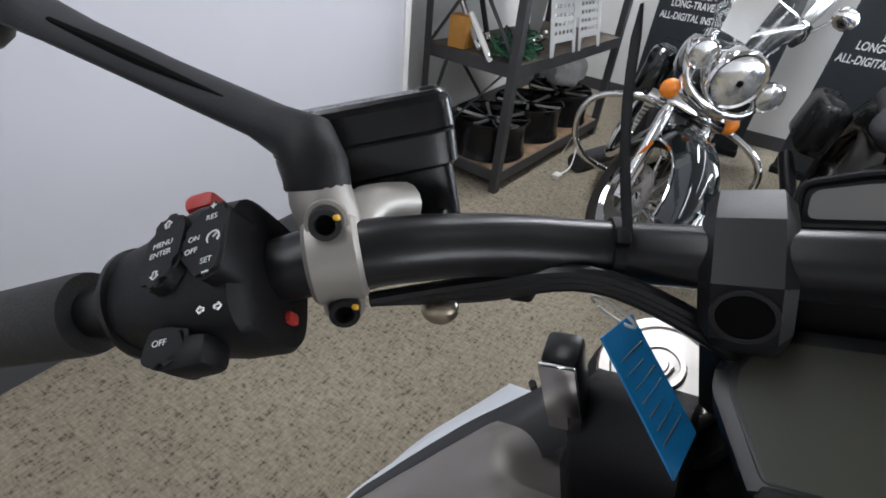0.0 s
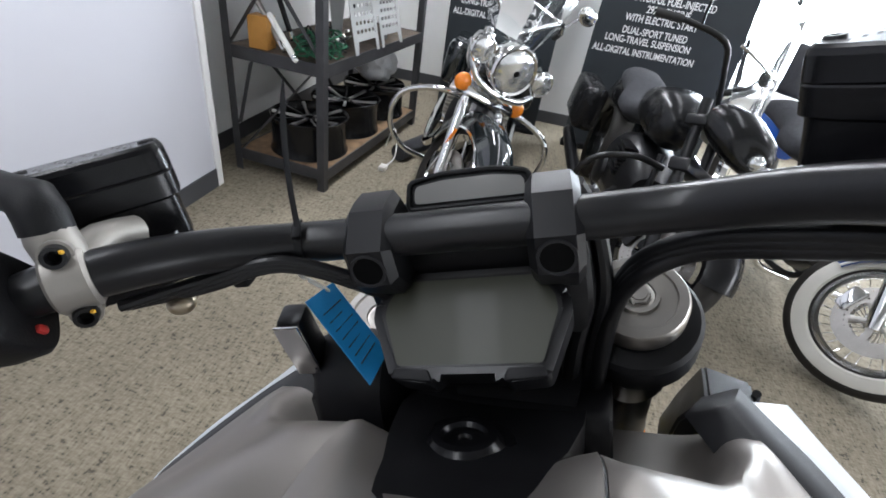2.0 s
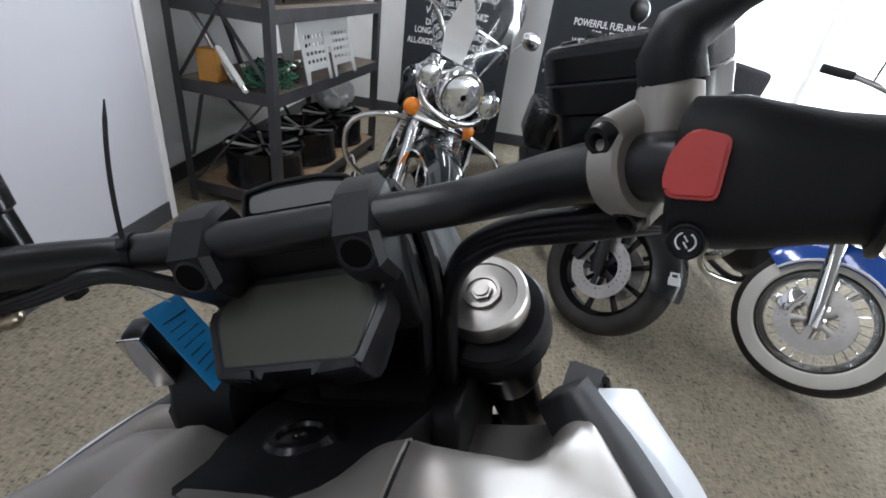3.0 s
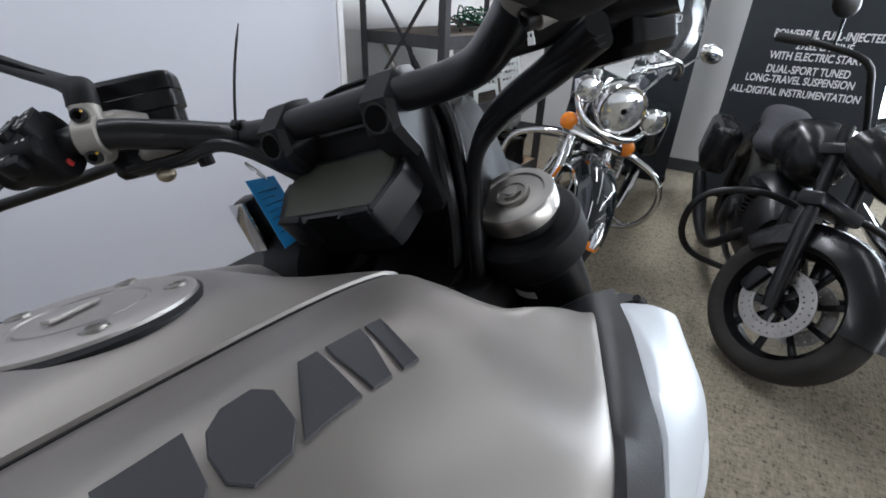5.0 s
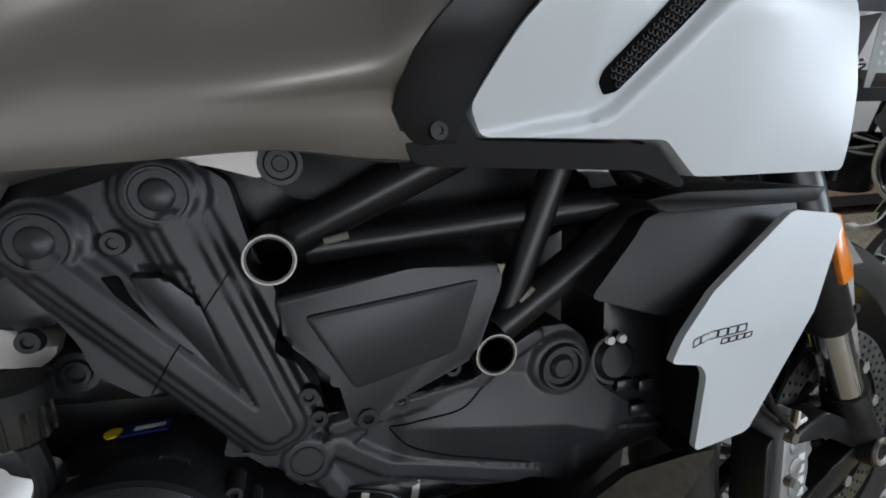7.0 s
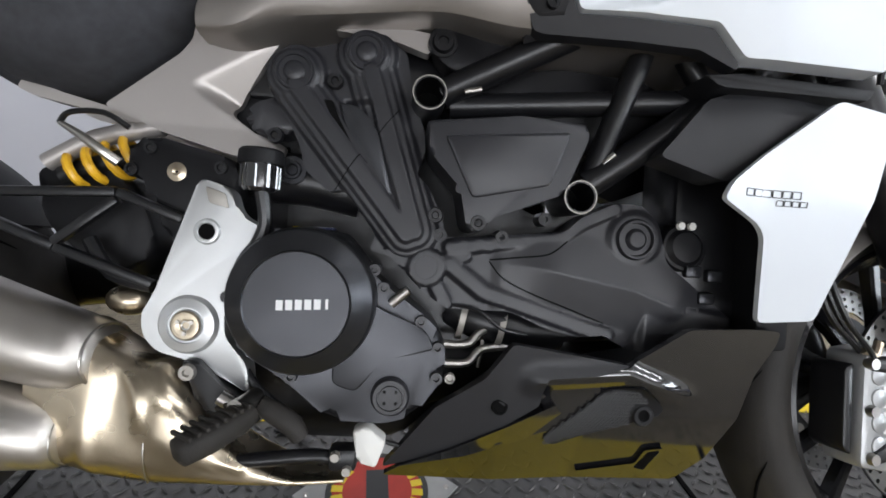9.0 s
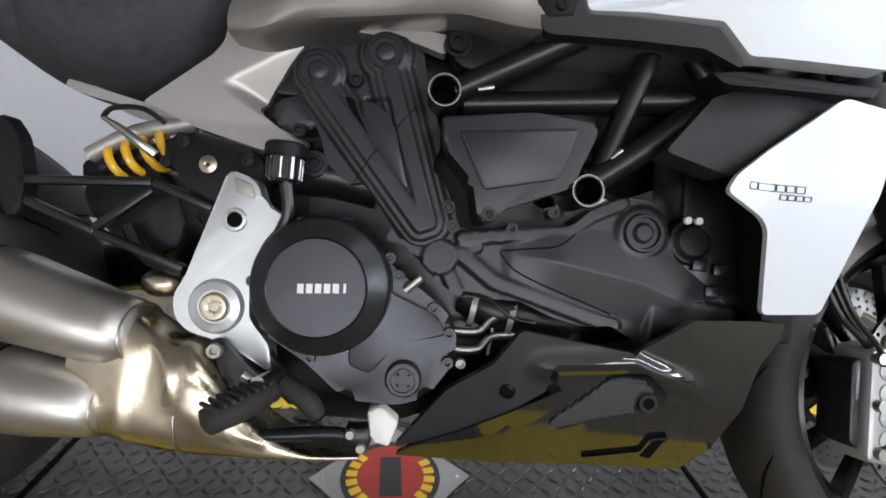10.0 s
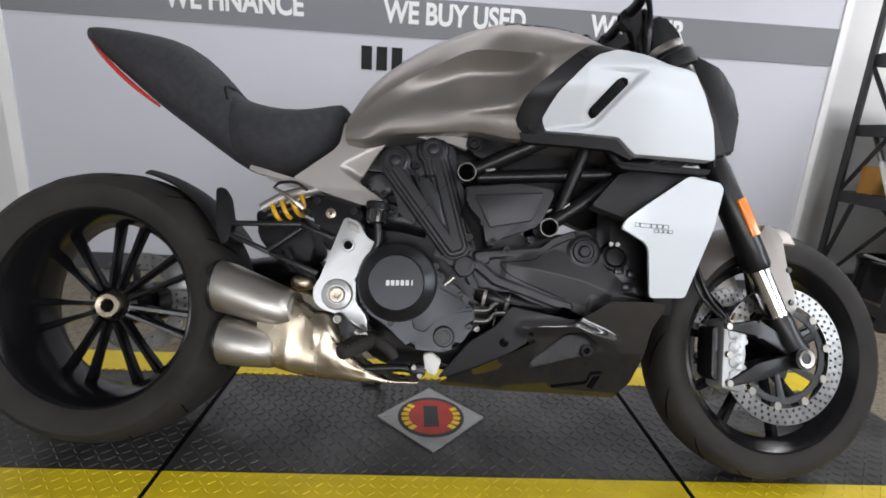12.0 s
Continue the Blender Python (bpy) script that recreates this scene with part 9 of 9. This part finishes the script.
for s in (-1, 1):
    x0, x1 = sorted((s * 0.050, s * 0.295))
    part("punched_sheet", punched(x0, x1, 0.105, 0.300, 5, 4), PERF, plate, "punched sheet", smooth=0)
    bm = B()
    slab(bm, [(s * 0.295, 0.300), (s * 0.335, 0.300), (s * 0.345, 0.0), (s * 0.305, 0.0), (s * 0.285, 0.075), (s * 0.062, 0.075), (s * 0.056, 0.0), (s * 0.022, 0.0), (s * 0.018, 0.200), (s * 0.050, 0.200), (s * 0.050, 0.105), (s * 0.295, 0.105)], -0.0032, 0.0002)
    part("plate_leg", bm, PERF, plate, "", smooth=0)
bm = B()
slab(bm, [(-0.335, 0.300), (0.335, 0.300), (0.330, 0.372), (-0.330, 0.372)], -0.0032, 0.0002)
slab(bm, [(-0.050, 0.200), (0.050, 0.200), (0.050, 0.300), (-0.050, 0.300)], -0.0032, 0.0002)
part("top_band", bm, PERF, plate, "", smooth=0)
bm = B()
box(bm, (0, 0.060, 0.3735), (0.655, 0.125, 0.003), 0.0, pose(0, 0, 0))
part("top_flange", bm, PERF, plate, "bent back flange", smooth=0)
for s in (-1, 1):
    bm = B()
    slab(bm, [(0.0, 0.372), (0.125, 0.372), (0.16, 0.0), (0.13, 0.0)], s * 0.331, s * 0.334, 0.0, m=Matrix(((0, 1, 0, 0), (1, 0, 0, 0), (0, 0, 1, 0), (0, 0, 0, 1))))
    part("side_flange", bm, PERF, plate, "", smooth=0)

# tangled green and black cables, tubes, carton
for g, (mt, cx, cy, cz, seed, lab, n) in enumerate(((GREENC, 3.80, 1.43, 0.586, 3, "green extension cables tangled on the shelf", 8), (BLACKSAT, 3.88, 1.42, 0.588, 5, "black cables tangled on the shelf", 6), (GREENC, 4.40, 1.55, 1.032, 8, "green cable coil on the upper shelf", 6))):
    rnd = random.Random(seed)
    bm = B()
    for k in range(n):
        pts = []
        a0 = rnd.uniform(0, 6.28)
        for i in range(10):
            a = a0 + i * rnd.uniform(0.6, 1.1)
            rr = rnd.uniform(0.05, 0.20)
            pts.append((cx + rr * math.cos(a) * 1.1, cy + rr * math.sin(a) * 0.75, cz + rnd.uniform(0.0, 0.16) * (0.4 + 0.6 * rnd.random())))
        tube(bm, pts, 0.0052, 6, 4)
    solo("cable_tangle", bm, mt, lab, "cable", group="cable tangles on the shelf", kind="stuff", m=RACK)
bm = B()
for k in range(9):
    a = 0.7 * k
    p = Vector((3.84 + 0.15 * math.cos(a), 1.40 + 0.10 * math.sin(a), 0.615 + 0.012 * k))
    tube(bm, [p, p + Vector((0.03 * math.cos(3 * a), 0.03 * math.sin(3 * a), 0.01))], 0.009, 8)
solo("cable_plug", bm, STEEL, "bright metal plugs among the tangled cables", "plug", kind="stuff", m=RACK)
for p0, p1, mt in (((3.55, 1.455, 0.585), (3.64, 1.66, 0.79), WHITEPL), ((3.72, 1.62, 0.585), (3.76, 1.90, 0.985), STEEL), ((3.98, 1.70, 0.585), (4.02, 1.88, 1.02), BLACKSAT)):
    bm = B()
    p0, p1 = Vector(p0), Vector(p1)
    tube(bm, [p0, p0 + (p1 - p0) * 0.04, p0 + (p1 - p0) * 0.96, p1], [0.012, 0.017, 0.017, 0.012], 16)
    lt = solo("light_tube", bm, mt, "white lamp tube leaning on the shelf" if mt == WHITEPL else "metal tube leaning on the shelf", "tube", group="tubes leaning on the shelf", m=RACK)
    bm = B()
    tube(bm, [p0 + (p1 - p0) * 0.03, p0 + (p1 - p0) * 0.12], 0.0178, 16)
    part("end_cap", bm, CHROME, lt, "bright metal end cap")
bm = B()
box(bm, (3.715, 1.755, 0.670), (0.10, 0.12, 0.18), 0.004)
crt = solo("carton", bm, ORANGEBOX, "orange brown carton on the shelf", "box", m=RACK)
bm = B()
bmesh.ops.create_icosphere(bm, subdivisions=4, radius=0.19, matrix=pose(5.02, 1.50, 0.300) @ Matrix.Diagonal((1.2, 0.8, 0.72, 1)))
for v in bm.verts:
    v.co += v.normal * (0.055 * noise.noise(v.co * 9.0) + 0.02 * noise.noise(v.co * 26.0))
solo("plastic_bag", bm, PLASTICBAG, "milky crumpled plastic bag lying over the wheels", "bag", m=RACK)
for k, (x, z, s) in enumerate(((3.75, 1.040, 0.16), (4.05, 1.030, 0.06), (4.75, 1.035, 0.09))):
    bm = B()
    tube(bm, [(x, 1.45, z), (x + 0.15, 1.50, z + 0.03 + s * 0.3), (x + 0.35, 1.46, z + 0.02), (x + 0.5, 1.52, z)], 0.009, 8, 5)
    solo("bent_rod", bm, CHROME if k != 1 else BLACKSAT, "bent metal rod lying on the upper shelf", "rod", group="rods on the shelf", m=RACK)

# socket block, hose and sandal-like roll on the floor by the shelf
bm = B()
box(bm, (3.888, 1.053, FLOOR + 0.016), (0.07, 0.05, 0.032), 0.006)
sock = thing("power_block", "white power block with cord on the carpet", "power strip", pose(0, 0, 0))
part("body", bm, WHITEPL, sock)
bm = B()
tube(bm, [(3.915, 1.045, FLOOR + 0.02), (4.01, 1.015, FLOOR + 0.05), (4.09, 1.03, FLOOR + 0.15), (4.15, 1.08, FLOOR + 0.21), (4.26, 1.16, FLOOR + 0.02)], 0.005, 8, 5)
part("cord", bm, WHITEPL, sock)
bm = B()
tube(bm, [(4.08, 1.01, FLOOR + 0.062), (4.43, 0.88, FLOOR + 0.062)], 0.060, 20)
solo("rolled_mat", bm, SEAT, "dark rolled rubber mat on the carpet", "mat")

# ---- banners, pillar ----
def banner(x, y0, y1, z0, z1, lines, lab):
    bn = thing("banner", lab, "banner", pose(x, (y0 + y1) / 2, 0), group="dark banners by the end wall")
    w = abs(y1 - y0)
    bm = B()
    box(bm, (0, 0, (z0 + z1) / 2), (0.012, w, z1 - z0), 0.002)
    part("panel", bm, BANNER, bn, "dark printed fabric", smooth=0)
    bm = B()
    box(bm, (0.0, 0, z0 - 0.02), (0.09, w + 0.02, 0.05), 0.01)
    part("foot_bar", bm, BLACKPL, bn)
    for txt, zz, size, yy in lines:
        words(txt, size, pose(-0.0075, yy, zz) @ Matrix(((0, 0, -1, 0), (-1, 0, 0, 0), (0, 1, 0, 0), (0, 0, 0, 1))), bn, PRINT, "banner_lettering", 0.0006, stretch=0.72, bold=0.02)
    return bn


TEXT = [("POWERFUL FUEL-INJECTED", 0.970, 0.071, 0.37), ("292cc ENGINE", 0.900, 0.071, 0.22), ("WITH ELECTRIC START", 0.830, 0.071, 0.355), ("DUAL-SPORT TUNED", 0.742, 0.071, 0.35), ("LONG-TRAVEL SUSPENSION", 0.675, 0.071, 0.46), ("ALL-DIGITAL INSTRUMENTATION", 0.590, 0.071, 0.53)]
banner(5.20, -0.16, -1.28, FLOOR + 0.045, 1.95, TEXT, "dark banner with white product lettering")
banner(5.30, 1.02, 0.10, FLOOR + 0.045, 1.95, [(t, z + 0.06, s * 0.95, y * 0.8) for t, z, s, y in TEXT], "dark banner with white product lettering behind the touring motorcycle")
wall_box("pillar", 5.72, 6.2, -0.30, 0.12, FLOOR + 0.0, ROOM_TOP, WALLW, "white painted pillar", "pillar")
bm = B()
box(bm, (5.95, -0.09, FLOOR + 0.055), (0.48, 0.44, 0.11))
solo("baseboard_pillar", bm, BASEB, "dark grey vinyl base of the pillar", "baseboard", kind="structure", smooth=0)

# ---- badge plate on the deck ----
bdg = thing("floor_badge", "diamond shaped metal badge with red disc on the deck", "badge", pose(0.795, 0.015, 0.0028) @ pose(0, 0, 0, 0, 0, 1.5))
bm = B()
loft(bm, [[(-0.148, 0, z), (0, -0.146, z), (0.148, 0, z), (0, 0.146, z)] for z in (-0.002, 0.0015)])
part("plate", bm, mat("dull_grey_plate", (0.36, 0.36, 0.35), 0.55, 0.2, 0.15, 14, 0.1, 200), bdg, "dull grey metal plate", smooth=0)
for nm, r0, r1, z, mt in (("outer_ring", 0.080, 0.092, 0.0028, GREYPRINT), ("red_disc", 0.0, 0.080, 0.0030, None)):
    bm = B()
    lathe(bm, [(r0, z), (r1, z), (r1, z - 0.002), (r0, z - 0.002)], Matrix(), 48, closed=True)
    part(nm, bm, mt or mat("red_badge_enamel", (0.45, 0.03, 0.015), 0.35, 0, 0.15, 20, 0.05), bdg)
for k in range(11):
    a = radians((140 + 17 * k) if k < 6 else (-42 + 17 * (k - 6)))
    bm = B()
    box(bm, (0.072, 0, 0.0036), (0.020, 0.014, 0.001), 0, pose(0, 0, 0, 0, 0, math.degrees(a)))
    part("yellow_bar", bm, YELLOWP, bdg, "yellow raised bar", smooth=0)
bm = B()
box(bm, (0, 0, 0.0036), (0.040, 0.095, 0.001), 0.0)
part("dark_mark", bm, GREYPRINT, bdg, "dark plain mark", smooth=0)
for x in (-0.125, 0.125):
    bm = B()
    lathe(bm, [(0, 0.003), (0.004, 0.0025), (0.005, 0.0)], pose(x, 0, 0.001), 12)
    part("rivet", bm, STEEL, bdg)
